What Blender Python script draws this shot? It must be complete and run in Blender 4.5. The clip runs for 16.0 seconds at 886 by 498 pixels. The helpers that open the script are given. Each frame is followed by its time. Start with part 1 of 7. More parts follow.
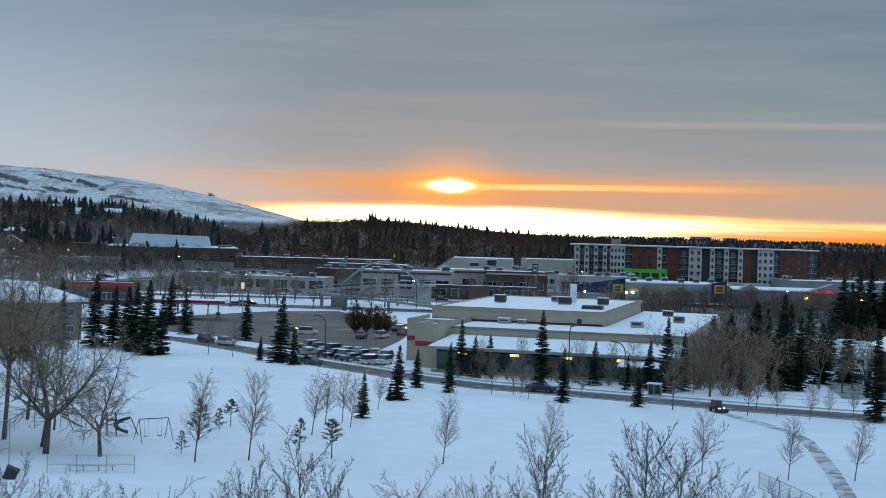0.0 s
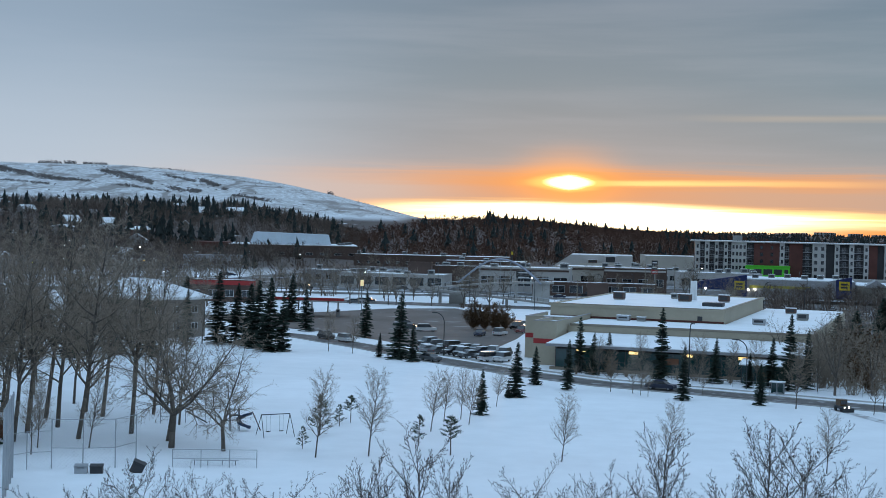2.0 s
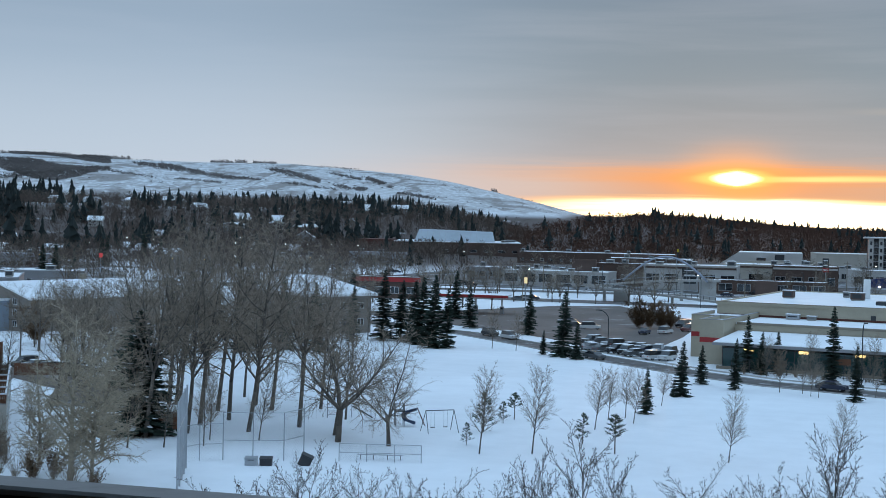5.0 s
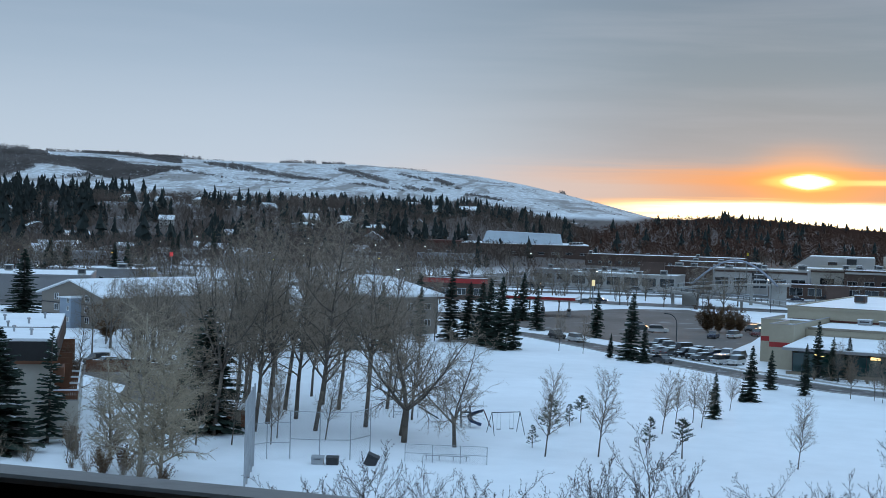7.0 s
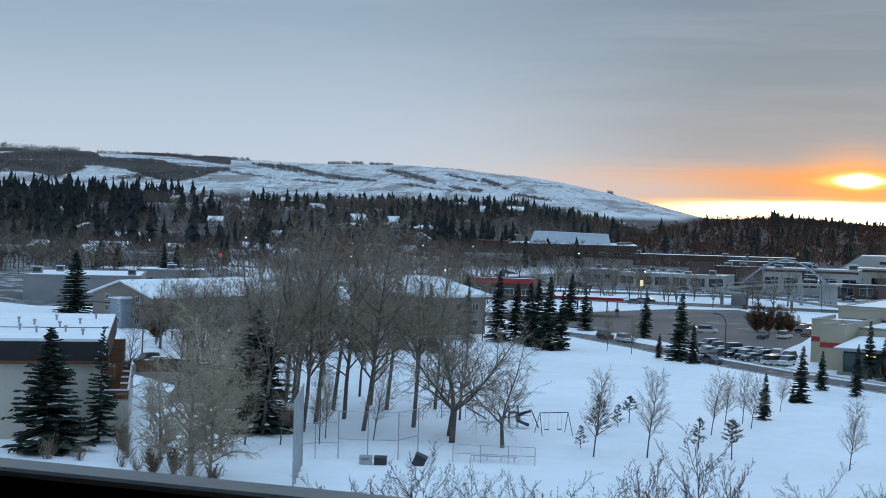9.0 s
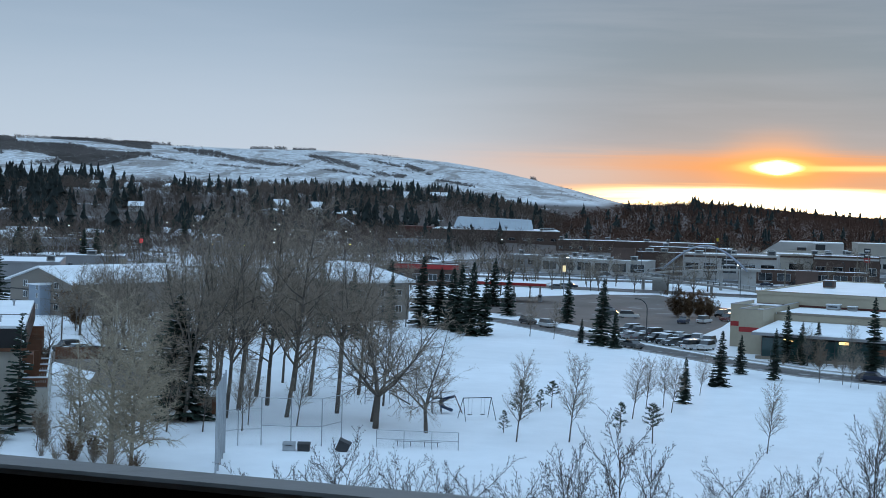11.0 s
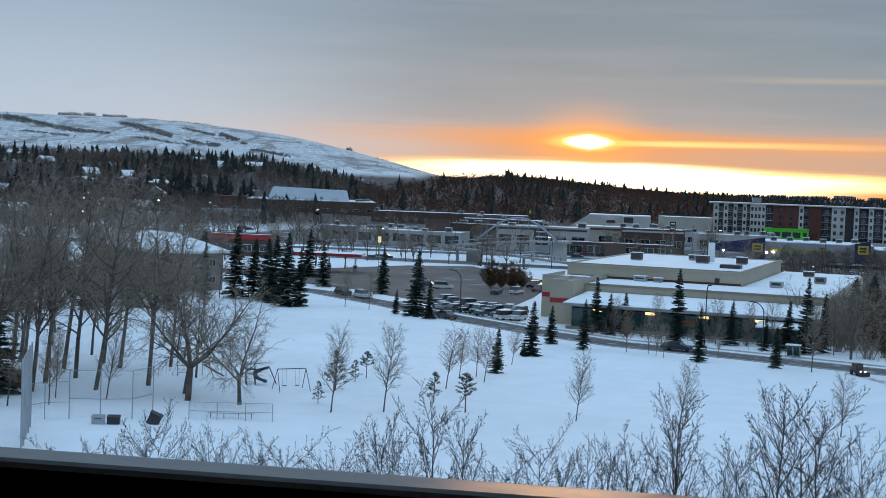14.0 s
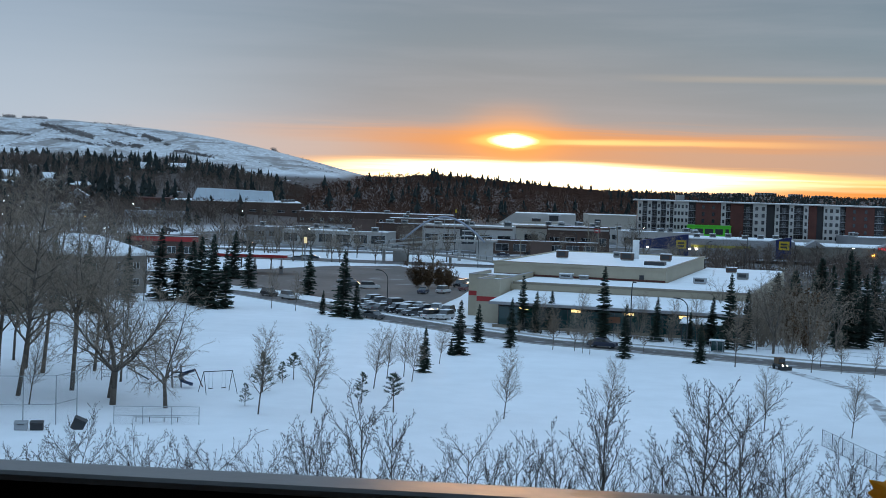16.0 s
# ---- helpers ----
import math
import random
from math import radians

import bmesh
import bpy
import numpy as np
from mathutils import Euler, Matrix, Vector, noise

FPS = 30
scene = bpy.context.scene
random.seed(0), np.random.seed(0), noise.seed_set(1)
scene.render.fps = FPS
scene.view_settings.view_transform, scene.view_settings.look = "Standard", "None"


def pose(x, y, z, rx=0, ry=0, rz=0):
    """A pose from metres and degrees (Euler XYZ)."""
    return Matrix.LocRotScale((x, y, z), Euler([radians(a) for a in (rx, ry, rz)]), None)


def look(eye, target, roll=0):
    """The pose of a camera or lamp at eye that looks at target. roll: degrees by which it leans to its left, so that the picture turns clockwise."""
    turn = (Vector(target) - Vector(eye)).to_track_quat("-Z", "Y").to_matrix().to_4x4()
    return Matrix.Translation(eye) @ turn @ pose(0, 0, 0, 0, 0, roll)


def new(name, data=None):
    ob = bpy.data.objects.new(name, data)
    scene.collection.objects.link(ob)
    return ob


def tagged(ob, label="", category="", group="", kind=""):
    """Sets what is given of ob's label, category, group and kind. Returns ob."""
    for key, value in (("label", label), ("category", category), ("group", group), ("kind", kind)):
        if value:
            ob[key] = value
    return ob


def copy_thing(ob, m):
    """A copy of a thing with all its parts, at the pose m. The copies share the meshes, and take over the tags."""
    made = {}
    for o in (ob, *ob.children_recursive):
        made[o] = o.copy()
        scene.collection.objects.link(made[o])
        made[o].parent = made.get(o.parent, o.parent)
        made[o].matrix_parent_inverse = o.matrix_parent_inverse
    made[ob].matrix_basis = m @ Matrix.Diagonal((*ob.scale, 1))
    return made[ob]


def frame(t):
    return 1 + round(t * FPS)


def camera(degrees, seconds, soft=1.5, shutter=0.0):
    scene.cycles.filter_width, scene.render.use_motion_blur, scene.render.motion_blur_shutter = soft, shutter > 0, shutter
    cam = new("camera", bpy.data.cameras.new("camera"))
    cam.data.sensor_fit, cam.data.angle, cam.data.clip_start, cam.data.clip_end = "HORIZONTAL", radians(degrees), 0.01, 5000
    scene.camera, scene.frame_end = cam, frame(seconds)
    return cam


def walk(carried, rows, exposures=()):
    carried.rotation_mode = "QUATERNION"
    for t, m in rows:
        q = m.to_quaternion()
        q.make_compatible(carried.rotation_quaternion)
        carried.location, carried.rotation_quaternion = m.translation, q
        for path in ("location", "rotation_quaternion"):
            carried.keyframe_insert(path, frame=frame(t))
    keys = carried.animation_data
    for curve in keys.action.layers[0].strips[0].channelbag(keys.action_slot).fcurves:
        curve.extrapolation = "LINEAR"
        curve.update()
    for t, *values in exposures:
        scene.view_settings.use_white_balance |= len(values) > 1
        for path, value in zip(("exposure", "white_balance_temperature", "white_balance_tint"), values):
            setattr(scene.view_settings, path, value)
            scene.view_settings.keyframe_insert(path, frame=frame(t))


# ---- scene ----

# ------------------------------------------------------------------ camera
EYE = 24.0
cam = camera(35.17, 16.0, soft=0.9)
ROWS = [
    (0, 0.000, -0.720, 1.600), (0.5, 0.809, -0.777, 1.529), (1, 1.921, -0.823, 1.431), (1.5, 3.350, -0.894, 1.320),
    (2, 4.827, -0.958, 1.319), (2.5, 6.257, -1.036, 1.241), (3, 7.606, -1.100, 1.223), (3.5, 8.868, -1.144, 1.204),
    (4, 9.944, -1.193, 1.148), (6.5, 13.502, -1.198, 1.587), (7, 14.293, -1.225, 1.647), (7.5, 15.050, -1.255, 1.630),
    (8, 15.702, -1.242, 1.616), (9.2, 16.25, -1.270, 1.480), (10.5, 14.476, -1.499, 1.391), (11, 13.091, -1.767, 1.569),
    (11.5, 11.570, -2.066, 1.770), (12, 9.963, -2.345, 1.993), (12.5, 8.588, -2.522, 2.077), (13, 7.355, -2.620, 2.191),
    (13.5, 6.316, -2.665, 2.214), (14, 5.498, -2.715, 2.188), (14.5, 4.784, -2.740, 2.111), (15, 4.029, -2.769, 1.961),
    (15.5, 3.266, -2.705, 1.773), (16, 2.479, -2.628, 1.737),
]
walk(cam, [(t, pose(0, 0, EYE, 90 + pitch, 0, yaw) @ pose(0, 0, 0, 0, 0, roll)) for t, yaw, pitch, roll in ROWS],
     exposures=[(0, -0.05), (1, -0.03), (2, 0.03), (3.5, 0.10), (7, 0.16), (11, 0.16), (13.5, 0.09), (15, 0.02), (16, -0.01)])


# ------------------------------------------------------------------ node helpers
class Nodes:
    def __init__(self, tree):
        self.t = tree

    def add(self, kind, **inputs):
        n = self.t.nodes.new(kind)
        for k, v in inputs.items():
            self.put(n.inputs[k.replace("_", " ")], v)
        return n

    def put(self, socket, v):
        if isinstance(v, bpy.types.NodeSocket):
            self.t.links.new(v, socket)
        elif isinstance(v, (tuple, list)) and len(v) == 3 and socket.type == "RGBA":
            socket.default_value = (*v, 1)
        else:
            socket.default_value = v

    def math(self, op, a, b=0.0, c=0.0):
        n = self.t.nodes.new("ShaderNodeMath")
        n.operation = op
        for s, v in zip(n.inputs, (a, b, c)):
            self.put(s, v)
        return n.outputs[0]

    def mix(self, fac, a, b, blend="MIX"):
        n = self.t.nodes.new("ShaderNodeMix")
        n.data_type, n.blend_type = "RGBA", blend
        for s, v in ((n.inputs[0], fac), (n.inputs[6], a), (n.inputs[7], b)):
            self.put(s, v)
        return n.outputs[2]

    def ramp(self, fac, stops, smooth=True):
        n = self.t.nodes.new("ShaderNodeValToRGB")
        n.color_ramp.interpolation = "EASE" if smooth else "LINEAR"
        self.put(n.inputs[0], fac)
        e = n.color_ramp.elements
        while len(e) < len(stops):
            e.new(0.5)
        for el, (p, c) in zip(e, stops):
            el.position = p
            el.color = (c, c, c, 1) if isinstance(c, (int, float)) else (*c, 1)
        return n.outputs[0]

    def noise(self, vec, scale, detail=4.0, rough=0.55, distort=0.0):
        n = self.add("ShaderNodeTexNoise", Scale=scale, Detail=detail, Roughness=rough, Distortion=distort)
        if vec is not None:
            self.put(n.inputs["Vector"], vec)
        return n.outputs[0]

    def span(self, v, a, b, lo=0.0, hi=1.0):
        n = self.t.nodes.new("ShaderNodeMapRange")
        n.interpolation_type = "SMOOTHSTEP"
        for s, x in zip(n.inputs, (v, a, b, lo, hi)):
            self.put(s, x)
        return n.outputs[0]


# ------------------------------------------------------------------ world, sun
SUN_AZ, SUN_EL = -0.25, 1.88          # degrees, left of +y positive


def make_world():
    w = bpy.data.worlds.new("dawn_sky")
    scene.world = w
    w.use_nodes = True
    t = w.node_tree
    t.nodes.clear()
    g = Nodes(t)
    co = g.add("ShaderNodeTexCoord").outputs["Generated"]
    xyz = g.add("ShaderNodeSeparateXYZ", Vector=co)
    x, y, z = xyz.outputs
    az = g.math("DEGREES", g.math("ARCTAN2", x, y))            # right positive
    el = g.math("DEGREES", g.math("ARCSINE", z))
    a = g.math("SUBTRACT", az, -SUN_AZ)
    # streaky cloud texture: stretched along the horizon
    vec = g.add("ShaderNodeCombineXYZ", X=g.math("MULTIPLY", az, 0.045), Y=g.math("MULTIPLY", el, 0.55), Z=0.0).outputs[0]
    n1 = g.noise(vec, 1.6, 5, 0.55, 0.3)
    vec2 = g.add("ShaderNodeCombineXYZ", X=g.math("MULTIPLY", az, 0.10), Y=g.math("MULTIPLY", el, 1.6), Z=3.0).outputs[0]
    n2 = g.noise(vec2, 1.4, 4, 0.5, 0.2)
    wob = g.math("MULTIPLY", g.math("SUBTRACT", n2, 0.5), 0.28)
    e = g.math("ADD", el, wob)
    # the clear sky behind, and the grey cloud deck that nearly hides it
    sky = t.nodes.new("ShaderNodeTexSky")
    sky.sky_type, sky.sun_disc = "NISHITA", False
    sky.sun_elevation, sky.sun_rotation = radians(SUN_EL), radians(-SUN_AZ)
    clear = g.mix(1.0, sky.outputs[0], (0.10, 0.10, 0.10), "MULTIPLY")
    up = g.math("DIVIDE", g.math("ADD", e, 2.0), 92.0)
    s = lambda d: (d + 2.0) / 92.0
    deck = g.ramp(up, [(s(-2), (0.30, 0.31, 0.33)), (s(1.8), (0.43, 0.395, 0.385)), (s(3.2), (0.275, 0.325, 0.362)), (s(6), (0.195, 0.28, 0.345)),
                       (s(9.5), (0.16, 0.24, 0.32)), (s(22), (0.26, 0.36, 0.49)), (s(50), (0.58, 0.89, 1.26)), (s(90), (0.66, 1.0, 1.40))], False)
    deck = g.mix(g.span(n1, 0.35, 0.75, 0.0, 0.18), deck, (0.46, 0.50, 0.57))
    # the deck is paler and bluer away from the sun
    left = g.math("MULTIPLY", g.span(a, -5.0, -24.0), g.span(el, 8.0, 2.0))
    deck = g.mix(g.math("MULTIPLY", left, 0.75), deck, (0.80, 0.88, 0.88))
    leftup = g.math("MULTIPLY", g.span(a, -1.0, -23.0), g.span(el, 18.0, 4.0))
    deck = g.mix(g.math("MULTIPLY", leftup, 0.72), deck, (0.37, 0.485, 0.64))
    col = g.mix(0.04, deck, clear)
    # fine horizontal streaks in the low cloud
    vec3 = g.add("ShaderNodeCombineXYZ", X=g.math("MULTIPLY", az, 0.16), Y=g.math("MULTIPLY", el, 5.0), Z=7.0).outputs[0]
    n3 = g.noise(vec3, 1.3, 4, 0.55, 0.3)
    streak = g.math("SUBTRACT", n3, 0.5)
    # warm light in the underside of the deck round the sun
    off = g.math("ABSOLUTE", g.math("ADD", a, -4.0))
    wide = g.math("MULTIPLY", g.span(off, 25.0, 1.0), g.span(g.math("ADD", e, g.math("MULTIPLY", streak, 1.2)), 2.9, 1.4))
    warm = g.mix(g.span(a, -2.0, -9.0), (0.80, 0.40, 0.19), (0.92, 0.60, 0.42))
    col = g.mix(g.math("MULTIPLY", wide, 0.62), col, warm)
    near = g.math("MULTIPLY", g.span(g.math("ABSOLUTE", a), 8.0, 0.0), g.span(g.math("ABSOLUTE", g.math("SUBTRACT", e, 1.75)), 1.05, 0.1))
    col = g.mix(g.math("MULTIPLY", near, 0.62), col, (1.0, 0.36, 0.09))
    belt = g.math("MULTIPLY", g.span(g.math("ABSOLUTE", g.math("SUBTRACT", g.math("ADD", e, g.math("MULTIPLY", streak, 0.5)), 2.0)), 0.5, 0.1), g.math("MULTIPLY", g.span(a, -14.0, 0.0), g.span(a, 21.0, 8.0)))
    col = g.mix(g.math("MULTIPLY", belt, 0.5), col, (1.0, 0.38, 0.08))
    # a thin bright slit that runs from the sun to the right
    slit_e = g.math("ADD", el, g.math("MULTIPLY", streak, 0.16))
    slit = g.math("MULTIPLY", g.span(g.math("ABSOLUTE", g.math("SUBTRACT", slit_e, g.math("ADD", 1.85, g.math("MULTIPLY", a, 0.012)))), 0.20, 0.02),
                  g.math("MULTIPLY", g.span(a, -2.5, 0.5), g.span(a, 15.0, 2.0)))
    col = g.mix(g.math("MULTIPLY", slit, 0.95), col, (1.5, 0.85, 0.30))
    # a faint pale streak higher up on the right
    high = g.math("MULTIPLY", g.span(g.math("ABSOLUTE", g.math("SUBTRACT", slit_e, 4.55)), 0.22, 0.0), g.math("MULTIPLY", g.span(a, 3.0, 9.0), g.span(a, 30.0, 14.0)))
    col = g.mix(g.math("MULTIPLY", high, 0.20), col, (0.85, 0.62, 0.38))
    # clear gap under the deck
    lo_e = g.math("ADD", el, g.math("MULTIPLY", streak, 0.30))
    shift = g.math("ADD", lo_e, g.math("MULTIPLY", g.span(g.math("ABSOLUTE", a), 1.0, 17.0), 0.36))
    band = g.math("MULTIPLY", g.span(shift, 1.30, 0.90), g.math("MULTIPLY", g.span(a, -11.0, -5.5), g.span(a, 44.0, 16.0)))
    core = g.math("MULTIPLY", g.span(g.math("ABSOLUTE", g.math("ADD", g.math("SUBTRACT", a, 2.0), g.math("MULTIPLY", streak, 8.0))), 15.0, 0.5), g.math("MULTIPLY", g.span(shift, -0.5, 0.5), g.span(shift, 1.25, 0.8)))
    bandcol = g.mix(core, (1.2, 0.56, 0.14), (3.2, 2.7, 1.8))
    yellow = g.math("MULTIPLY", g.span(g.math("ABSOLUTE", g.math("SUBTRACT", shift, 1.02)), 0.22, 0.03), g.span(a, 2.0, 8.0))
    bandcol = g.mix(g.math("MULTIPLY", yellow, 0.85), bandcol, (1.5, 0.95, 0.36))
    low = g.math("MULTIPLY", g.span(a, 5.0, 12.0), g.span(el, 0.5, 0.05))
    bandcol = g.mix(g.math("MULTIPLY", low, 0.8), bandcol, (0.95, 0.27, 0.04))
    col = g.mix(band, col, bandcol)
    # the sun itself, flattened by the cloud that it stands behind
    glow = g.math("SQRT", g.math("ADD", g.math("POWER", g.math("MULTIPLY", a, 0.55), 2.0), g.math("POWER", g.math("SUBTRACT", e, SUN_EL), 2.0)))
    col = g.mix(g.math("MULTIPLY", g.math("POWER", g.span(glow, 2.4, 0.15), 2.0), 0.6), col, (1.35, 0.52, 0.10))
    flat = g.math("DIVIDE", g.math("SUBTRACT", slit_e, SUN_EL), 0.29)
    wing = g.math("POWER", g.math("ABSOLUTE", g.math("DIVIDE", a, 0.92)), 1.25)
    d2 = g.math("ADD", wing, g.math("POWER", flat, 2.0))
    col = g.mix(g.span(d2, 2.6, 0.6), col, (1.6, 0.80, 0.20))
    col = g.mix(g.span(d2, 1.35, 0.25), col, (5.0, 3.6, 1.8))
    bg = g.add("ShaderNodeBackground", Color=col, Strength=1.0)
    out = g.add("ShaderNodeOutputWorld")
    t.links.new(bg.outputs[0], out.inputs[0])


make_world()
sun = new("sun", bpy.data.lights.new("sun", "SUN"))
sun.data.energy, sun.data.angle, sun.data.color = 0.55, radians(10), (1.0, 0.55, 0.25)
sd = Vector((math.sin(radians(-SUN_AZ)) * math.cos(radians(SUN_EL)), math.cos(radians(SUN_AZ)) * math.cos(radians(SUN_EL)), math.sin(radians(SUN_EL))))
sun.matrix_world = look(sd * 300, (0, 0, 0))


# ------------------------------------------------------------------ materials
def mat(name, colour, rough=0.7, metal=0.0, vary=0.15, scale=1.0, bump=0.0, second=None, amount=0.5, piece=0.0, spec=0.5, emit=None, power=1.0):
    """A surface with grain at two scales; second: a colour that comes through in patches; piece: variation from object to object."""
    m = bpy.data.materials.new(name)
    m.use_nodes = True
    g = Nodes(m.node_tree)
    b = m.node_tree.nodes["Principled BSDF"]
    co = g.add("ShaderNodeTexCoord").outputs["Object"]
    big = g.noise(co, 0.35 * scale, 3, 0.6)
    fine = g.noise(co, 6.0 * scale, 5, 0.6)
    c = g.mix(1.0, colour, g.ramp(big, [(0.25, 1 - vary), (0.75, 1 + vary)]), "MULTIPLY")
    c = g.mix(1.0, c, g.ramp(fine, [(0.25, 1 - vary * 0.6), (0.75, 1 + vary * 0.6)]), "MULTIPLY")
    if second:
        patch = g.noise(co, 0.9 * scale, 6, 0.62, 0.4)
        c = g.mix(g.span(patch, 0.62 - amount * 0.3, 0.72 - amount * 0.3), c, second)
    if piece:
        r = g.add("ShaderNodeObjectInfo").outputs["Random"]
        c = g.mix(1.0, c, g.ramp(r, [(0, 1 - piece), (1, 1 + piece)], False), "MULTIPLY")
    g.put(b.inputs["Base Color"], c)
    g.put(b.inputs["Roughness"], g.math("ADD", rough - 0.06, g.math("MULTIPLY", fine, 0.12)))
    b.inputs["Metallic"].default_value = metal
    b.inputs["Specular IOR Level"].default_value = spec
    if bump:
        bn = g.add("ShaderNodeBump", Strength=min(1.0, bump), Distance=0.05, Height=fine)
        g.put(b.inputs["Normal"], bn.outputs[0])
    if emit:
        b.inputs["Emission Color"].default_value = (*emit, 1)
        b.inputs["Emission Strength"].default_value = power
    return m


def ground_material():
    m = bpy.data.materials.new("snow_field")
    m.use_nodes = True
    g = Nodes(m.node_tree)
    b = m.node_tree.nodes["Principled BSDF"]
    co = g.add("ShaderNodeTexCoord").outputs["Object"]
    xyz = g.add("ShaderNodeSeparateXYZ", Vector=co)
    big = g.noise(co, 0.02, 4, 0.6)
    drift = g.noise(co, 0.25, 4, 0.6)
    fine = g.noise(co, 4.0, 5, 0.6)
    c = g.mix(1.0, (0.80, 0.825, 0.85), g.ramp(big, [(0.3, 0.94), (0.7, 1.04)]), "MULTIPLY")
    c = g.mix(1.0, c, g.ramp(drift, [(0.25, 0.97), (0.75, 1.03)]), "MULTIPLY")
    # dry grass and brush that shows on the wind-blown hillside
    sv = g.add("ShaderNodeMapping", Vector=co, Scale=(0.022, 0.008, 0.06), Rotation=(0, 0, 0.45)).outputs[0]
    grass = g.noise(sv, 1.0, 8, 0.68, 0.8)
    high = g.span(xyz.outputs[2], 26.0, 40.0)
    tuft = g.math("MULTIPLY", g.span(grass, 0.49, 0.60), high)
    speck = g.math("MULTIPLY", g.span(g.noise(co, 0.13, 6, 0.78), 0.34, 0.58), high)
    c = g.mix(g.math("MULTIPLY", tuft, 0.74), c, (0.15, 0.125, 0.11))
    c = g.mix(g.math("MULTIPLY", speck, 0.62), c, (0.22, 0.185, 0.16))
    # scrub and litter under the woods beyond the park
    far = g.math("MULTIPLY", g.span(xyz.outputs[1], 560.0, 760.0), g.math("MAXIMUM", g.span(xyz.outputs[2], 34.0, 26.0), g.span(xyz.outputs[0], -240.0, -185.0)))
    scrub = g.math("MULTIPLY", far, g.span(g.noise(co, 0.03, 7, 0.7, 0.5), g.span(xyz.outputs[0], -260.0, -120.0, 0.27, 0.06), g.span(xyz.outputs[0], -260.0, -120.0, 0.43, 0.22)))
    c = g.mix(g.math("MULTIPLY", scrub, 0.98), c, (0.070, 0.049, 0.041))
    g.put(b.inputs["Base Color"], c)
    b.inputs["Roughness"].default_value = 0.75
    b.inputs["Specular IOR Level"].default_value = 0.3
    bn = g.add("ShaderNodeBump", Strength=0.35, Distance=0.25, Height=g.math("ADD", g.math("MULTIPLY", drift, 1.0), g.math("MULTIPLY", fine, 0.12)))
    g.put(b.inputs["Normal"], bn.outputs[0])
    return m


SNOW_FIELD = ground_material()
SNOW = mat("roof_snow", (0.80, 0.825, 0.85), 0.8, vary=0.05, scale=0.5, bump=0.3)
ASPHALT = mat("wet_asphalt", (0.13, 0.12, 0.115), 0.85, spec=0.2, vary=0.22, scale=0.4, bump=0.2, second=(0.33, 0.33, 0.34), amount=0.22)
SLUSH = mat("parking_slush", (0.15, 0.128, 0.115), 0.85, spec=0.2, vary=0.18, scale=0.12, bump=0.3, second=(0.30, 0.29, 0.29), amount=0.12)
CONCRETE = mat("concrete", (0.36, 0.35, 0.33), 0.8, vary=0.12, scale=0.6, bump=0.2)
BEIGE = mat("beige_stucco", (0.40, 0.35, 0.265), 0.85, vary=0.06, scale=0.3, bump=0.2)
BEIGE_DARK = mat("tan_trim", (0.24, 0.20, 0.15), 0.7, vary=0.1)
TAUPE = mat("taupe_siding", (0.22, 0.192, 0.165), 0.85, vary=0.06, scale=0.5)
GREYWALL = mat("grey_panel_wall", (0.30, 0.30, 0.31), 0.75, vary=0.08, scale=0.4)
PALEWALL = mat("pale_panel_wall", (0.48, 0.46, 0.44), 0.75, vary=0.07, scale=0.4)
CREAM = mat("cream_stucco", (0.50, 0.46, 0.40), 0.85, vary=0.07, scale=0.4, bump=0.2)
BRICK = mat("dark_red_brick", (0.105, 0.037, 0.028), 0.85, vary=0.15, scale=0.5)
BROWNBRICK = mat("brown_brick", (0.095, 0.06, 0.048), 0.85, vary=0.15, scale=0.5)
CHARCOAL = mat("charcoal_panel", (0.035, 0.036, 0.04), 0.6, vary=0.12)
SHINGLE = mat("black_shingle_fascia", (0.022, 0.021, 0.022), 0.8, vary=0.2, bump=0.4)
RED = mat("red_painted_metal", (0.34, 0.022, 0.022), 0.45, vary=0.08)
BLUE = mat("blue_panel", (0.007, 0.018, 0.10), 0.45, vary=0.08)
YELLOW = mat("yellow_sign", (0.60, 0.43, 0.02), 0.5, vary=0.05)
GREEN = mat("bright_green_sheathing", (0.10, 0.62, 0.035), 0.6, vary=0.08)
GLASS = mat("dark_glass", (0.015, 0.02, 0.025), 0.08, vary=0.1, spec=0.8)
TEAL = mat("teal_glass", (0.010, 0.045, 0.045), 0.12, vary=0.15, spec=0.7)
STEEL = mat("galvanised_steel", (0.38, 0.40, 0.42), 0.45, metal=0.6, vary=0.12, scale=2)
BRIDGESTEEL = mat("grey_blue_steel", (0.27, 0.295, 0.35), 0.55, vary=0.1)
DARKSTEEL = mat("dark_steel", (0.045, 0.05, 0.055), 0.5, metal=0.4, vary=0.12)
WOODRAIL = mat("brown_stained_wood", (0.16, 0.065, 0.032), 0.7, vary=0.2, scale=1.5)
WHITE = mat("white_paint", (0.75, 0.76, 0.76), 0.5, vary=0.05)
RTU = mat("rooftop_unit_grey", (0.20, 0.20, 0.19), 0.6, vary=0.15)
BARK = mat("grey_bark", (0.120, 0.099, 0.081), 0.9, vary=0.25, scale=2, bump=0.5)
TWIG = mat("grey_brown_twigs", (0.255, 0.203, 0.155), 0.9, vary=0.25, scale=2, piece=0.15)
PALEBARK = mat("pale_bark", (0.31, 0.262, 0.20), 0.9, vary=0.25, scale=2, bump=0.5)
PALETWIG = mat("pale_tan_twigs", (0.35, 0.285, 0.205), 0.9, vary=0.25, scale=2)
POPLARBARK = mat("poplar_bark", (0.072, 0.056, 0.044), 0.85, vary=0.25, scale=3, bump=0.5)
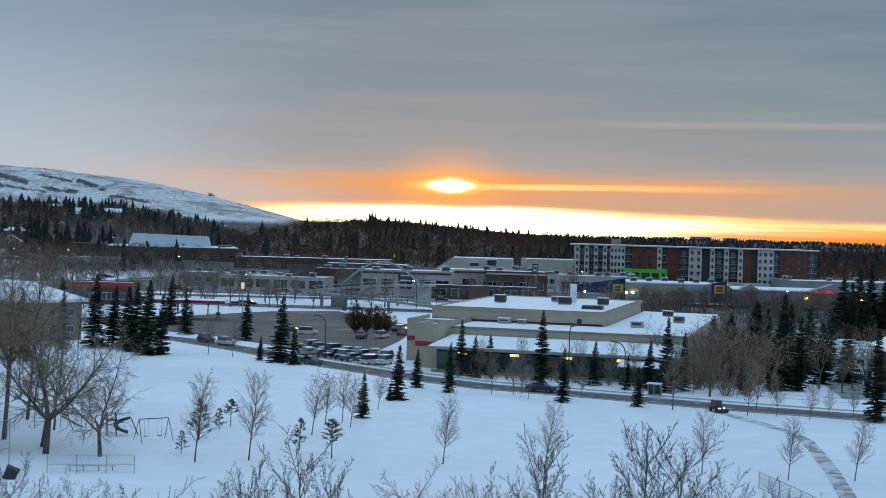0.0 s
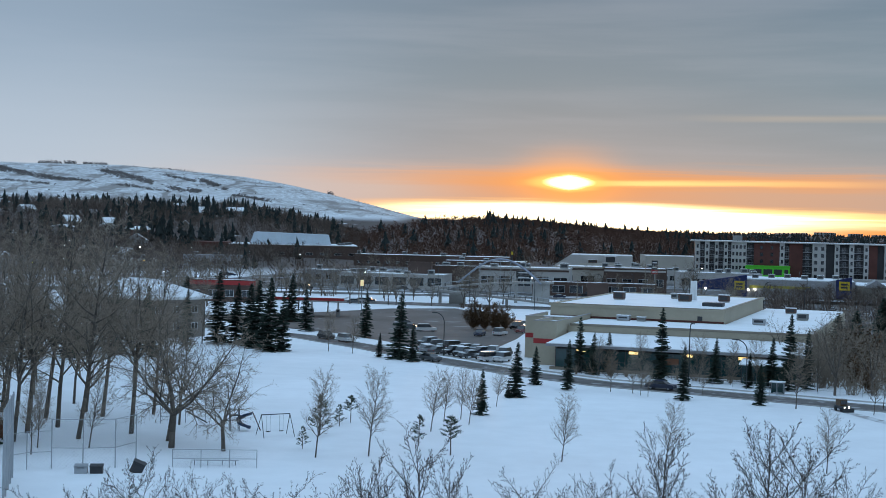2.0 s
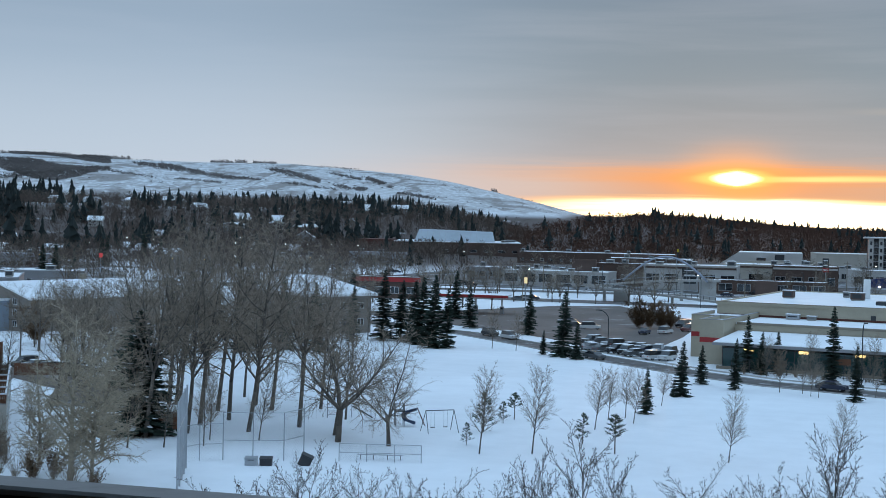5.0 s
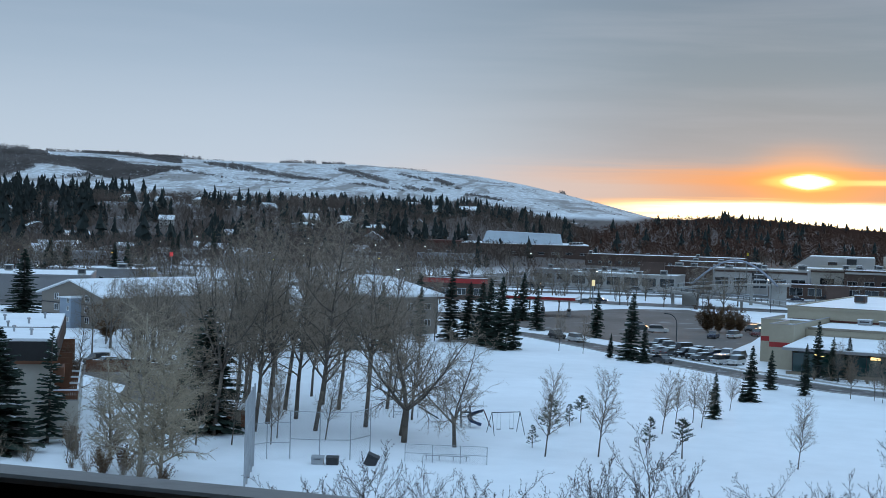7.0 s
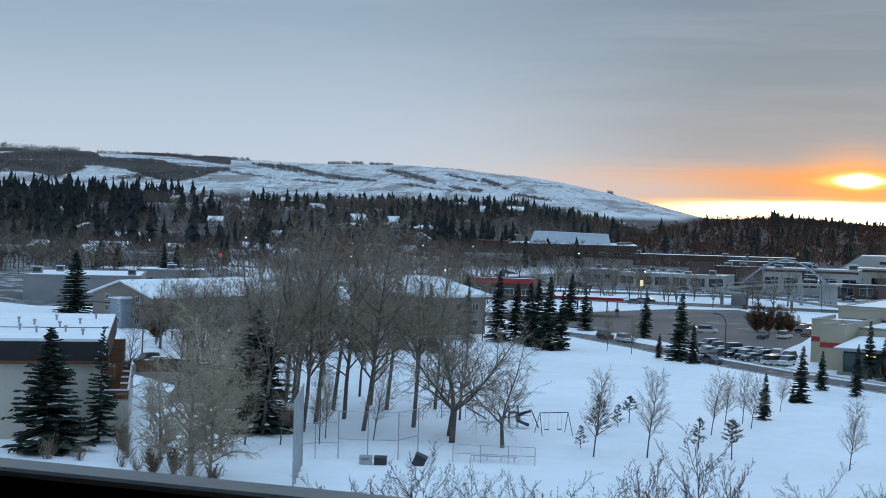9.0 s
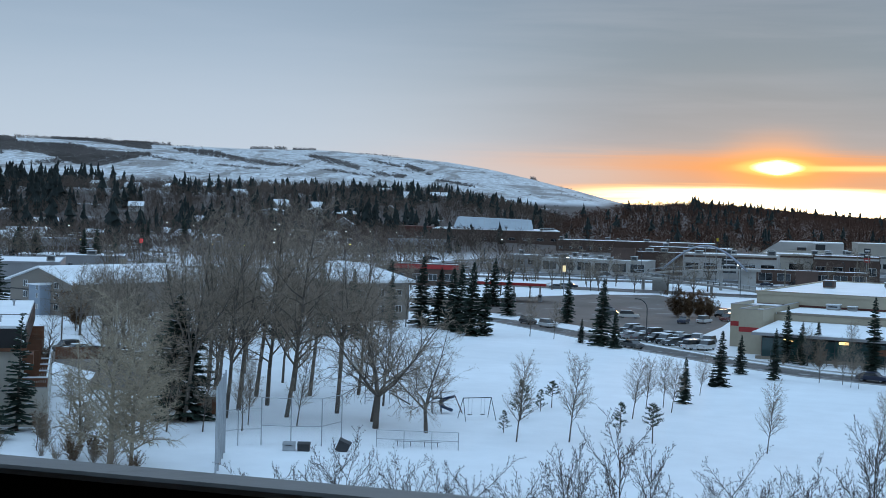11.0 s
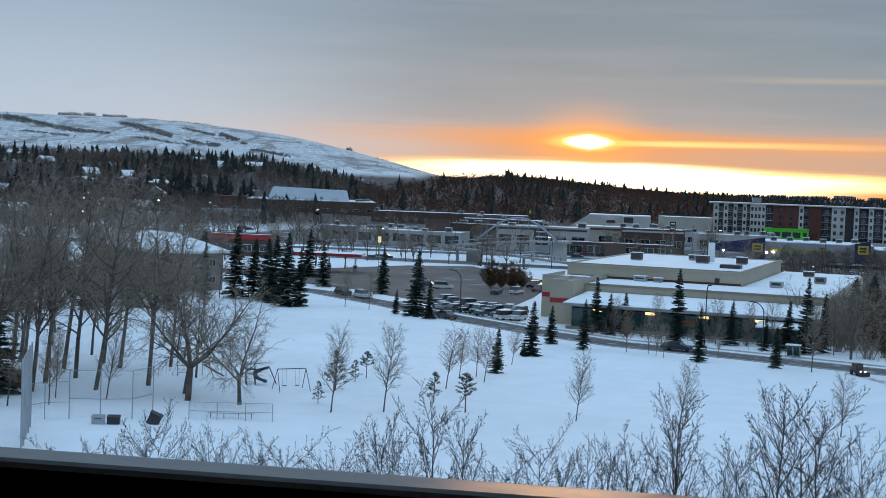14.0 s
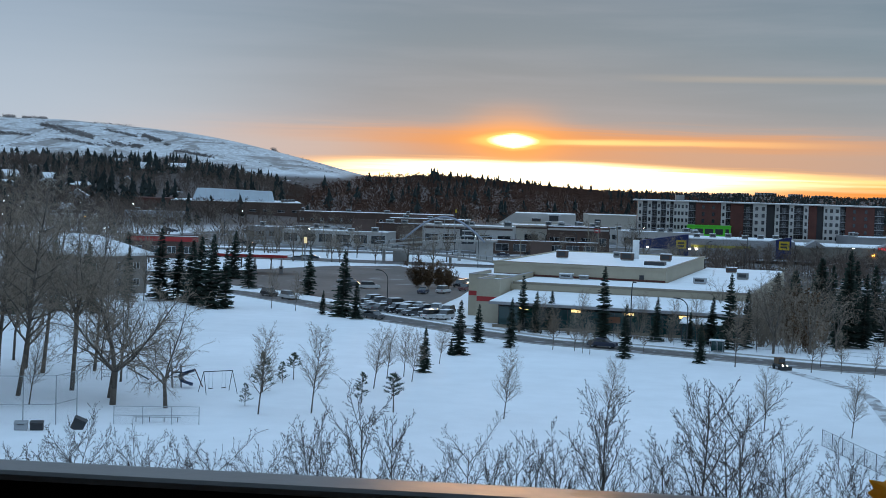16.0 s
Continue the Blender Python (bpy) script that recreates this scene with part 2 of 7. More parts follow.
BUD = mat("poplar_buds", (0.045, 0.03, 0.025), 0.7, vary=0.2)
NEEDLE = mat("spruce_needles", (0.022, 0.040, 0.028), 0.9, vary=0.35, scale=1.2, piece=0.25)
PINE = mat("pine_needles", (0.028, 0.05, 0.026), 0.9, vary=0.35, scale=2, piece=0.2)
FARWOOD = mat("distant_bare_wood", (0.125, 0.092, 0.074), 0.95, vary=0.3, scale=0.05)
HILLBRUSH = mat("grey_hill_brush", (0.19, 0.17, 0.16), 0.95, vary=0.25, scale=0.05)
# the red of the glow below the sun is put into this wood's colour
GLOWWOOD = mat("glow_tinted_wood", (0.105, 0.060, 0.045), 0.95, vary=0.2, scale=0.03, spec=0.05)
FARSPRUCE = mat("distant_spruce", (0.015, 0.022, 0.02), 0.95, vary=0.3, scale=0.05)
RUSSET = mat("russet_leaves", (0.115, 0.062, 0.028), 0.9, vary=0.3, scale=2)
TYRE = mat("tyre_rubber", (0.02, 0.02, 0.02), 0.85, vary=0.2)
LAMP_WARM = mat("lit_warm_lamp", (0.9, 0.8, 0.5), 0.5, emit=(1.0, 0.66, 0.24), power=1.7)
LAMP_WHITE = mat("lit_white_lamp", (0.9, 0.9, 0.9), 0.5, emit=(1.0, 0.93, 0.80), power=14.0)
LAMP_ORANGE = mat("lit_amber_lamp", (0.9, 0.5, 0.1), 0.5, emit=(1.0, 0.42, 0.05), power=12.0)
LAMP_RED = mat("lit_red_sign", (0.8, 0.05, 0.05), 0.5, emit=(1.0, 0.05, 0.06), power=0.4)


# ------------------------------------------------------------------ mesh helpers
class Mesh:
    """Collects vertices and faces."""

    def __init__(self):
        self.v, self.f = [], []

    def quad(self, a, b, c, d):
        n = len(self.v)
        self.v += [a, b, c, d]
        self.f.append((n, n + 1, n + 2, n + 3))

    def box(self, x0, y0, z0, x1, y1, z1):
        n = len(self.v)
        self.v += [(x0, y0, z0), (x1, y0, z0), (x1, y1, z0), (x0, y1, z0), (x0, y0, z1), (x1, y0, z1), (x1, y1, z1), (x0, y1, z1)]
        self.f += [tuple(n + i for i in q) for q in ((3, 2, 1, 0), (4, 5, 6, 7), (0, 1, 5, 4), (1, 2, 6, 5), (2, 3, 7, 6), (3, 0, 4, 7))]
        return self

    def prism(self, pts, z0, z1):
        """pts: a counter-clockwise outline; z1 may be one height or one for each point."""
        n, k = len(self.v), len(pts)
        tops = z1 if isinstance(z1, (list, tuple)) else [z1] * k
        self.v += [(x, y, z0) for x, y in pts] + [(x, y, t) for (x, y), t in zip(pts, tops)]
        self.f.append(tuple(n + i for i in reversed(range(k))))
        self.f.append(tuple(n + k + i for i in range(k)))
        self.f += [(n + i, n + (i + 1) % k, n + k + (i + 1) % k, n + k + i) for i in range(k)]
        return self

    def tube(self, p, q, r0, r1, k=5):
        p, q = Vector(p), Vector(q)
        d = q - p
        if d.length < 1e-6:
            return self
        u = d.orthogonal().normalized()
        w = d.normalized().cross(u)
        n = len(self.v)
        for c, r in ((p, r0), (q, r1)):
            for i in range(k):
                a = 2 * math.pi * i / k
                self.v.append(tuple(c + u * (r * math.cos(a)) + w * (r * math.sin(a))))
        self.f += [(n + i, n + (i + 1) % k, n + k + (i + 1) % k, n + k + i) for i in range(k)]
        if k > 3:
            self.f.append(tuple(n + k + i for i in range(k)))
            self.f.append(tuple(n + i for i in reversed(range(k))))
        return self

    def spike(self, p, q, r):
        """A thin three-sided point from p to q."""
        d = q - p
        u = d.orthogonal().normalized() * r
        w = d.normalized().cross(u)
        n = len(self.v)
        self.v += [tuple(p + u), tuple(p - u * 0.5 + w * 0.87), tuple(p - u * 0.5 - w * 0.87), tuple(q)]
        self.f += [(n, n + 1, n + 3), (n + 1, n + 2, n + 3), (n + 2, n, n + 3)]
        return self

    def path(self, pts, r, k=5):
        """One bent tube through all the points."""
        pts = [Vector(p) for p in pts]
        n, m = len(self.v), len(pts)
        for i, c in enumerate(pts):
            d = (pts[min(i + 1, m - 1)] - pts[max(i - 1, 0)]).normalized()
            u = d.cross(Vector((0.31, -0.87, 0.38))).normalized()
            w = d.cross(u)
            self.v += [tuple(c + u * (r * math.cos(2 * math.pi * j / k)) + w * (r * math.sin(2 * math.pi * j / k))) for j in range(k)]
        for i in range(m - 1):
            self.f += [(n + i * k + j, n + i * k + (j + 1) % k, n + (i + 1) * k + (j + 1) % k, n + (i + 1) * k + j) for j in range(k)]
        self.f += [tuple(n + j for j in reversed(range(k))), tuple(n + (m - 1) * k + j for j in range(k))]
        return self

    def data(self, name, material, smooth=False):
        me = bpy.data.meshes.new(name)
        me.from_pydata(self.v, [], self.f)
        me.materials.append(material)
        if smooth:
            me.polygons.foreach_set("use_smooth", [True] * len(me.polygons))
        me.update()
        return me


def part(name, mesh, material, parent=None, label="", smooth=False):
    ob = new(name, mesh.data(name, material, smooth))
    if parent:
        ob.parent = parent
    if label:
        ob["label"] = label
    return ob


def share(name, data, parent, m=None):
    """A further piece on the same mesh."""
    ob = new(name, data)
    ob.parent = parent
    if m is not None:
        ob.matrix_basis = m
    return ob


def thing(name, label, category, m=None, group="", kind=""):
    ob = tagged(new(name), label, category, group, kind)
    ob.empty_display_size = 0.5
    if m is not None:
        ob.matrix_basis = m
    return ob


def B(*a):
    return Mesh().box(*a)


# ------------------------------------------------------------------ ground
def smooth(a, b, x):
    t = max(0.0, min(1.0, (x - a) / (b - a)))
    return t * t * (3 - 2 * t)


def land(x, y):
    """Height of the ground."""
    d = math.hypot(x, y)
    az = math.degrees(math.atan2(-x, y))
    if d < 500 or y < 0:
        return 0.0
    # crest of the bare hill, and the wooded rise beside it
    crest = np.interp(az, [-40, -6, 0, 3, 6.1, 8, 9.5, 13, 17.7, 22, 27, 33, 60], [0, 0, 0, 8, 38, 56, 69, 91, 104, 106.5, 108.5, 110, 108])
    hill = crest * smooth(1250, 2200, d) if crest > 0 else 0
    rise = (21.0 * smooth(-16, 4, az) + 12.0 * smooth(-4, 5, az)) * smooth(850, 2000, d) * (1 - smooth(6, 12, az))
    shelf = 32.0 * smooth(800, 1350, d) * smooth(5, 14, az)
    plain = 17.0 * smooth(1800, 4800, d)
    bumps = 5.0 * (noise.noise((x * 0.004, y * 0.004, 0.3)) + 0.5 * noise.noise((x * 0.011, y * 0.011, 2.3))) * smooth(1400, 2100, d) * smooth(3, 12, az)
    return max(hill, shelf, rise, plain) + bumps


def make_ground():
    azs = [a * 0.5 for a in range(-100, 101)] + [52 + 8 * i for i in range(32)]
    azs = [a for a in azs if a < 309]
    ds = [12, 30, 60, 100, 150, 220, 320, 450, 600, 750] + [850 + 75 * i for i in range(22)] + [2600, 3000, 3500, 4100, 4800]
    v, f = [(0.0, 0.0, 0.0)], []
    for d in ds:
        for a in azs:
            x, y = -math.sin(radians(a)) * d, math.cos(radians(a)) * d
            v.append((x, y, land(x, y)))
    n = len(azs)
    for i in range(n):
        f.append((0, 1 + (i + 1) % n, 1 + i))
    for r in range(len(ds) - 1):
        for i in range(n):
            a, b = 1 + r * n + i, 1 + r * n + (i + 1) % n
            f.append((a, b, b + n, a + n))
    m = Mesh()
    m.v, m.f = v, f
    ob = part("ground", m, SNOW_FIELD, smooth=True)
    ob.data.flip_normals() if ob.data.polygons[5000].normal.z < 0 else None
    tagged(ob, "snow-covered park and rolling bare hillside", "ground", kind="structure")


make_ground()


def strip(name, left, right, z, material, label, category, thick=0.0):
    m = Mesh()
    n = len(left)
    m.v = [(x, y, z + land(x, y)) for x, y in left] + [(x, y, z + land(x, y)) for x, y in right]
    m.f = [(i, i + 1, n + i + 1, n + i) for i in range(n - 1)]
    ob = part(name, m, material)
    if ob.data.polygons[0].normal.z < 0:
        ob.data.flip_normals()
    return tagged(ob, label, category, kind="structure")


def offset(line, w):
    """Both edges of a way of width 2w along a line."""
    l, r = [], []
    for i, (x, y) in enumerate(line):
        a, b = line[max(0, i - 1)], line[min(len(line) - 1, i + 1)]
        t = Vector((b[0] - a[0], b[1] - a[1])).normalized()
        l.append((x - t.y * w, y + t.x * w))
        r.append((x + t.y * w, y - t.x * w))
    return l, r


ROAD = [(-140, 352), (-100, 326), (-53, 289), (-36, 268), (-23, 249), (-5, 228), (7, 217), (24, 208.5), (43, 198), (61, 190.5), (90, 180), (150, 160)]
strip("road", *offset(ROAD, 3.1), 0.03, ASPHALT, "wet grey asphalt road edged with snow", "road")

# ------------------------------------------------------------------ tree kinds
class Kind:
    """Variants of one kind of thing, built once; every place takes a copy."""

    def __init__(self, makers):
        self.makers, self.made = makers, {}

    def put(self, i, x, y, s=1.0, turn=0.0, label="", group="", lean=0.0, z=None, wide=1.0):
        i %= len(self.makers)
        fresh = i not in self.made
        if fresh:
            ob = self.makers[i]()
            self.made[i] = [ob, None, max(v.co.z for c in ob.children_recursive for v in c.data.vertices)]
        src, s0, high = self.made[i]
        s /= high
        m = pose(x, y, land(x, y) if z is None else z, 0, lean, 0) @ pose(0, 0, 0, 0, 0, turn) @ Matrix.Diagonal((s * wide, s * wide, s, 1))
        if fresh:
            ob.matrix_basis = m
            self.made[i][1] = m.to_scale()
        else:
            ob = copy_thing(src, m @ Matrix.Diagonal((1 / s0[0], 1 / s0[1], 1 / s0[2], 1)))
        return tagged(ob, label, "tree", group)


def grow(rng, thick, fine, p, d, length, r, level, spec):
    """One branch and what grows on it. spec: for each level children, share of length, angle, wander, pull upward, bare share."""
    kids, ratio, angle, wander, pull, bare = spec[level]
    n = 5 if level == 0 else (4 if level == 1 else 1)
    pts, rad = [p.copy()], [r]
    d = d.normalized()
    for i in range(n):
        d = (d + Vector((rng.gauss(0, wander), rng.gauss(0, wander), rng.gauss(0, wander) + pull))).normalized()
        p = p + d * (length / n)
        pts.append(p.copy())
        rad.append(max(r * (1 - 0.86 * (i + 1) / n), 0.006))
    if level >= 2:
        fine.spike(pts[0], pts[1], max(r, 0.011))
    else:
        k = 6 if level == 0 else 4
        for a, b, ra, rb in zip(pts, pts[1:], rad, rad[1:]):
            thick.tube(a, b, ra, rb, k)
    if level + 1 >= len(spec):
        return
    for j in range(kids):
        t = bare + (1 - bare) * (j + rng.random()) / kids
        s = min(t, 0.999) * n
        i = int(s)
        q = pts[i].lerp(pts[i + 1], s - i)
        axis = (pts[i + 1] - pts[i]).normalized()
        side = axis.orthogonal().normalized()
        side = Matrix.Rotation(rng.uniform(0, 2 * math.pi) if level else j * 2.4 + rng.uniform(-0.5, 0.5), 3, axis) @ side
        a = radians(angle + rng.uniform(-12, 12))
        nd = axis * math.cos(a) + side * math.sin(a)
        taper = (1.0 - 0.55 * t) if level == 0 else (1.0 - 0.4 * t)
        grow(rng, thick, fine, q, nd, length * ratio * taper * rng.uniform(0.75, 1.2), max(rad[i] * 0.58, 0.008), level + 1, spec)


def bare_tree(name, seed, height, r, spec, bark=None, twig=None, limbs=1, fork=0.0, buds=0, open_up=0.0):
    rng = random.Random(seed)
    thick, fine = Mesh(), Mesh()
    t = thing(name, "bare tree", "tree")
    if fork:
        # a bole that divides into limbs
        top = Vector((rng.uniform(-0.2, 0.2), rng.uniform(-0.2, 0.2), height * fork))
        thick.tube((0, 0, -0.3), top * 0.5, r * 1.25, r, 8)
        thick.tube(top * 0.5, top, r, r * 0.9, 8)
        for i in range(limbs):
            a = 2 * math.pi * (i + rng.uniform(-0.2, 0.2)) / limbs
            tilt = rng.uniform(0.18, 0.5) + open_up if i else 0.08
            d = Vector((math.cos(a) * tilt, math.sin(a) * tilt, 1))
            grow(rng, thick, fine, top, d, height * (1 - fork) * rng.uniform(0.8, 1.02), r * 0.6, 0, spec)
    else:
        thick.tube((0, 0, -0.3), (0, 0, 0.02), r * 1.15, r, 7)
        grow(rng, thick, fine, Vector((0, 0, 0)), Vector((0, 0, 1)), height, r, 0, spec)
    part("trunk", thick, bark or BARK, t, smooth=True)
    crown = part("crown", fine, twig or TWIG, t)
    if buds:
        bm = Mesh()
        vs = fine.v
        for i in range(0, len(fine.f), 3):
            q = fine.f[i]
            a, b = Vector(vs[q[0]]), Vector(vs[q[2]])
            for k in range(buds + 1):
                c = a.lerp(b, rng.uniform(0.3, 0.8) if k else 1.0)
                d = ((b - a).normalized() + Vector((rng.gauss(0, 0.4), rng.gauss(0, 0.4), 0.4))).normalized()
                bm.spike(c, c + d * rng.uniform(0.06, 0.09), 0.015)
        tagged(part("bud", bm, BUD, crown, "dark winter buds"), kind="stuff")
    return t


YOUNG = Kind([lambda s=s: bare_tree("young_tree", s, 8.0, 0.085, [(34, 0.42, 44, 0.03, 0.05, 0.24), (11, 0.42, 38, 0.10, 0.05, 0.12), (6, 0.55, 38, 0.14, 0.02, 0.1), (1, 0, 0, 0.16, 0.03, 0)]) for s in (11, 12, 13)])
GROVE = Kind([lambda s=s, f=f, k=k, o=o: bare_tree("park_tree", s, 18.0, 0.19, [(13, 0.50, 48, 0.08, 0.01, 0.04), (8, 0.45, 46, 0.14, 0.005, 0.10), (5, 0.5, 46, 0.18, -0.01, 0.1), (1, 0, 0, 0.2, 0, 0)],
              limbs=k, fork=f, open_up=o) for s, f, k, o in ((22, 0.34, 5, 0.26), (24, 0.40, 6, 0.34))]
             + [lambda s=s, a=a: bare_tree("park_tree", s, 18.0, 0.21, [(30, 0.40, a, 0.05, 0.02, 0.22), (12, 0.46, 46, 0.13, 0.01, 0.1), (5, 0.5, 46, 0.18, 0.0, 0.1), (1, 0, 0, 0.2, 0, 0)])
                for s, a in ((21, 44), (23, 50), (26, 40))])
OAK = Kind([lambda s=s, k=k: bare_tree("spreading_tree", s, 12.0, 0.18, [(13, 0.50, 52, 0.11, 0.0, 0.10), (10, 0.46, 50, 0.17, 0.0, 0.1), (7, 0.5, 48, 0.2, -0.02, 0.1), (1, 0, 0, 0.2, 0, 0)],
            limbs=k, fork=0.20, open_up=0.60) for s, k in ((31, 4), (33, 4))])
FARTREE = Kind([lambda s=s: bare_tree("street_tree", s, 10.0, 0.16, [(7, 0.5, 46, 0.09, 0.0, 0.15), (8, 0.45, 46, 0.14, 0.0, 0.1), (5, 0.55, 46, 0.18, -0.02, 0.1), (1, 0, 0, 0.2, 0, 0)],
                limbs=5, fork=0.22, open_up=0.25) for s in (37, 38, 39)])
PALE = Kind([lambda s=s: bare_tree("pale_tree", s, 15.0, 0.24, [(42, 0.40, 58, 0.04, -0.005, 0.10), (13, 0.40, 46, 0.12, -0.03, 0.1), (9, 0.5, 46, 0.18, -0.08, 0.1), (1, 0, 0, 0.2, -0.06, 0)],
             bark=PALEBARK, twig=PALETWIG) for s in (35, 36)])
POPLAR = Kind([lambda s=s, a=a, q=q: bare_tree("poplar", s, 15.0, 0.12, [(32, q, a, 0.02, 0.03, 0.22), (14, 0.27, 35, 0.03, 0.07, 0.12), (4, 0.24, 46, 0.08, 0.10, 0.2), (1, 0, 0, 0.12, 0.08, 0)],
               bark=POPLARBARK, twig=POPLARBARK, buds=1) for s, a, q in ((41, 38, 0.40), (42, 44, 0.42), (43, 36, 0.38), (44, 46, 0.44), (45, 40, 0.40))])


def spruce(seed, h=10.0, wide=0.20, gap=0.25, snow=False, name="spruce_tree"):
    rng = random.Random(seed)
    t = thing(name, "dark spruce", "tree")
    part("trunk", Mesh().tube((0, 0, -0.3), (0, 0, h * 0.97), 0.16, 0.02, 7), BARK, t)
    m, sn = Mesh(), Mesh()
    z = h * 0.06
    k = 0
    while z < h * 0.985:
        f = 1 - z / h
        reach = h * wide * (f ** 0.85) * rng.uniform(0.84, 1.1) + 0.10
        n = 10 if f > 0.3 else 7
        for j in range(n):
            if rng.random() < 0.08:
                continue
            a = 2 * math.pi * (j + 0.5 * (k % 2)) / n + rng.uniform(-0.25, 0.25)
            L = reach * rng.uniform(0.55, 1.2)
            u, w = Vector((math.cos(a), math.sin(a), 0)), Vector((-math.sin(a), math.cos(a), 0))
            droop = 0.30 * f + 0.06
            base = Vector((0, 0, z + rng.uniform(-0.9, 0.9) * gap))
            spine = [base + u * (L * s) + Vector((0, 0, L * (0.30 * (1 - f) * s - droop * s + 0.28 * droop * s * s * 1.4))) for s in (0.05, 0.4, 0.75, 1.0)]
            wid = [0.12 * L + 0.04, 0.17 * L + 0.05, 0.12 * L + 0.04, 0.01]
            for i in range(3):
                p, q = spine[i], spine[i + 1]
                dz0, dz1 = Vector((0, 0, -0.35 * wid[i])), Vector((0, 0, -0.35 * wid[i + 1]))
                b = len(m.v)
                m.v += [tuple(p), tuple(q), tuple(q + w * wid[i + 1] + dz1), tuple(p + w * wid[i] + dz0), tuple(q - w * wid[i + 1] + dz1), tuple(p - w * wid[i] + dz0)]
                m.f += [(b, b + 1, b + 2, b + 3), (b + 1, b, b + 5, b + 4)]
            # hanging sprays along the sides
            for i in range(10):
                s = rng.uniform(0.15, 1.0)
                c = spine[0].lerp(spine[3], s) + Vector((0, 0, 0.02))
                sd = w * rng.choice((-1, 1))
                ln = L * 0.34 * (1.15 - s * 0.6) + 0.06
                tip = c + sd * ln * 0.75 + u * ln * 0.5 - Vector((0, 0, ln * 0.35))
                b = len(m.v)
                m.v += [tuple(c - u * 0.05), tuple(c + u * 0.07), tuple(tip), tuple(c - Vector((0, 0, 0.07 + 0.06 * L)))]
                m.f += [(b, b + 1, b + 2), (b, b + 2, b + 3)]
            if snow and rng.random() < 0.42:
                p, q = spine[1], spine[2]
                b = len(sn.v)
                o = Vector((0, 0, 0.09))
                sn.v += [tuple(p + o - w * 0.13), tuple(q + o - w * 0.15), tuple(q + o * 1.2 + w * 0.13), tuple(p + o * 1.2 + w * 0.16)]
                sn.f += [(b, b + 1, b + 2, b + 3)]
        z += gap * rng.uniform(0.8, 1.2) * (0.55 + 0.6 * f)
        k += 1
    m.tube((0, 0, h * 0.93), (0, 0, h), 0.05, 0.008, 4)
    crown = part("crown", m, NEEDLE, t)
    if snow and sn.f:
        tagged(part("bough_snow", sn, SNOW, crown, "clumps of snow on the boughs"), kind="stuff")
    return t


SPRUCE = Kind([lambda s=s: spruce(s) for s in (51, 52, 53, 54)] + [lambda s=s: spruce(s, wide=0.15) for s in (55, 56)])
SNOWY = Kind([lambda: spruce(57, wide=0.27, snow=True, gap=0.22), lambda: spruce(58, wide=0.20, gap=0.62, snow=True)])


def pine(seed, h=3.0, bare=0.12):
    rng = random.Random(seed)
    t = thing("small_pine", "small pine", "tree")
    trunk, m = Mesh(), Mesh()
    trunk.tube((0, 0, -0.2), (0, 0, h * 0.95), 0.06, 0.015, 6)
    for i in range(46):
        f = (i + rng.random()) / 46
        z = h * (bare + (0.95 - bare) * f)
        L = h * 0.30 * (1 - f) ** 0.7 * rng.uniform(0.6, 1.15) + 0.12
        a = rng.uniform(0, 6.283)
        tip = Vector((math.cos(a) * L, math.sin(a) * L, z + L * 0.35))
        trunk.tube((0, 0, z), tip, 0.018, 0.008, 3)
        for _ in range(16):
            d = Vector((rng.gauss(0, 1), rng.gauss(0, 1), rng.gauss(0.5, 0.8))).normalized()
            c = tip.lerp(Vector((0, 0, z)), rng.uniform(0, 0.45))
            m.tube(c, c + d * rng.uniform(0.12, 0.24), 0.022, 0.004, 3)
    part("trunk", trunk, BARK, t)
    part("crown", m, PINE, t)
    return t


PINES = Kind([lambda: pine(61), lambda: pine(62), lambda: pine(63, bare=0.4)])


def shrub(seed, h=2.0, leaves=0, material=None):
    rng = random.Random(seed)
    t = thing("shrub", "bare shrub", "shrub")
    m, lf = Mesh(), Mesh()
    for i in range(26):
        a, tilt = rng.uniform(0, 6.283), rng.uniform(0.1, 0.75)
        p = Vector((rng.gauss(0, 0.15), rng.gauss(0, 0.15), -0.1))
        d = Vector((math.cos(a) * tilt, math.sin(a) * tilt, 1)).normalized()
        L = h * rng.uniform(0.6, 1.1)
        for s in range(4):
            q = p + d * (L / 4)
            m.tube(p, q, 0.022 * (1 - s * 0.2), 0.022 * (0.8 - s * 0.2), 3)
            for _ in range(3):
                e = (d + Vector((rng.gauss(0, 0.6), rng.gauss(0, 0.6), rng.gauss(0.1, 0.3)))).normalized()
                e2 = q + e * L * rng.uniform(0.12, 0.3)
                m.tube(q, e2, 0.010, 0.004, 3)
                for _ in range(leaves):
                    c = q.lerp(e2, rng.random()) + Vector((rng.gauss(0, 0.06), rng.gauss(0, 0.06), rng.gauss(0, 0.06))) * h * 0.5
                    u = Vector((rng.gauss(0, 1), rng.gauss(0, 1), rng.gauss(0, 1))).normalized() * 0.05 * h ** 0.6
                    w = u.orthogonal().normalized() * u.length * 0.7
                    lf.quad(tuple(c - u), tuple(c + w), tuple(c + u), tuple(c - w))
            p, d = q, (d + Vector((rng.gauss(0, 0.15), rng.gauss(0, 0.15), 0.05))).normalized()
    part("stem", m, TWIG, t)
    if leaves:
        part("leaves", lf, material or RUSSET, t, "dry russet leaves")
    return t


SHRUBS = Kind([lambda: shrub(71), lambda: shrub(72), lambda: shrub(73, leaves=3)])
LEAFY = Kind([lambda: shrub(74, h=6.0, leaves=14), lambda: shrub(75, h=6.0, leaves=14)])

# ------------------------------------------------------------------ trees of the park
rnd = random.Random(5)


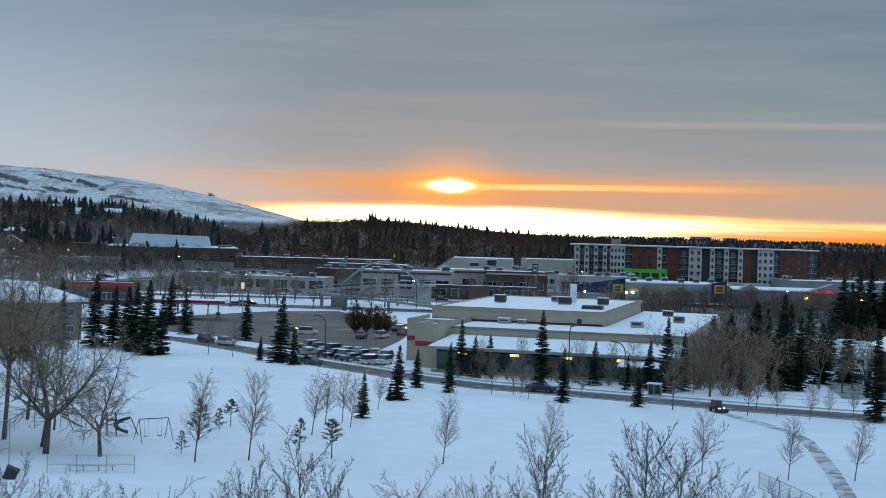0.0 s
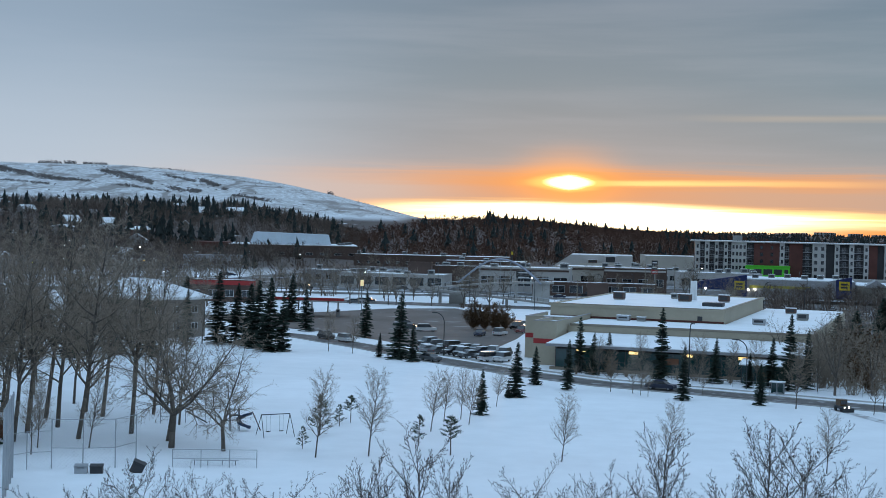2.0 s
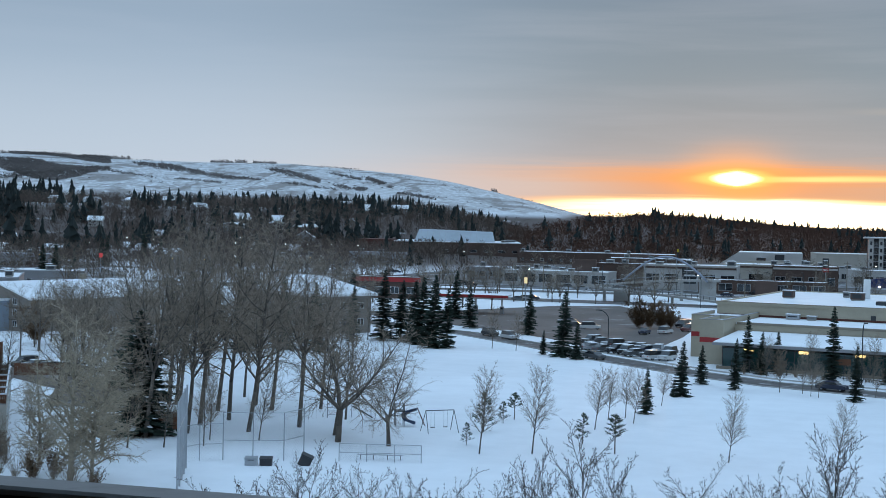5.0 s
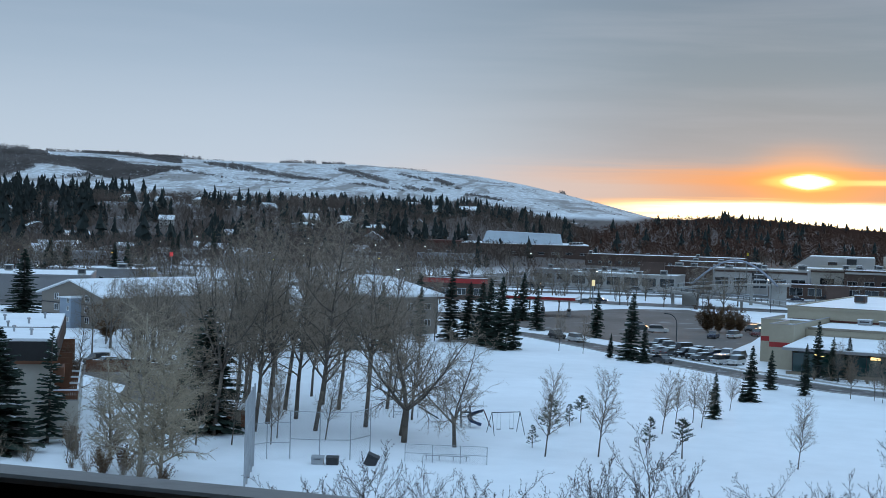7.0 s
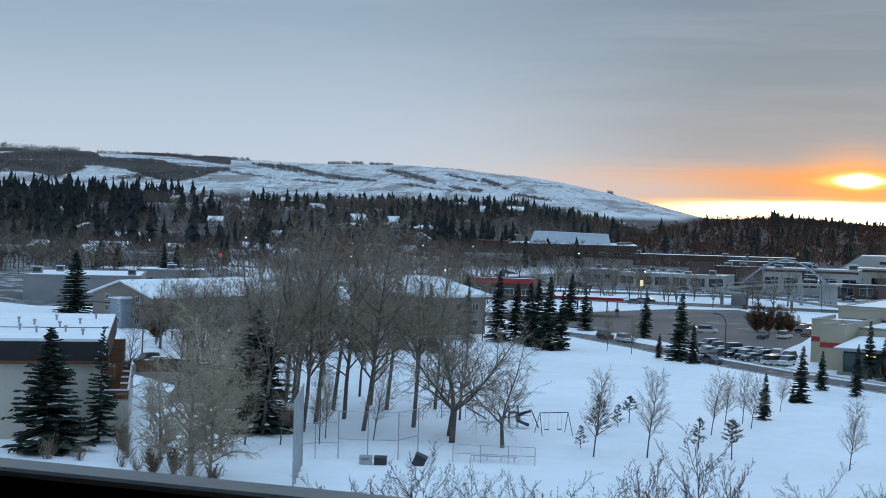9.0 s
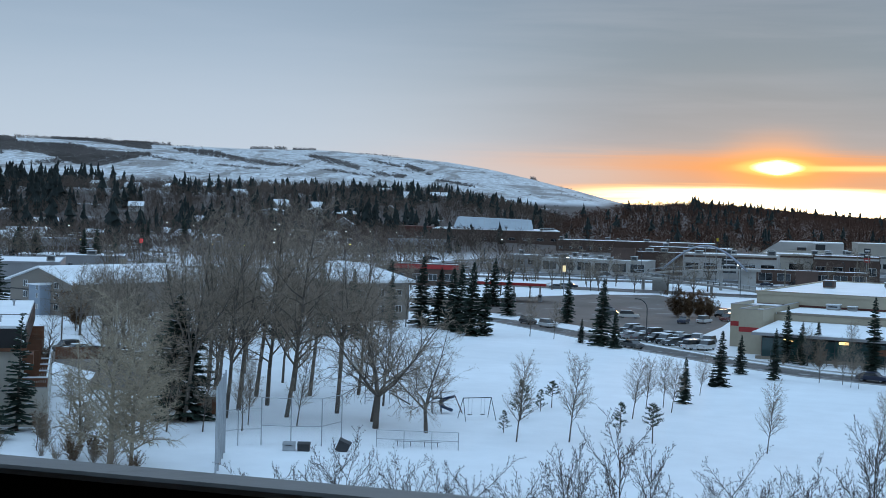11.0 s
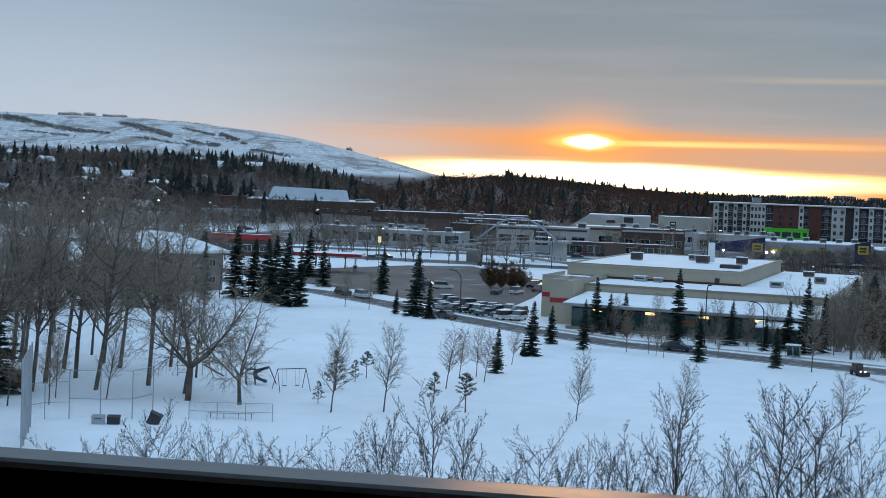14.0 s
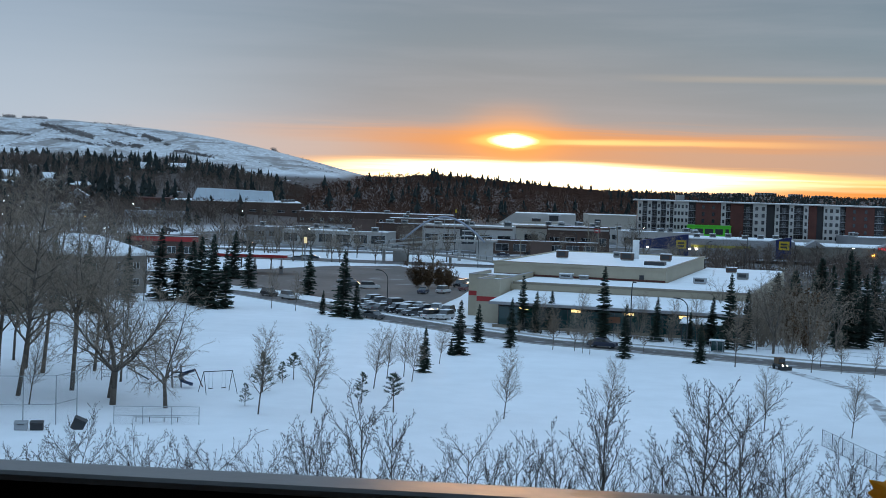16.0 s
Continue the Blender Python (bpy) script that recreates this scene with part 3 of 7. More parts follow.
def plant(kind, rows, size, label, group="", lean=0.0, first=0, wide=1.0, tall=1.0):
    for i, (x, y, h) in enumerate(rows):
        kind.put(i + first, x, y, h * tall, rnd.uniform(0, 360), label, group, lean + rnd.uniform(-1.2, 1.2), wide=wide)


plant(SPRUCE, [(-9.7, 177.5, 5.9), (-6.0, 197.5, 7.8), (-7.0, 196.5, 2.5), (-3.5, 213.8, 5.9), (1.4, 208.3, 7.6), (17.8, 200.3, 7.7), (28.1, 197.4, 5.8),
               (-28.4, 248.1, 12.0), (-25.5, 243.7, 6.8), (-32.3, 250.2, 4.4), (58.7, 187.3, 12.6)], 10, "dark green spruce standing in the snowy park", "park spruces", 1.5)
plant(SPRUCE, [(16.0, 220.3, 12.1), (3.5, 234.3, 9.4), (5.6, 231.2, 7.0), (8.4, 235.6, 6.8), (24.7, 224.1, 7.2), (32.8, 219.7, 7.8), (34.9, 216.4, 11.8),
               (38.1, 219.5, 9.3), (29.3, 218.9, 5.4)], 10, "slim dark spruce beside the beige store", "store spruces", 1.5, first=4)
plant(SPRUCE, [(58.6, 263.8, 10.5), (64.9, 277.2, 10.7), (62.0, 270.4, 8.2), (55.1, 225.2, 15.5), (57.6, 224.2, 12.0), (58.9, 234.5, 8.5), (53.1, 223.1, 7.4),
               (95, 324, 15.0), (99, 331, 18.0), (103, 335, 18.5), (67.6, 220.4, 5.4), (98, 322, 13), (108, 340, 16)], 10, "tall dark spruce by the snowy lot of caravans", "lot spruces", 1.0)
plant(SPRUCE, [(-55.7, 304.6, 9.9), (-59.7, 265.1, 12.1), (-57.1, 261.0, 12.9), (-53.7, 254.9, 13.7), (-51.1, 255.7, 11.2), (-66.3, 266.8, 14.3), (-62.8, 268.0, 11.9),
               (-77.4, 283.8, 12.6), (-64.5, 332.3, 11.7), (-86.8, 246.6, 13.7), (-70.6, 259.7, 11.0)], 10, "dark spruce at the edge of the snowy park", "park edge spruces", 1.5, wide=1.1)
plant(SPRUCE, [(-40.8, 292.5, 9.8), (-220.1, 422.4, 13.2), (-217.0, 425.8, 13.7), (-259.8, 594.6, 15.6),
               (-270.7, 578.6, 14.0), (-393.9, 632.8, 13.0), (-314.0, 703.2, 13.2), (-156.9, 555.9, 9), (-276, 585, 13), (-254, 600, 12), (-212, 428, 12)],
      10, "dark spruce among houses and snowy lots", "neighbourhood spruces", 1.0)
for sx, sy, sh in ((-171.2, 285.4, 14.6), (-243, 421, 14.2), (-234, 416, 12.5)):
    SPRUCE.put(int(sh), sx, sy, sh, sx, "broad dark spruce beside the taupe apartment house", "house spruces", 0.5, wide=1.6)
plant(FARTREE, [(-110, 226, 10.5), (-105, 235, 11), (-115, 220, 9.5), (-100, 240, 11.5), (-118, 238, 10), (-94, 238, 11), (-108, 246, 11), (-112, 234, 9)], 12.0, "bushy bare tree beside the taupe apartment house", "yard trees", tall=1.35)
plant(SHRUBS, [(-120 + i * 3.3, 240 + (i * 5) % 9, 4.0 + i % 3) for i in range(9)], 2.0, "leafless brown shrub beside the taupe apartment house", "yard shrubs")
LEAFY.put(0, -122, 232, 8.5, 30, "bare tree with a few dry russet leaves", wide=0.8)
SNOWY.put(0, -75.4, 121.2, 12.4, 40, "broad dark spruce with snow on its boughs", lean=1, wide=1.35)
SNOWY.put(1, -73.6, 127.8, 12.1, 10, "thin sparse spruce with snow on its boughs", lean=2)
SNOWY.put(0, -62.5, 142.2, 13.8, 200, "broad dense spruce among bare park trees", lean=1, wide=1.35)
plant(YOUNG, [(-24.5, 141.0, 9.9), (-19.3, 142.9, 9.5), (-14.6, 161.7, 7.9), (-13.8, 170.4, 6.9), (-11.9, 172.8, 6.7), (-10.6, 168.6, 6.7), (0.6, 143.8, 7.9), (11.0, 142.1, 7.1),
              (27.1, 142.7, 6.9), (35.3, 140.1, 7.0), (42.0, 140.2, 6.8), (-8.1, 186.3, 5.9)], 8.0, "young bare deciduous tree in the snowy park", "young park trees", 3.5)
plant(YOUNG, [(42.2, 190.7, 7.4), (44.9, 197.3, 6.9), (32.6, 194.6, 9.9), (7.8, 207.6, 7.2), (11.0, 206.9, 5.9), (12.0, 204.4, 5.3), (13.0, 203.2, 5.4), (46.3, 191.0, 6.0),
              (53.2, 190.7, 4.6), (-42.9, 258.3, 8.7), (-37.9, 255.2, 7.5), (21, 206, 5.2), (57, 192, 4.8), (50, 188, 5.0)], 8.0, "thin bare street tree beside the road", "street trees", 2.0)
plant(FARTREE, [(41.2, 212.5, 13.0), (44, 226, 12.5), (50, 232, 11.5), (38, 240, 11), (46, 246, 12), (52, 250, 12), (56, 243, 10)], 12.0, "bushy bare tree thicket beside the store", "thicket trees")
plant(SHRUBS, [(41, 222, 8.5), (43.5, 225, 9.5), (46.5, 227, 10), (49, 229, 9), (45, 233, 10), (50, 236, 9.5), (53, 232, 8), (41, 230, 9), (48, 241, 9.5), (54, 242, 9), (44, 214, 6), (47.5, 217, 6.5)], 2.0,
      "dense leafless brown thicket beside the store", "thicket shrubs")
plant(PINES, [(-26.8, 146.0, 2.5), (-25.6, 163.3, 2.7), (-24.8, 166.8, 3.4), (-26.7, 156.0, 4.7), (-14.9, 150.8, 3.5), (-11.0, 145.4, 4.3)], 3.0, "small green pine in the snowy park", "small pines", 1.0)
plant(GROVE, [(-60.6, 139.8, 21.0), (-64.2, 154.7, 22.0), (-65.1, 159.1, 21.1), (-66.6, 164.1, 21.3), (-57.5, 143.9, 22.5), (-58.4, 150.0, 23.0), (-60.6, 161.4, 21.2), (-56.7, 154.8, 23.0),
              (-51.6, 147.2, 23.7), (-58.0, 168.0, 20.3), (-54.7, 164.5, 21.8), (-47.3, 152.2, 20.4), (-49.4, 167.8, 19.0)], 18.0, "tall bare deciduous tree in a snowy grove", "grove trees", 4.5, tall=1.12)
plant(OAK, [(-41.9, 148.0, 15.2), (-40.3, 143.6, 16.2), (-34.5, 142.8, 13.0)], 12.0, "wide-spreading bare tree beside the playground", "playground trees", 2.0, wide=1.1)
plant(YOUNG, [(-59.5, 132.8, 11.0), (-56.2, 134.4, 8.7), (-52.7, 136.5, 8.1), (-53.6, 140.6, 8.3), (-48.4, 141.4, 8.5), (-66.3, 118.7, 5.5), (-73.7, 139.0, 7.1)], 8.0,
      "thin leaning bare tree at the edge of the grove", "thin grove trees", 5.0)
plant(PALE, [(-56.7, 114.6, 16.5), (-54.6, 114.4, 13.5), (-60.0, 128.0, 13.6), (-63.5, 122, 11)], 15.0, "pale-barked bare tree above low shrubs", "pale trees", 1.0, wide=1.1)
plant(GROVE, [(-70, 172, 15), (-62, 175, 19), (-77, 168, 13), (-68, 186, 17), (-50, 176, 14), (-80, 158, 15), (-64, 146, 20), (-44, 160, 13), (-72, 150, 16), (-83, 150, 12)],
      18.0, "tall bare deciduous tree in a snowy grove", "grove trees", 3.5, first=3)
plant(SPRUCE, [(-92, 222, 13), (-83, 232, 12), (-78, 240, 13), (-74, 246, 12), (-96, 214, 12), (-70, 236, 9), (-88, 228, 10)], 10, "dark spruce behind the bare grove", "grove spruces", 1.0)
plant(SPRUCE, [(51, 246, 11), (57, 252, 13), (60, 246, 12), (63, 258, 9), (54, 262, 10), (59.5, 238, 9), (50, 256, 10), (105, 330, 16), (112, 344, 17), (92, 318, 12), (94, 328, 16), (77, 226, 11)], 10,
      "tall dark spruce by the snowy lot of caravans", "lot spruces", 1.0, first=2, wide=1.6)
plant(SPRUCE, [(64.5, 236, 11), (70, 240, 10), (61.5, 246, 13), (66.5, 252, 12), (73, 262, 11), (80, 236, 9), (86, 262, 14), (90, 275, 15), (88, 268, 12)], 10, "dark spruce by the snowy lot of caravans", "lot spruces", 1.0, wide=1.2)
plant(FARTREE, [(62, 228, 11), (68, 230, 9), (64, 222, 8), (72, 236, 9), (76, 246, 10), (58, 232, 12), (52, 218, 11), (47, 214, 12)], 12.0, "bushy bare tree beside the caravan lot", "lot trees")
plant(SHRUBS, [(88 + i * 2.1, 312 + (i * 7) % 11, 4.5 + i % 3) for i in range(11)], 2.0, "dense leafless brown thicket at the edge of the lot", "lot thicket")
plant(GROVE, [(-97.9, 204.9, 15.4), (-101.8, 202.6, 14.4), (-90.2, 237.9, 16.4), (-85.8, 240.7, 18.1), (-80.6, 248.0, 16.0), (-76.9, 250.4, 15.1), (-73.2, 252.8, 11.9), (-68.8, 265.4, 12.8),
              (-63.9, 268.7, 11.7), (-100.2, 225.4, 17.8), (-96.0, 228.0, 18.9), (-91.8, 230.7, 18.0), (-84, 190, 15), (-78, 176, 14), (-90, 180, 15), (-70, 182, 16), (-75, 196, 16), (-62, 200, 15)],
      18.0, "tall bare tree in front of apartment blocks", "background trees", 3.0, first=2)
plant(GROVE, [(-121, 236, 13), (-113, 229, 14), (-126, 243, 12), (-106, 220, 14), (-119, 226, 12), (-99, 222, 15), (-104, 214, 15), (-93, 206, 16), (-82, 212, 15), (-72, 216, 15), (-66, 226, 14), (-108, 222, 14), (-88, 196, 15), (-98, 236, 15), (-58, 214, 12), (-116, 246, 14), (-112, 208, 13), (-80, 224, 16)],
      18.0, "tall bare tree in front of apartment blocks", "background trees", 3.0)
plant(SHRUBS, [(3 + i * 2.7, 231.5 - i * 0.72, 2.2 + (i * 7) % 5 * 0.35) for i in range(14)], 2.0, "leafless brown shrub along the store fence", "store shrubs")
plant(YOUNG, [(6.5, 229, 7.2), (13.2, 228, 8.0), (20.5, 226, 7.0), (22.5, 225, 8.4), (27, 222.5, 7.5), (31, 222, 8.6), (36.5, 219, 9.0), (39.5, 217, 9.5)], 8.0, "thin bare tree in front of the store", "store trees", 2.0)
STREET = []
for i in range(110):
    STREET.append((rnd.uniform(-150, 60), rnd.choice((400, 411, 434, 446, 462, 492, 514, 550, 580, 600, 700, 755)) + rnd.uniform(-3, 3), rnd.uniform(8, 13)))
STREET += [(-60 - i * 9 + rnd.uniform(-3, 3), 372 + i * 4 + rnd.uniform(-5, 5), rnd.uniform(8, 13)) for i in range(16)]
STREET += [(60 + i * 5.5, 488 + rnd.uniform(-6, 6), rnd.uniform(6, 9)) for i in range(14)]
plant(FARTREE, [r for r in STREET if not (-14 < r[0] < 44 and r[1] < 440)], 12, "bare brown street tree among shops", "shop street trees")
plant(FARTREE, [(-150 - i * 13 + rnd.uniform(-6, 6), 330 + i * 11 + rnd.uniform(-14, 14), rnd.uniform(12, 17)) for i in range(16)], 18, "tall bare tree among houses", "neighbourhood trees")
plant(SHRUBS, [(-64.5, 116.5, 1.9), (-62.5, 115.5, 2.2), (-60.6, 115, 2.6), (-58.6, 115, 2.4), (-55.5, 112.5, 2.6), (-53.2, 112, 2.2), (-70, 118, 2.4), (-73, 117.5, 2.6)], 2.0,
      "low shrub with dry russet leaves in snow", "shrubs")
plant(FARTREE, [(-88, 190, 9.5), (-83, 183, 8.5), (-92, 200, 10), (-97, 206, 9), (-86, 176, 8), (-79, 171, 8.5)], 12.0, "bushy bare tree beside the yard", "yard trees")
plant(SHRUBS, [(-90, 184, 3.4), (-86, 186, 3.0), (-82, 178, 3.2), (-94, 193, 3.6), (-99, 200, 3.4), (-80, 172, 2.8), (-103, 207, 3.8)], 2.0, "leafless brown shrub beside the yard", "yard shrubs")
plant(SHRUBS, [(-66.5, 121, 2.8), (-65, 125, 3.2), (-68.5, 124, 2.4), (-63, 119, 2.6), (-61.5, 117, 3.0), (-59.5, 117.5, 2.7), (-57.5, 116.5, 3.0), (-67, 130, 3.4), (-70.5, 127, 2.6), (-64, 131, 3.0)], 2.0,
      "leafless brown shrub beside the white low-rise", "low-rise shrubs")
plant(LEAFY, [(-19.5, 322, 7.4), (-17.2, 323, 6.6), (-14.8, 324, 6.8), (-12.6, 325, 6.0)], 6.0, "tree with dry russet leaves in the parking lot", "russet trees")
# poplar tops below the balcony: x, y and the height of the top
POPLARS = [(-5.9, 59.7, 15.7), (-8.3, 58.5, 14.2), (-6.9, 57.6, 14.4), (-15.3, 58.0, 13.6), (-12.0, 58.8, 13.4), (-8.9, 60.3, 13.1), (-1.4, 60.0, 14.2), (0.4, 58.0, 14.0), (4.1, 59.9, 15.8),
           (5.0, 57.8, 14.9), (8.3, 59.4, 16.3), (9.7, 57.2, 16.2), (10.7, 59.8, 16.3), (12.5, 58.7, 14.8), (13.9, 57.4, 14.3), (-17.4, 57.4, 14.2), (-13.8, 59.4, 13.2), (-4.6, 58.2, 14.6),
           (2.8, 60.9, 13.9), (6.5, 58.7, 13.7), (-18.0, 57.2, 14.2), (-14.9, 58.1, 13.3), (-20.5, 56.4, 12.9), (-21.8, 55.9, 12.7), (1.3, 59.2, 13.6), (15.3, 58.0, 13.5),
           (-19.2, 57.0, 12.9), (-16.3, 58.2, 12.8), (-12.9, 57.8, 13.0), (-10.6, 58.4, 13.1), (-9.6, 57.6, 13.3), (-3.2, 58.9, 13.2), (-2.3, 57.9, 13.0), (-0.5, 58.8, 13.1), (2.0, 58.0, 13.3), (7.3, 57.6, 14.2), (11.6, 57.7, 14.0), (14.6, 58.9, 13.6)]
for i, (x, y, h) in enumerate(POPLARS):
    POPLAR.put(i * 2 + i // 5, x, y, h, rnd.uniform(0, 360), "bare poplar with dark buds below the balcony", "poplars", rnd.uniform(-1.5, 1.5), wide=1.1 if h > 15.5 else 0.9)


# ------------------------------------------------------------------ woods and brush far off
BRUSH = [(24, 1980, 19.9, 1836, 26, 420), (23, 1975, 21.5, 1906, 16, 120), (18.6, 1950, 16.5, 1848, 30, 300), (16.5, 1860, 14.8, 1804, 30, 300),
         (14.7, 1956, 13.7, 1864, 24, 180), (13.3, 1792, 12.0, 1778, 12, 90), (29.6, 1758, 27.2, 1816, 20, 160), (20.9, 1890, 19.0, 1822, 8, 60),
         (18.0, 1802, 16.0, 1782, 8, 60), (16.2, 1976, 14.9, 1922, 10, 60), (22.5, 1822, 20.5, 1784, 7, 50), (25.0, 1866, 23.2, 1822, 8, 50)]


def far_woods():
    rng = random.Random(7)
    dark, bare, brush, dense = Mesh(), Mesh(), Mesh(), Mesh()

    def cone(x, y, z, h, r):
        a0 = rng.uniform(0, 6.28)
        sx, sy = rng.gauss(0, 0.03), rng.gauss(0, 0.03)
        for lo, hi, rr in ((0.05, 0.34, 0.85), (0.16, 0.44, 1.0), (0.28, 0.56, 0.85), (0.40, 0.68, 0.76), (0.53, 0.80, 0.58), (0.66, 0.92, 0.42), (0.80, 1.0, 0.24)):
            b = len(dark.v)
            a0 += 0.7
            rr *= rng.uniform(0.8, 1.2)
            ox, oy = sx * h * lo + rng.gauss(0, 0.12) * r, sy * h * lo + rng.gauss(0, 0.12) * r
            for i in range(5):
                a = a0 + i * 1.2566 + rng.uniform(-0.3, 0.3)
                k = rr * r * rng.uniform(0.6, 1.25)
                dark.v.append((x + ox + math.cos(a) * k, y + oy + math.sin(a) * k, z + h * (lo + rng.uniform(-0.06, 0.06))))
            dark.v.append((x + sx * h * hi + rng.gauss(0, 0.05) * r, y + sy * h * hi, z + h * (hi + rng.uniform(-0.03, 0.02))))
            dark.f += [(b + i, b + (i + 1) % 5, b + 5) for i in range(5)]

    def fan(x, y, z, h, w=0.15, n=20, flat=1.0, out=None):
        """A leafless crown: a haze of thin slivers on a stem."""
        out = out or bare
        b = len(out.v)
        out.v += [(x - 0.16, y, z), (x + 0.16, y, z), (x, y, z + h * 0.7)]
        out.f.append((b, b + 1, b + 2))
        for i in range(n):
            a, r, q = rng.uniform(0, 6.28), rng.random() ** 0.5, rng.random()
            zc = 0.22 + 0.66 * q
            k = h * 0.33 * flat * math.sin(math.pi * min(1, 0.18 + 0.8 * q)) * r
            c = Vector((x + math.cos(a) * k, y + math.sin(a) * k, z + h * zc))
            d = Vector((math.cos(a) * (0.35 + r), math.sin(a) * (0.35 + r), 1.1)).normalized() * h * rng.uniform(0.12, 0.26)
            ww = w * rng.uniform(0.6, 1.5)
            b = len(out.v)
            out.v += [(c.x - ww, c.y, c.z - ww * 0.5), (c.x + ww, c.y, c.z), tuple(c + d)]
            out.f.append((b, b + 1, b + 2))

    def clear(x, y):
        """Streets, roofs and lots where no tree stands."""
        return (-235 < x < -110 and 860 < y < 960) or (-130 < x < -60 and y < 520) or (-150 < x < 40 and 560 < y < 860 and rng.random() < 0.93) or (40 < x < 240 and y < 760)

    for _ in range(27000):
        az = rng.uniform(-24, 38)
        d = math.sqrt(rng.uniform(430 ** 2, 2350 ** 2))
        x, y = -math.sin(radians(az)) * d, math.cos(radians(az)) * d
        if az < 9 and d < 860 or az >= 3 and d > 1480 + max(0, 7 - az) * 110 or clear(x, y):
            continue
        n = noise.noise((x * 0.008, y * 0.008, 5))
        if az >= 9 and (n < -0.32 and d < 1300 or d < 620 and (rng.random() < 0.45 or n < 0.0)):
            continue
        z = land(x, y) - 0.3
        if rng.random() < ((0.07 + n * 0.25 if az < 9 else 0.15 + n * 0.5) if az < 9 or d < 900 else 0.33 + n * 1.1) and d > 680:
            h = (5 + 13 * rng.random() ** 1.4) * (1.0 + 0.5 * smooth(21, 28, az))
            cone(x, y, z, h, h * rng.uniform(0.15, 0.23) + 0.7)
        elif az < 9:
            fan(x, y, z, rng.uniform(6, 10.5), 0.22, 28, 1.4, dense)
        else:
            fan(x, y, z, rng.uniform(7, 13), 0.14, 28, 1.2)
    for _ in range(4200):
        az = rng.uniform(8.2, 38)
        d = math.sqrt(rng.uniform(500 ** 2, 1400 ** 2))
        x, y = -math.sin(radians(az)) * d, math.cos(radians(az)) * d
        if clear(x, y) or noise.noise((x * 0.01, y * 0.01, 15)) < -0.3:
            continue
        fan(x, y, land(x, y) - 0.3, rng.uniform(8, 14) * (0.85 if d < 650 else 1), 0.12, 34, 1.05)
    for _ in range(3800):
        az = rng.uniform(-26, 4)
        d = rng.uniform(2300, 4700)
        x, y = -math.sin(radians(az)) * d, math.cos(radians(az)) * d
        h = rng.uniform(6, 11)
        if rng.random() < 0.5:
            cone(x, y, land(x, y), h, h * 0.45)
        else:
            fan(x, y, land(x, y), h * 0.9, 0.9, 9, 2.0, dense)
    # woods on the hill
    for _ in range(13000):
        az, d = rng.uniform(25, 34), rng.uniform(1700, 2120)
        x, y = -math.sin(radians(az)) * d, math.cos(radians(az)) * d
        edge = 1790 + 60 * math.sin(az * 1.1) + (30 - az) * 9
        if edge < d < 2070 + 40 * math.sin(az * 2.3) and noise.noise((x * 0.01, y * 0.01, 9)) > -0.15:
            fan(x, y, land(x, y) - 0.3, rng.uniform(3, 5), 1.0, 8, 2.6, brush)
    for az0, az1, n, top in ((15.2, 16.6, 60, 4), (18.4, 19.3, 90, 7), (19.6, 21.0, 110, 8), (24.2, 25.8, 110, 8), (26.5, 30.2, 260, 8), (30.9, 36, 420, 13), (9.35, 9.6, 20, 9)):
        for _ in range(n):
            az, d = rng.uniform(az0, az1), rng.uniform(2180, 2260)
            x, y = -math.sin(radians(az)) * d, math.cos(radians(az)) * d
            fan(x, y, land(x, y) - 0.5, rng.uniform(0.5, 1) * top, 0.35, 14, 1.3, brush)
    # brush in the gullies: from az, distance to az, distance, half width, count
    for a0, d0, a1, d1, w, n in BRUSH:
        for _ in range(n):
            q = rng.random()
            taper = 0.35 + 0.65 * math.sin(math.pi * min(1, 0.12 + 0.8 * q))
            az = a0 + (a1 - a0) * q + rng.gauss(0, 0.10)
            d = d0 + (d1 - d0) * q + rng.gauss(0, 0.5) * w * taper
            x, y = -math.sin(radians(az)) * d, math.cos(radians(az)) * d
            if noise.noise((x * 0.03, y * 0.012, 4)) > -0.32:
                fan(x, y, land(x, y) - 0.2, rng.uniform(2.0, 4.2), 0.8, 7, 2.6, brush)
    for _ in range(1300):
        az, d = rng.uniform(7, 33), rng.uniform(1500, 2180)
        x, y = -math.sin(radians(az)) * d, math.cos(radians(az)) * d
        if noise.noise((x * 0.006 + y * 0.003, y * 0.012, 4)) > 0.15:
            fan(x, y, land(x, y) - 0.2, rng.uniform(1.2, 2.4), 0.6, 6, 2.6, brush)
    # leafless thicket behind the store
    for _ in range(190):
        az, d = rng.uniform(-16, -8.2), rng.uniform(335, 505)
        x, y = -math.sin(radians(az)) * d, math.cos(radians(az)) * d
        if x > 44 and (x > 62 or d > 350) and not (az < -14.2 and d < 460):
            fan(x, y, 0, rng.uniform(5, 9), 0.06, 70, 1.25)
    for _ in range(70):
        az, d = rng.uniform(-16.5, -13.2), rng.uniform(365, 480)
        fan(-math.sin(radians(az)) * d, math.cos(radians(az)) * d, 0, rng.uniform(4, 7.5), 0.06, 60, 1.2)
    tagged(part("hill_brush", brush, HILLBRUSH), "grey leafless brush on the bare hill", "brush", kind="stuff")
    tagged(part("spruce_woods", dark, FARSPRUCE), "dark spruce woods across the rising ground", "woods", kind="stuff")
    tagged(part("dense_woods", dense, GLOWWOOD), "dense dark leafless woods tinted with the red sunrise glow", "woods", kind="stuff")
    tagged(part("bare_woods", bare, FARWOOD), "leafless brown woods and brush on the slopes", "woods", kind="stuff")


far_woods()


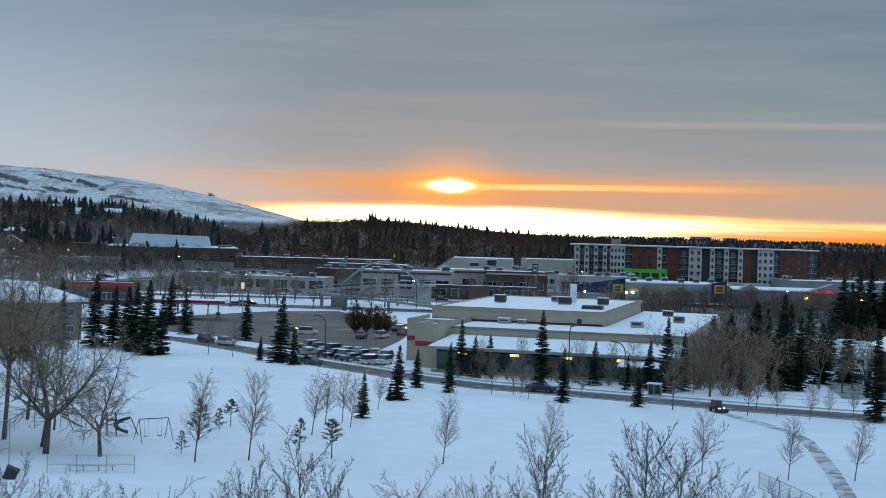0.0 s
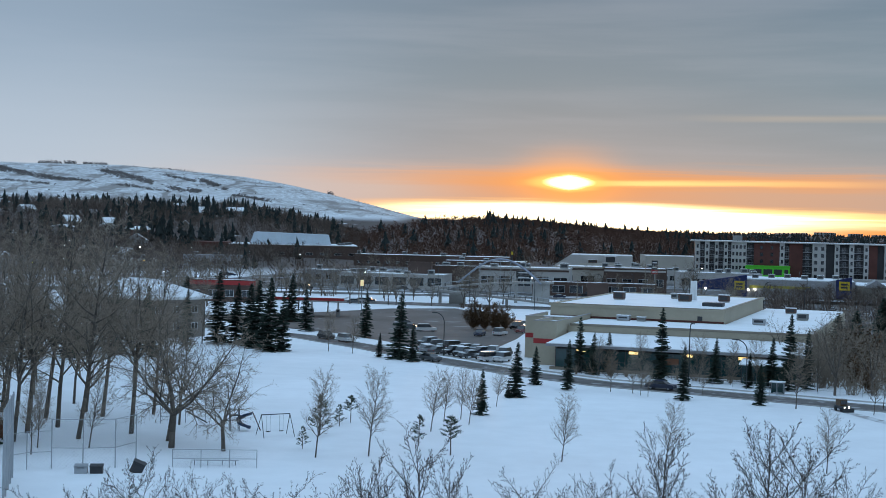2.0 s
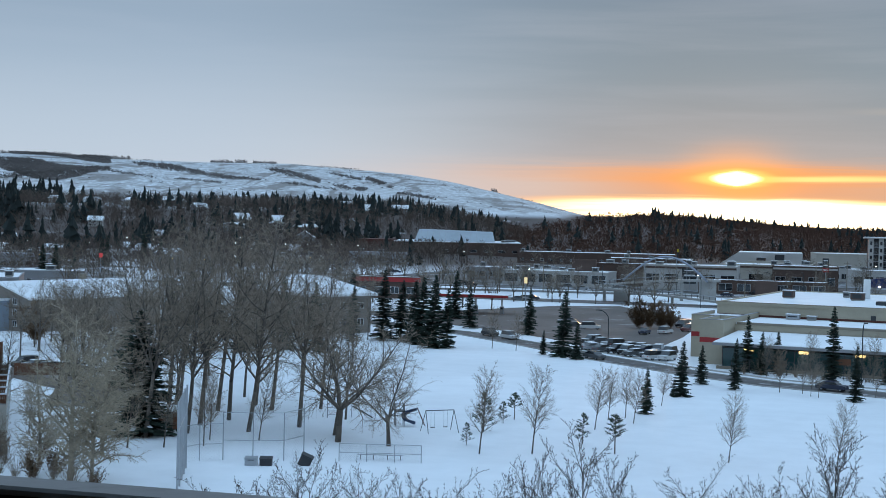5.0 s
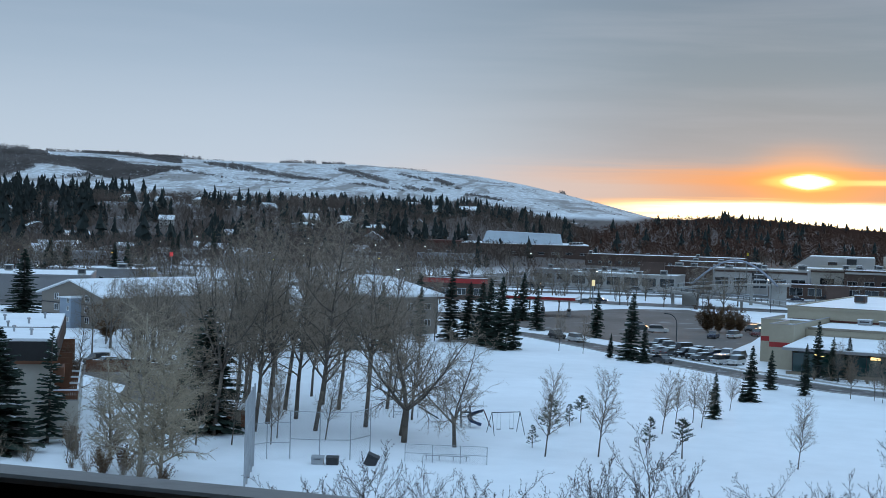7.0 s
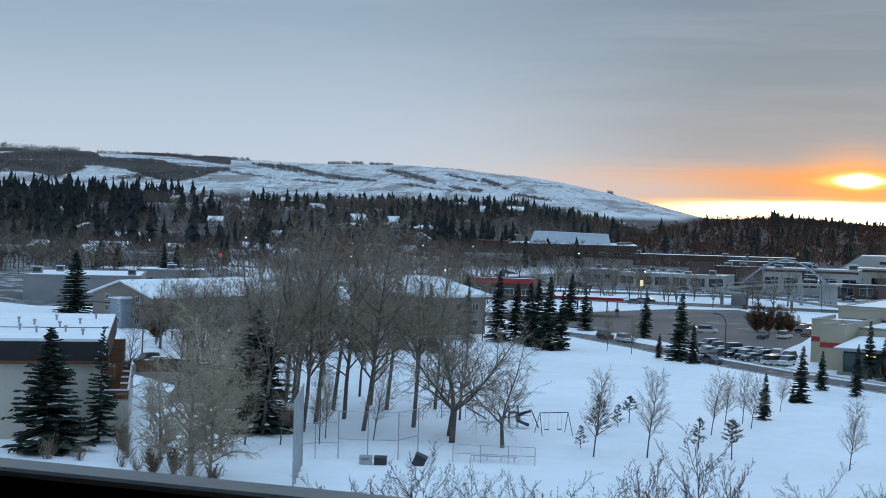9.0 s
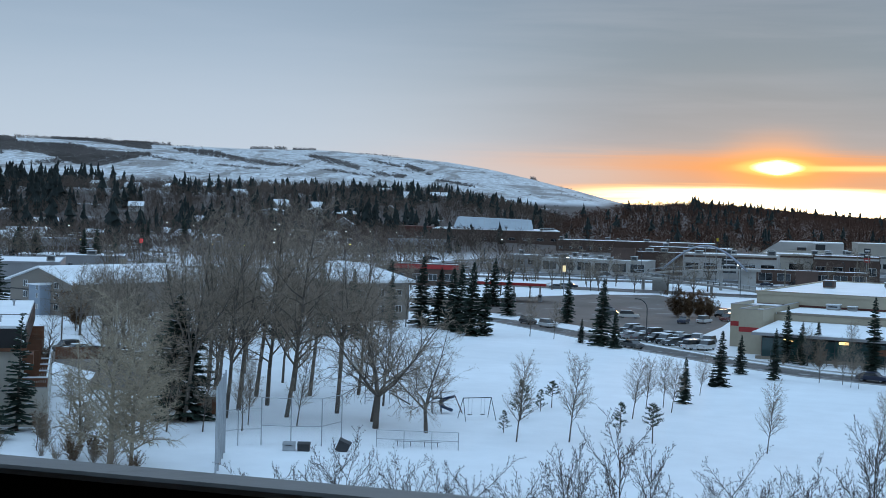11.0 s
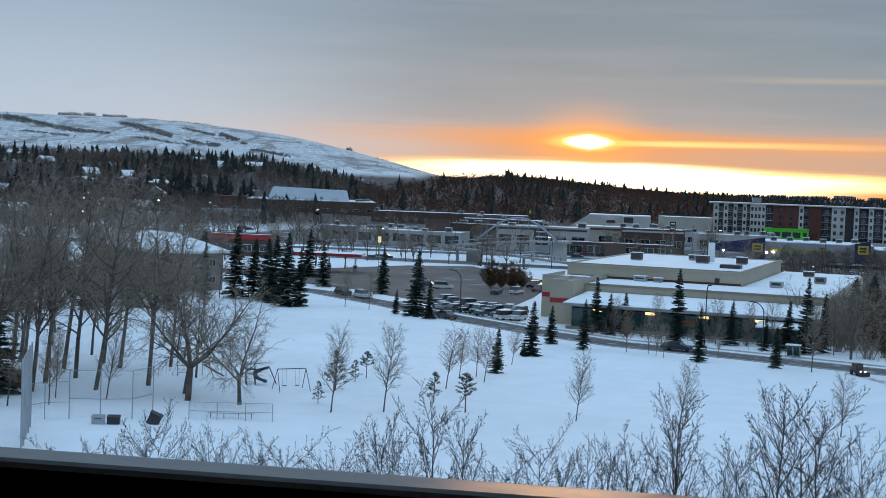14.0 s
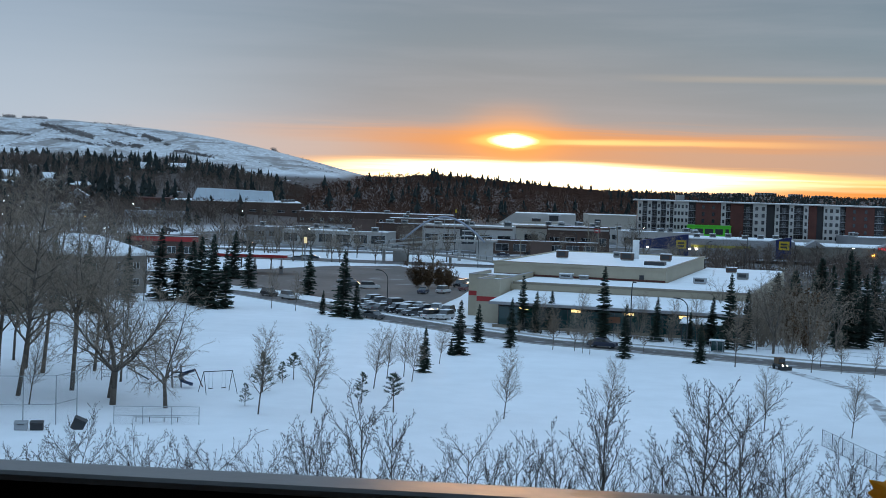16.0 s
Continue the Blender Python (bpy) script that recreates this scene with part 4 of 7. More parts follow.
# ------------------------------------------------------------------ balcony, where the camera stands
def balcony():
    ax = radians(-3.5)
    t = thing("balcony_railing", "wet grey metal cap on a balcony parapet coloured black for shade", "railing", pose(0, 0, 0, 0, 0, -3.5), kind="structure")
    cap_mat = mat("wet_railing_metal", (0.23, 0.23, 0.23), 0.30, metal=0.0, vary=0.14, scale=4, bump=0.02, second=(0.10, 0.10, 0.10), amount=0.36, spec=0.07)
    m = Mesh()
    z = EYE - 0.25
    prof = [(1.1165, z - 0.008), (1.116, z - 0.003), (1.119, z), (1.160, z), (1.165, z - 0.004), (1.163, z - 0.008)]
    n = len(prof)
    for x in (-2.6, 2.6):
        m.v += [(x, y, zz) for y, zz in prof]
    m.f = [(i, n + i, n + (i + 1) % n, (i + 1) % n) for i in range(n)]
    part("cap", m, cap_mat, t, "wet grey metal cap with dried stains")
    # the shade on the inner side is put into the panel's near-black colour
    part("panel", B(-2.6, 1.117, z - 1.1, 2.6, 1.161, z - 0.008), mat("parapet_black_for_shade", (0.004, 0.004, 0.004), 0.9, vary=0.1, spec=0.05), t)
    # unseen slabs, added to keep sky light off the parapet's inner side
    floor = tagged(part("balcony_floor", B(-2.8, -1.6, z - 1.3, 2.8, 1.2, z - 1.1), CONCRETE), "unseen concrete slab added to close the balcony below", "floor", kind="structure")
    ceil = tagged(part("balcony_ceiling", B(-2.8, -1.6, z + 1.55, 2.8, 1.2, z + 1.75), CONCRETE), "unseen concrete slab added to keep sky light off the parapet", "ceiling", kind="structure")
    for o in (floor, ceil):
        o.rotation_euler.z = ax
    # unseen back and side walls, added behind the camera for the same shade
    wall = Mesh().box(-16, -14, 0, 16, -1.6, 48)
    wall.box(-3.0, -1.6, 0, -2.8, 1.2, 48).box(2.8, -1.6, 0, 3.0, 1.2, 48)
    w = tagged(part("wall_tower", wall, mat("unseen_tower_wall", (0.10, 0.095, 0.09), 0.85, vary=0.1)), "unseen dark wall added behind the balcony to shade the parapet", "wall", kind="structure")
    w.rotation_euler.z = ax


balcony()
# ------------------------------------------------------------------ lots and lesser roads
LOT = [(-75, 322), (-49, 302), (-32, 280), (-20, 263), (-14, 264), (-9, 300), (-5, 352), (-16, 372), (-30, 405), (-48, 396), (-70, 362), (-95, 345)]


def sheet(name, pts, z, material, label, category="pavement"):
    m = Mesh()
    m.v = [(x, y, z + land(x, y)) for x, y in pts]
    m.f = [tuple(range(len(pts)))]
    ob = part(name, m, material)
    if ob.data.polygons[0].normal.z < 0:
        ob.data.flip_normals()
    return tagged(ob, label, category, kind="structure")


sheet("pavement_lot", LOT, 0.035, SLUSH, "slushy grey asphalt parking lot")
strip("pavement_avenue", *offset([(-170, 455), (-110, 432), (-60, 424), (-20, 420), (30, 414), (80, 408)], 8), 0.06, ASPHALT, "grey asphalt avenue between snow banks", "road")
strip("pavement_avenue", *offset([(-330, 470), (-220, 458), (-120, 470), (-40, 478), (40, 480), (140, 470)], 7), 0.06, ASPHALT, "grey asphalt avenue between snow banks", "road")
strip("pavement_avenue", *offset([(-420, 620), (-260, 575), (-100, 560), (20, 556), (180, 560)], 8), 0.06, ASPHALT, "grey asphalt avenue between snow banks", "road")
strip("pavement_side_street", *offset([(-420, 690), (-352, 560), (-262, 480), (-180, 330), (-150, 300)], 6), 0.075, ASPHALT, "grey asphalt street between snow banks", "road")
TRAMPLED = mat("trampled_lot", (0.11, 0.105, 0.10), 0.9, vary=0.25, scale=0.10, bump=0.3, second=(0.36, 0.37, 0.39), amount=0.42, spec=0.2)
sheet("pavement_shops", [(-150, 496), (-20, 490), (60, 490), (190, 476), (260, 560), (240, 780), (30, 790), (-90, 780), (-130, 640)], 0.02, TRAMPLED, "slushy lots between the shops")
sheet("pavement_market", [(48, 330), (95, 330), (190, 440), (190, 505), (62, 512), (52, 420)], 0.02, TRAMPLED, "slushy lot behind the store")
sheet("pavement_west_lots", [(-330, 360), (-190, 300), (-150, 330), (-190, 440), (-300, 620), (-420, 700)], 0.02, TRAMPLED, "slushy lots among the houses")
strip("pavement_yard", *offset([(-106, 196), (-84, 178), (-76, 160)], 6), 0.03, SLUSH, "slushy yard between apartment blocks", "pavement")
strip("pavement_path", *offset([(38, 196), (39.7, 190.7), (42.5, 182), (44.2, 175.5), (44.4, 168), (43.3, 159.5), (41.2, 145), (38.7, 131), (35, 112), (32, 90)], 0.85), 0.03,
      mat("trodden_path", (0.33, 0.32, 0.32), 0.85, vary=0.2, scale=0.6, bump=0.4, second=(0.62, 0.64, 0.66), amount=0.6, spec=0.2), "cleared footpath with trodden snow through the park", "path")
strip("pavement_sidewalk", *offset([(-36, 277), (-22, 258.5), (-4, 236.5), (8, 225), (25, 216.3), (44, 205.8), (62, 198.3), (91, 188)], 0.9), 0.03, CONCRETE, "concrete sidewalk with thin snow", "pavement")
sheet("pavement_caravan_lot", [(62, 214), (84, 214), (100, 300), (112, 352), (88, 352), (72, 290)], 0.03,
      mat("packed_snow", (0.36, 0.36, 0.37), 0.85, vary=0.2, scale=0.3, bump=0.4, second=(0.16, 0.15, 0.15), amount=0.45, spec=0.2), "packed grey snow of the caravan lot")


def kerb(line):
    m = Mesh()
    a, b = offset(line, 0.09)
    n = len(a)
    m.v = [(x, y, 0.0) for x, y in a] + [(x, y, 0.0) for x, y in b] + [(x, y, 0.16) for x, y in a] + [(x, y, 0.16) for x, y in b]
    for i in range(n - 1):
        m.f += [(i, i + 1, 2 * n + i + 1, 2 * n + i), (n + i + 1, n + i, 3 * n + i, 3 * n + i + 1), (2 * n + i, 2 * n + i + 1, 3 * n + i + 1, 3 * n + i)]
    tagged(part("kerb", m, CONCRETE), "low concrete kerb along the road", "kerb", kind="structure")


kerb(offset(ROAD, 3.25)[0])
kerb(offset(ROAD, 3.25)[1])

# ------------------------------------------------------------------ building parts
_shared = {}


def window_at(parent, x, z, w, h, y=0.0, turn=0.0, lit=None, frame_mat=None, x_off=None):
    """A framed window on a wall that faces local -y (turn 0), +x (turn 90) or -x (turn -90)."""
    key = (round(w, 2), round(h, 2), lit.name if lit else "", frame_mat.name if frame_mat else "")
    if key not in _shared:
        f = Mesh()
        b = 0.07
        f.box(-w / 2, -0.06, 0, w / 2, 0.02, b).box(-w / 2, -0.06, h - b, w / 2, 0.02, h)
        f.box(-w / 2, -0.06, b, -w / 2 + b, 0.02, h - b).box(w / 2 - b, -0.06, b, w / 2, 0.02, h - b).box(-0.03, -0.05, b, 0.03, 0.02, h - b)
        _shared[key] = (f.data("window", frame_mat or WHITE), B(-w / 2 + b, -0.03, b, w / 2 - b, 0.01, h - b).data("pane", lit or GLASS))
    fm, pm = _shared[key]
    o = share("window", fm, parent, pose(x, y, z, 0, 0, turn))
    share("pane", pm, o)
    return o


def roof_unit(parent, x, y, z, w=2.4, d=1.8, h=1.5, material=None):
    o = part("rooftop_unit", B(-w / 2, -d / 2, 0.25, w / 2, d / 2, h), material or RTU, parent, "grey metal rooftop unit")
    o.matrix_basis = pose(x, y, z)
    part("curb", B(-w / 2 + 0.1, -d / 2 + 0.1, -0.02, w / 2 - 0.1, d / 2 - 0.1, 0.25), CONCRETE, o)
    part("grille", B(-w * 0.35, -d / 2 - 0.04, 0.5, w * 0.35, -d / 2, h - 0.25), CHARCOAL, o)
    part("hood", B(-w / 2 - 0.08, -d / 2 - 0.08, h, w / 2 + 0.08, d / 2 + 0.08, h + 0.1), SNOW, o)
    return o


def block(name, label, x, y, turn, w, d, h, wall, rows=0, cols=0, z0=None, units=0, parapet=0.5, win=(1.6, 1.4), band=None, lit=None, seed=0):
    """A flat-roofed building; x, y: its near left corner; its front runs along local x."""
    rng = random.Random(seed + int(x))
    t = thing(name, label, "building", pose(x, y, land(x, y) if z0 is None else z0, 0, 0, turn))
    part("wall", B(0, 0, -3, w, d, h), wall, t)
    p = Mesh().box(-0.1, -0.1, h, w + 0.1, 0.3, h + parapet).box(-0.1, d - 0.3, h, w + 0.1, d + 0.1, h + parapet)
    p.box(-0.1, 0.3, h, 0.3, d - 0.3, h + parapet).box(w - 0.3, 0.3, h, w + 0.1, d - 0.3, h + parapet)
    part("parapet", p, wall, t)
    part("roof", B(0.3, 0.3, h, w - 0.3, d - 0.3, h + parapet * 0.55), SNOW, t, "flat roof under snow")
    if band:
        part("fascia_band", B(0.3, -0.16, h - 0.9, w - 0.3, -0.003, h - 0.2), band, t)
    for r in range(rows):
        for c in range(cols):
            window_at(t, w * (c + 0.5) / cols, h * (r + 0.25) / max(rows, 1), min(win[0], w / cols * 0.8), win[1], lit=lit if lit and rng.random() < 0.3 else None)
    for i in range(units):
        roof_unit(t, rng.uniform(2, w - 2), rng.uniform(2, d - 2), h + parapet * 0.5, rng.uniform(1.8, 3.2), rng.uniform(1.5, 2.4), rng.uniform(1.1, 1.9))
    return t


# ------------------------------------------------------------------ the beige store by the road
def store():
    t = thing("store", "beige stucco store with snowy roofs and red stripe", "store", pose(-1.6, 237.9, 0, 0, 0, -15))
    part("rear_wall", B(-9, 33, -1, 24.5, 91, 9.0), BEIGE, t)
    part("side_wall", B(24.5, 24, -1, 42, 96, 6.5), BEIGE, t)
    part("front_wall", B(-1.0, 14.6, -1, 42, 33, 6.6), BEIGE, t)
    part("corner_wall", B(-9.8, 18.7, -1, -1.0, 33, 7.0), BEIGE, t)
    part("corner_wall", B(-4.9, 7.1, -1, -0.7, 18.7, 7.0), BEIGE, t)
    for x0, y0, x1, y1 in ((-9.8, 18.7, -1.0, 33), (-4.9, 7.1, -0.7, 18.7)):
        part("corner_parapet", Mesh().box(x0, y0, 7.0, x1, y0 + 0.35, 7.7).box(x0, y0 + 0.35, 7.0, x0 + 0.35, y1, 7.7).box(x1 - 0.35, y0 + 0.35, 7.0, x1, y1, 7.7), BEIGE, t)
        part("parapet_cap", Mesh().box(x0 - 0.05, y0 - 0.05, 7.7, x1 + 0.05, y0 + 0.4, 7.78).box(x0 - 0.05, y0 + 0.4, 7.7, x0 + 0.4, y1, 7.78).box(x1 - 0.4, y0 + 0.4, 7.7, x1 + 0.05, y1, 7.78), GREYWALL, t)
        part("roof", B(x0 + 0.35, y0 + 0.35, 7.0, x1 - 0.35, y1 - 0.05, 7.15), SNOW, t, "flat roof under snow")
        part("red_stripe", B(x0 + 0.05, y0 - 0.06, 3.75, x1 - 0.05, y0 - 0.003, 4.6), RED, t, "red painted stripe")
    part("coping", Mesh().box(-9.2, 32.8, 9.0, 24.7, 33.3, 9.5).box(24.2, 33.3, 9.0, 24.7, 91.2, 9.5).box(-9.2, 33.3, 9.0, -8.7, 91.2, 9.5).box(-8.7, 90.7, 9.0, 24.2, 91.2, 9.5), BEIGE, t)
    part("cap_flashing", Mesh().box(-9.3, 32.7, 9.5, 24.8, 33.4, 9.58).box(24.1, 33.4, 9.5, 24.8, 91.2, 9.58), BEIGE_DARK, t)
    part("roof", B(-8.7, 33.3, 9.0, 24.2, 90.7, 9.3), SNOW, t, "flat roof under snow")
    part("roof", B(24.7, 24.4, 6.5, 41.6, 95.6, 6.8), SNOW, t, "flat roof under snow")
    part("roof", B(-0.6, 15.2, 6.6, 41.6, 32.7, 6.85), SNOW, t, "flat roof under snow")
    part("flashing", Mesh().box(-0.3, 14.45, 6.6, 42.1, 15.1, 7.0), BEIGE_DARK, t)
    part("wall_flashing", Mesh().box(-8.9, 32.9, 6.9, 24.4, 32.99, 7.25), BRICK, t)
    # sloping canopy over the glazed front
    c = Mesh()
    c.prism([(-0.4, -0.4), (42.2, -0.4), (42.2, 14.44), (0.0, 14.44)], 4.3, [4.55, 4.55, 5.55, 5.55])
    part("canopy", c, SNOW, t, "snow-covered sloping canopy roof")
    part("eave", B(-0.5, -0.6, 4.0, 42.2, -0.41, 4.45), GREYWALL, t)
    part("soffit", B(-0.4, -0.4, 4.02, 42.2, 14.4, 4.29), BEIGE_DARK, t)
    part("back_wall", B(-0.2, 8.0, -0.5, 42, 8.3, 4.02), CHARCOAL, t)
    pane = B(0.06, 0.0, 0.5, 1.94, 0.05, 3.6).data("pane", TEAL)
    post = B(-0.05, -0.06, 0, 0.05, 0.1, 4.0).data("mullion", CHARCOAL)
    for i in range(20):
        share("pane", pane, t, pose(1 + i * 2.0, 0.6, 0))
        share("mullion", post, t, pose(1 + i * 2.0, 0.6, 0))
    part("base_wall", B(0, 0.4, -0.5, 42, 1.0, 0.5), BEIGE_DARK, t)
    for x in (5.5, 14.5, 23.5, 32.5):
        b = part("wall_lamp", B(x - 0.75, 0.05, 3.3, x + 0.75, 0.45, 3.72), LAMP_WARM, t, "lit warm wall lamp")
    part("interior_sign", B(19.0, 0.35, 1.9, 22.0, 0.5, 2.9), WOODRAIL, t)
    for x, y, w, d, h, m in ((-1.5, 60, 2.2, 2, 1.6, BROWNBRICK), (12, 62, 2.6, 2.0, 1.6, BROWNBRICK), (19.5, 66, 2.2, 2.0, 1.5, BROWNBRICK),
                             (6, 30.5, 2.4, 1.4, 1.0, STEEL), (9.4, 30.5, 1.6, 1.2, 0.8, RTU), (8.0, 72, 1.4, 1.4, 1.2, RTU)):
        roof_unit(t, x, y, 9.28 if y > 33 else 6.83, w, d, h, m)
    for x, y, w, d, h, m in ((30.5, 36, 2.4, 1.6, 1.2, STEEL), (36.5, 56, 2.2, 1.8, 1.4, RTU), (32, 78, 2.2, 1.8, 1.2, BROWNBRICK)):
        roof_unit(t, x, y, 6.78, w, d, h, m)
    part("roof_hatch", B(18, 47, 9.3, 22, 50, 10.0), DARKSTEEL, t)
    part("chimney", Mesh().tube((12.4, 70, 9.2), (12.4, 70, 13.4), 0.7, 0.7, 12), WHITE, t, smooth=True)
    part("wall_vent", B(19.5, 32.93, 7.0, 20.4, 32.99, 8.1), CHARCOAL, t)


store()


# ------------------------------------------------------------------ six-storey block with white piers and brick
def apartments():
    t = thing("apartment_building", "six-storey brick and white panel apartment building under construction", "apartments", pose(60.1, 636.1, 0, 0, 0, -4))
    W, H, S = 108.6, 19.6, 3.1
    part("core", B(0, 1.6, -2, W, 20, H), CHARCOAL, t)
    part("roof_slab", B(-2.0, -0.6, H, W + 1.0, 20.5, H + 0.45), PALEWALL, t, "thin pale roof slab with snow")
    part("roof_snow", B(-1.6, -0.2, H + 0.45, W + 0.6, 20.0, H + 0.62), SNOW, t)
    part("stair_house", B(17, 6, H + 0.62, 21, 11, H + 3.0), RTU, t)
    # bays: start, end, kind
    bays = [(0, 2.6, "W"), (2.6, 5.2, "B"), (5.2, 7.6, "W"), (7.6, 10.4, "B"), (10.4, 12.4, "W"), (12.4, 15.2, "B"), (15.2, 17.4, "W"), (17.4, 19.2, "B"), (19.2, 21.2, "W"), (21.2, 23.0, "W"),
            (23.0, 25.0, "W"), (25.0, 27.2, "W"), (27.2, 31.0, "B"), (31.0, 44.5, "R"), (44.5, 47, "W"), (47, 49.5, "B"), (49.5, 56.5, "R"), (56.5, 61.5, "B"), (61.5, 68.5, "V"), (68.5, 73, "D"),
            (73, 75.5, "W"), (75.5, 80.5, "B"), (80.5, 83, "W"), (83, 88, "B"), (88, 90.5, "W"), (90.5, 95, "R"), (95, 98.5, "D"), (98.5, 101, "W"), (101, 107, "V"), (107, 110, "B"), (110, 125, "R"), (125, 130, "B")]
    bays = [(a * 0.835, b * 0.835, k) for a, b, k in bays]
    slab, rail = {}, {}
    for a, b, k in bays:
        lo = 3.4
        if k == "R":
            part("brick_wall", B(a, 0.4, lo, b, 1.6, H), BRICK, t)
        elif k in "WV":
            part("panel_wall", B(a, 0.1, lo, b, 1.6, H), PALEWALL, t)
        for f in range(5):
            z = lo + f * S + 0.15
            if k == "W":
                window_at(t, (a + b) / 2, z + 0.8, 0.95, 1.6, y=0.1, frame_mat=CHARCOAL)
            elif k == "V":
                for q in (0.25, 0.75):
                    window_at(t, a + (b - a) * q, z + 0.8, 1.3, 1.6, y=0.1, frame_mat=CHARCOAL)
            elif k == "R" and b - a > 6:
                for q in (0.3, 0.7):
                    window_at(t, a + (b - a) * q, z + 0.8, 1.2, 1.6, y=0.4, frame_mat=CHARCOAL)
            elif k == "B":
                s = part("balcony_slab", B(a, 0.0, z - 0.25, b, 1.6, z), GREYWALL, t)
                part("rail", B(a + 0.05, 0.03, z + 0.95, b - 0.05, 0.09, z + 1.03), STEEL, s)
                window_at(t, (a + b) / 2, z + 0.1, 1.7, 2.2, y=1.58, frame_mat=GREYWALL)
    part("podium", B(0, 0.0, -2, W, 1.6, 3.38), BROWNBRICK, t)
    # green-sheathed annexe and low white pavilion
    g = thing("shop_annexe", "bright green sheathed annexe with dark openings", "annexe", pose(60.1, 636.1, 0, 0, 0, -4) @ pose(22, -9, 0) @ Matrix.Diagonal((0.79, 1, 1, 1)))
    part("wall", B(0, 0, -2, 24, 7, 9.2), GREEN, g)
    part("roof", B(0.3, 0.3, 9.2, 23.7, 6.7, 9.4), SNOW, g)
    for r in range(2):
        for x0, x1 in ((4.2, 8.6), (9.6, 14.4), (15.4, 19.6), (21.0, 23.0), (0.6, 2.2)):
            part("opening", B(x0, -0.06, 2.2 + r * 3.4, x1, -0.003, 4.7 + r * 3.4), CHARCOAL, g)
    part("parapet", B(-0.2, -0.3, 9.2, 24.2, 0.2, 9.7), GREEN, g)
    p = block("pavilion", "low white pavilion with a snowy flat roof", 121, 620, -4, 24, 8, 4.2, PALEWALL, 1, 8, win=(2.2, 2.2))


apartments()


# ------------------------------------------------------------------ arena, school and shops
def arena():
    t = thing("arena", "brown brick arena with a pale ribbed metal roof", "arena", pose(-209, 866, 0, 0, 0, 10.5))
    part("wall", B(0, 0, -3, 82, 70, 9.4), BROWNBRICK, t)
    part("roof", B(0.5, 0.5, 9.4, 81.5, 69.5, 9.8), SNOW, t)
    m = Mesh()
    m.v = [(13, 12, 9.8), (65, 12, 9.8), (64, 50, 9.8), (16, 50, 9.8), (15.5, 22, 17.3), (63.5, 22, 16.2), (63.5, 50, 16.2), (17, 50, 17.3)]
    m.f = [(0, 1, 5, 4), (1, 2, 6, 5), (2, 3, 7, 6), (3, 0, 4, 7), (4, 5, 6, 7)]
    part("upper_roof", m, mat("pale_metal_roof", (0.36, 0.41, 0.45), 0.6, vary=0.1, scale=0.3), t, "pale metal roof")
    rib = B(-0.12, -0.1, 0, 0.12, 12.3, 0.2).data("rib", STEEL)
    for i in range(12):
        share("rib", rib, t, pose(17 + i * 4, 12, 9.9, 36, 0, 0))
    for i in range(9):
        window_at(t, 6 + i * 9, 3.4, 4.5, 1.5)
    part("red_wing", B(-22, 4, -3, -0.1, 40, 10.5), BRICK, t, "dark red brick wing")
    for i in range(4):
        roof_unit(t, 70 + i * 2.5, 10 + i * 8, 9.7)


arena()
block("school", "long low brown school with a snowy flat roof", -118, 792, 4, 90, 30, 6.2, BROWNBRICK, 1, 16, win=(1.8, 1.4), units=5)
block("school", "long low brown school with a snowy flat roof", -64, 770, 2, 46, 30, 4.4, BROWNBRICK, 1, 7, win=(1.8, 1.4), units=3, seed=3)
block("shop_row", "white shop building with a snowy flat roof", -83, 520, -6, 40, 18, 5.2, PALEWALL, 1, 6, win=(5.4, 3.2), units=5)
block("shop_row", "grey shop building with a snowy flat roof", -104, 560, -4, 34, 18, 4.6, GREYWALL, 1, 8, win=(2.6, 2.2), units=3, seed=1)
block("shop_row", "white shop building with dark window panels", -30.5, 522, -3, 34, 20, 8.6, PALEWALL, 1, 5, win=(5.0, 3.6), units=5, seed=2, band=BROWNBRICK)
block("brick_kiosk", "brown brick sign wall beside shops", -58, 530, 0, 9, 4, 9.4, BROWNBRICK)
block("dark_shop", "dark brown shop building with snowy roof", -50, 542, 0, 22, 14, 8.0, BROWNBRICK, 1, 5, win=(2.6, 2.2), units=3)
block("shop_mall", "pale shop building with brown window bays", -2, 556, -3, 34, 26, 8.6, CREAM, 1, 4, win=(5.4, 3.4), units=5, band=BROWNBRICK, seed=4)
block("shop_mall", "brown panelled shop with a snowy flat roof", 16.5, 540, -3, 24, 22, 8.8, BROWNBRICK, 1, 4, win=(3.6, 3.0), units=2, band=PALEWALL, seed=5)
block("low_shop", "brown shop with a flat snowy canopy", -10, 500, -3, 44, 12, 4.4, BROWNBRICK, 1, 7, win=(4.6, 2.6), seed=6)
block("utility_box", "small brown equipment shed beside the avenue", 9, 468, -3, 7, 6, 5.4, BROWNBRICK)
block("warehouse", "pale beige warehouse with a snowy roof", 42, 700, 2, 40, 30, 11.0, CREAM, units=0)
block("corner_shop", "white shop with brown window bays and snowy roof", 50, 590, 4, 34, 18, 6.4, PALEWALL, 1, 8, win=(3.4, 2.8), units=6)
block("corner_shop", "white shop with brown window bays and snowy roof", 34, 640, 4, 30, 18, 5.4, PALEWALL, 1, 8, win=(3.0, 2.4), units=4, seed=8)
block("corner_shop", "pale shop with a snowy flat roof", 150, 600, 4, 90, 30, 6.6, GREYWALL, 1, 18, win=(2.6, 2.2), units=4, seed=9)


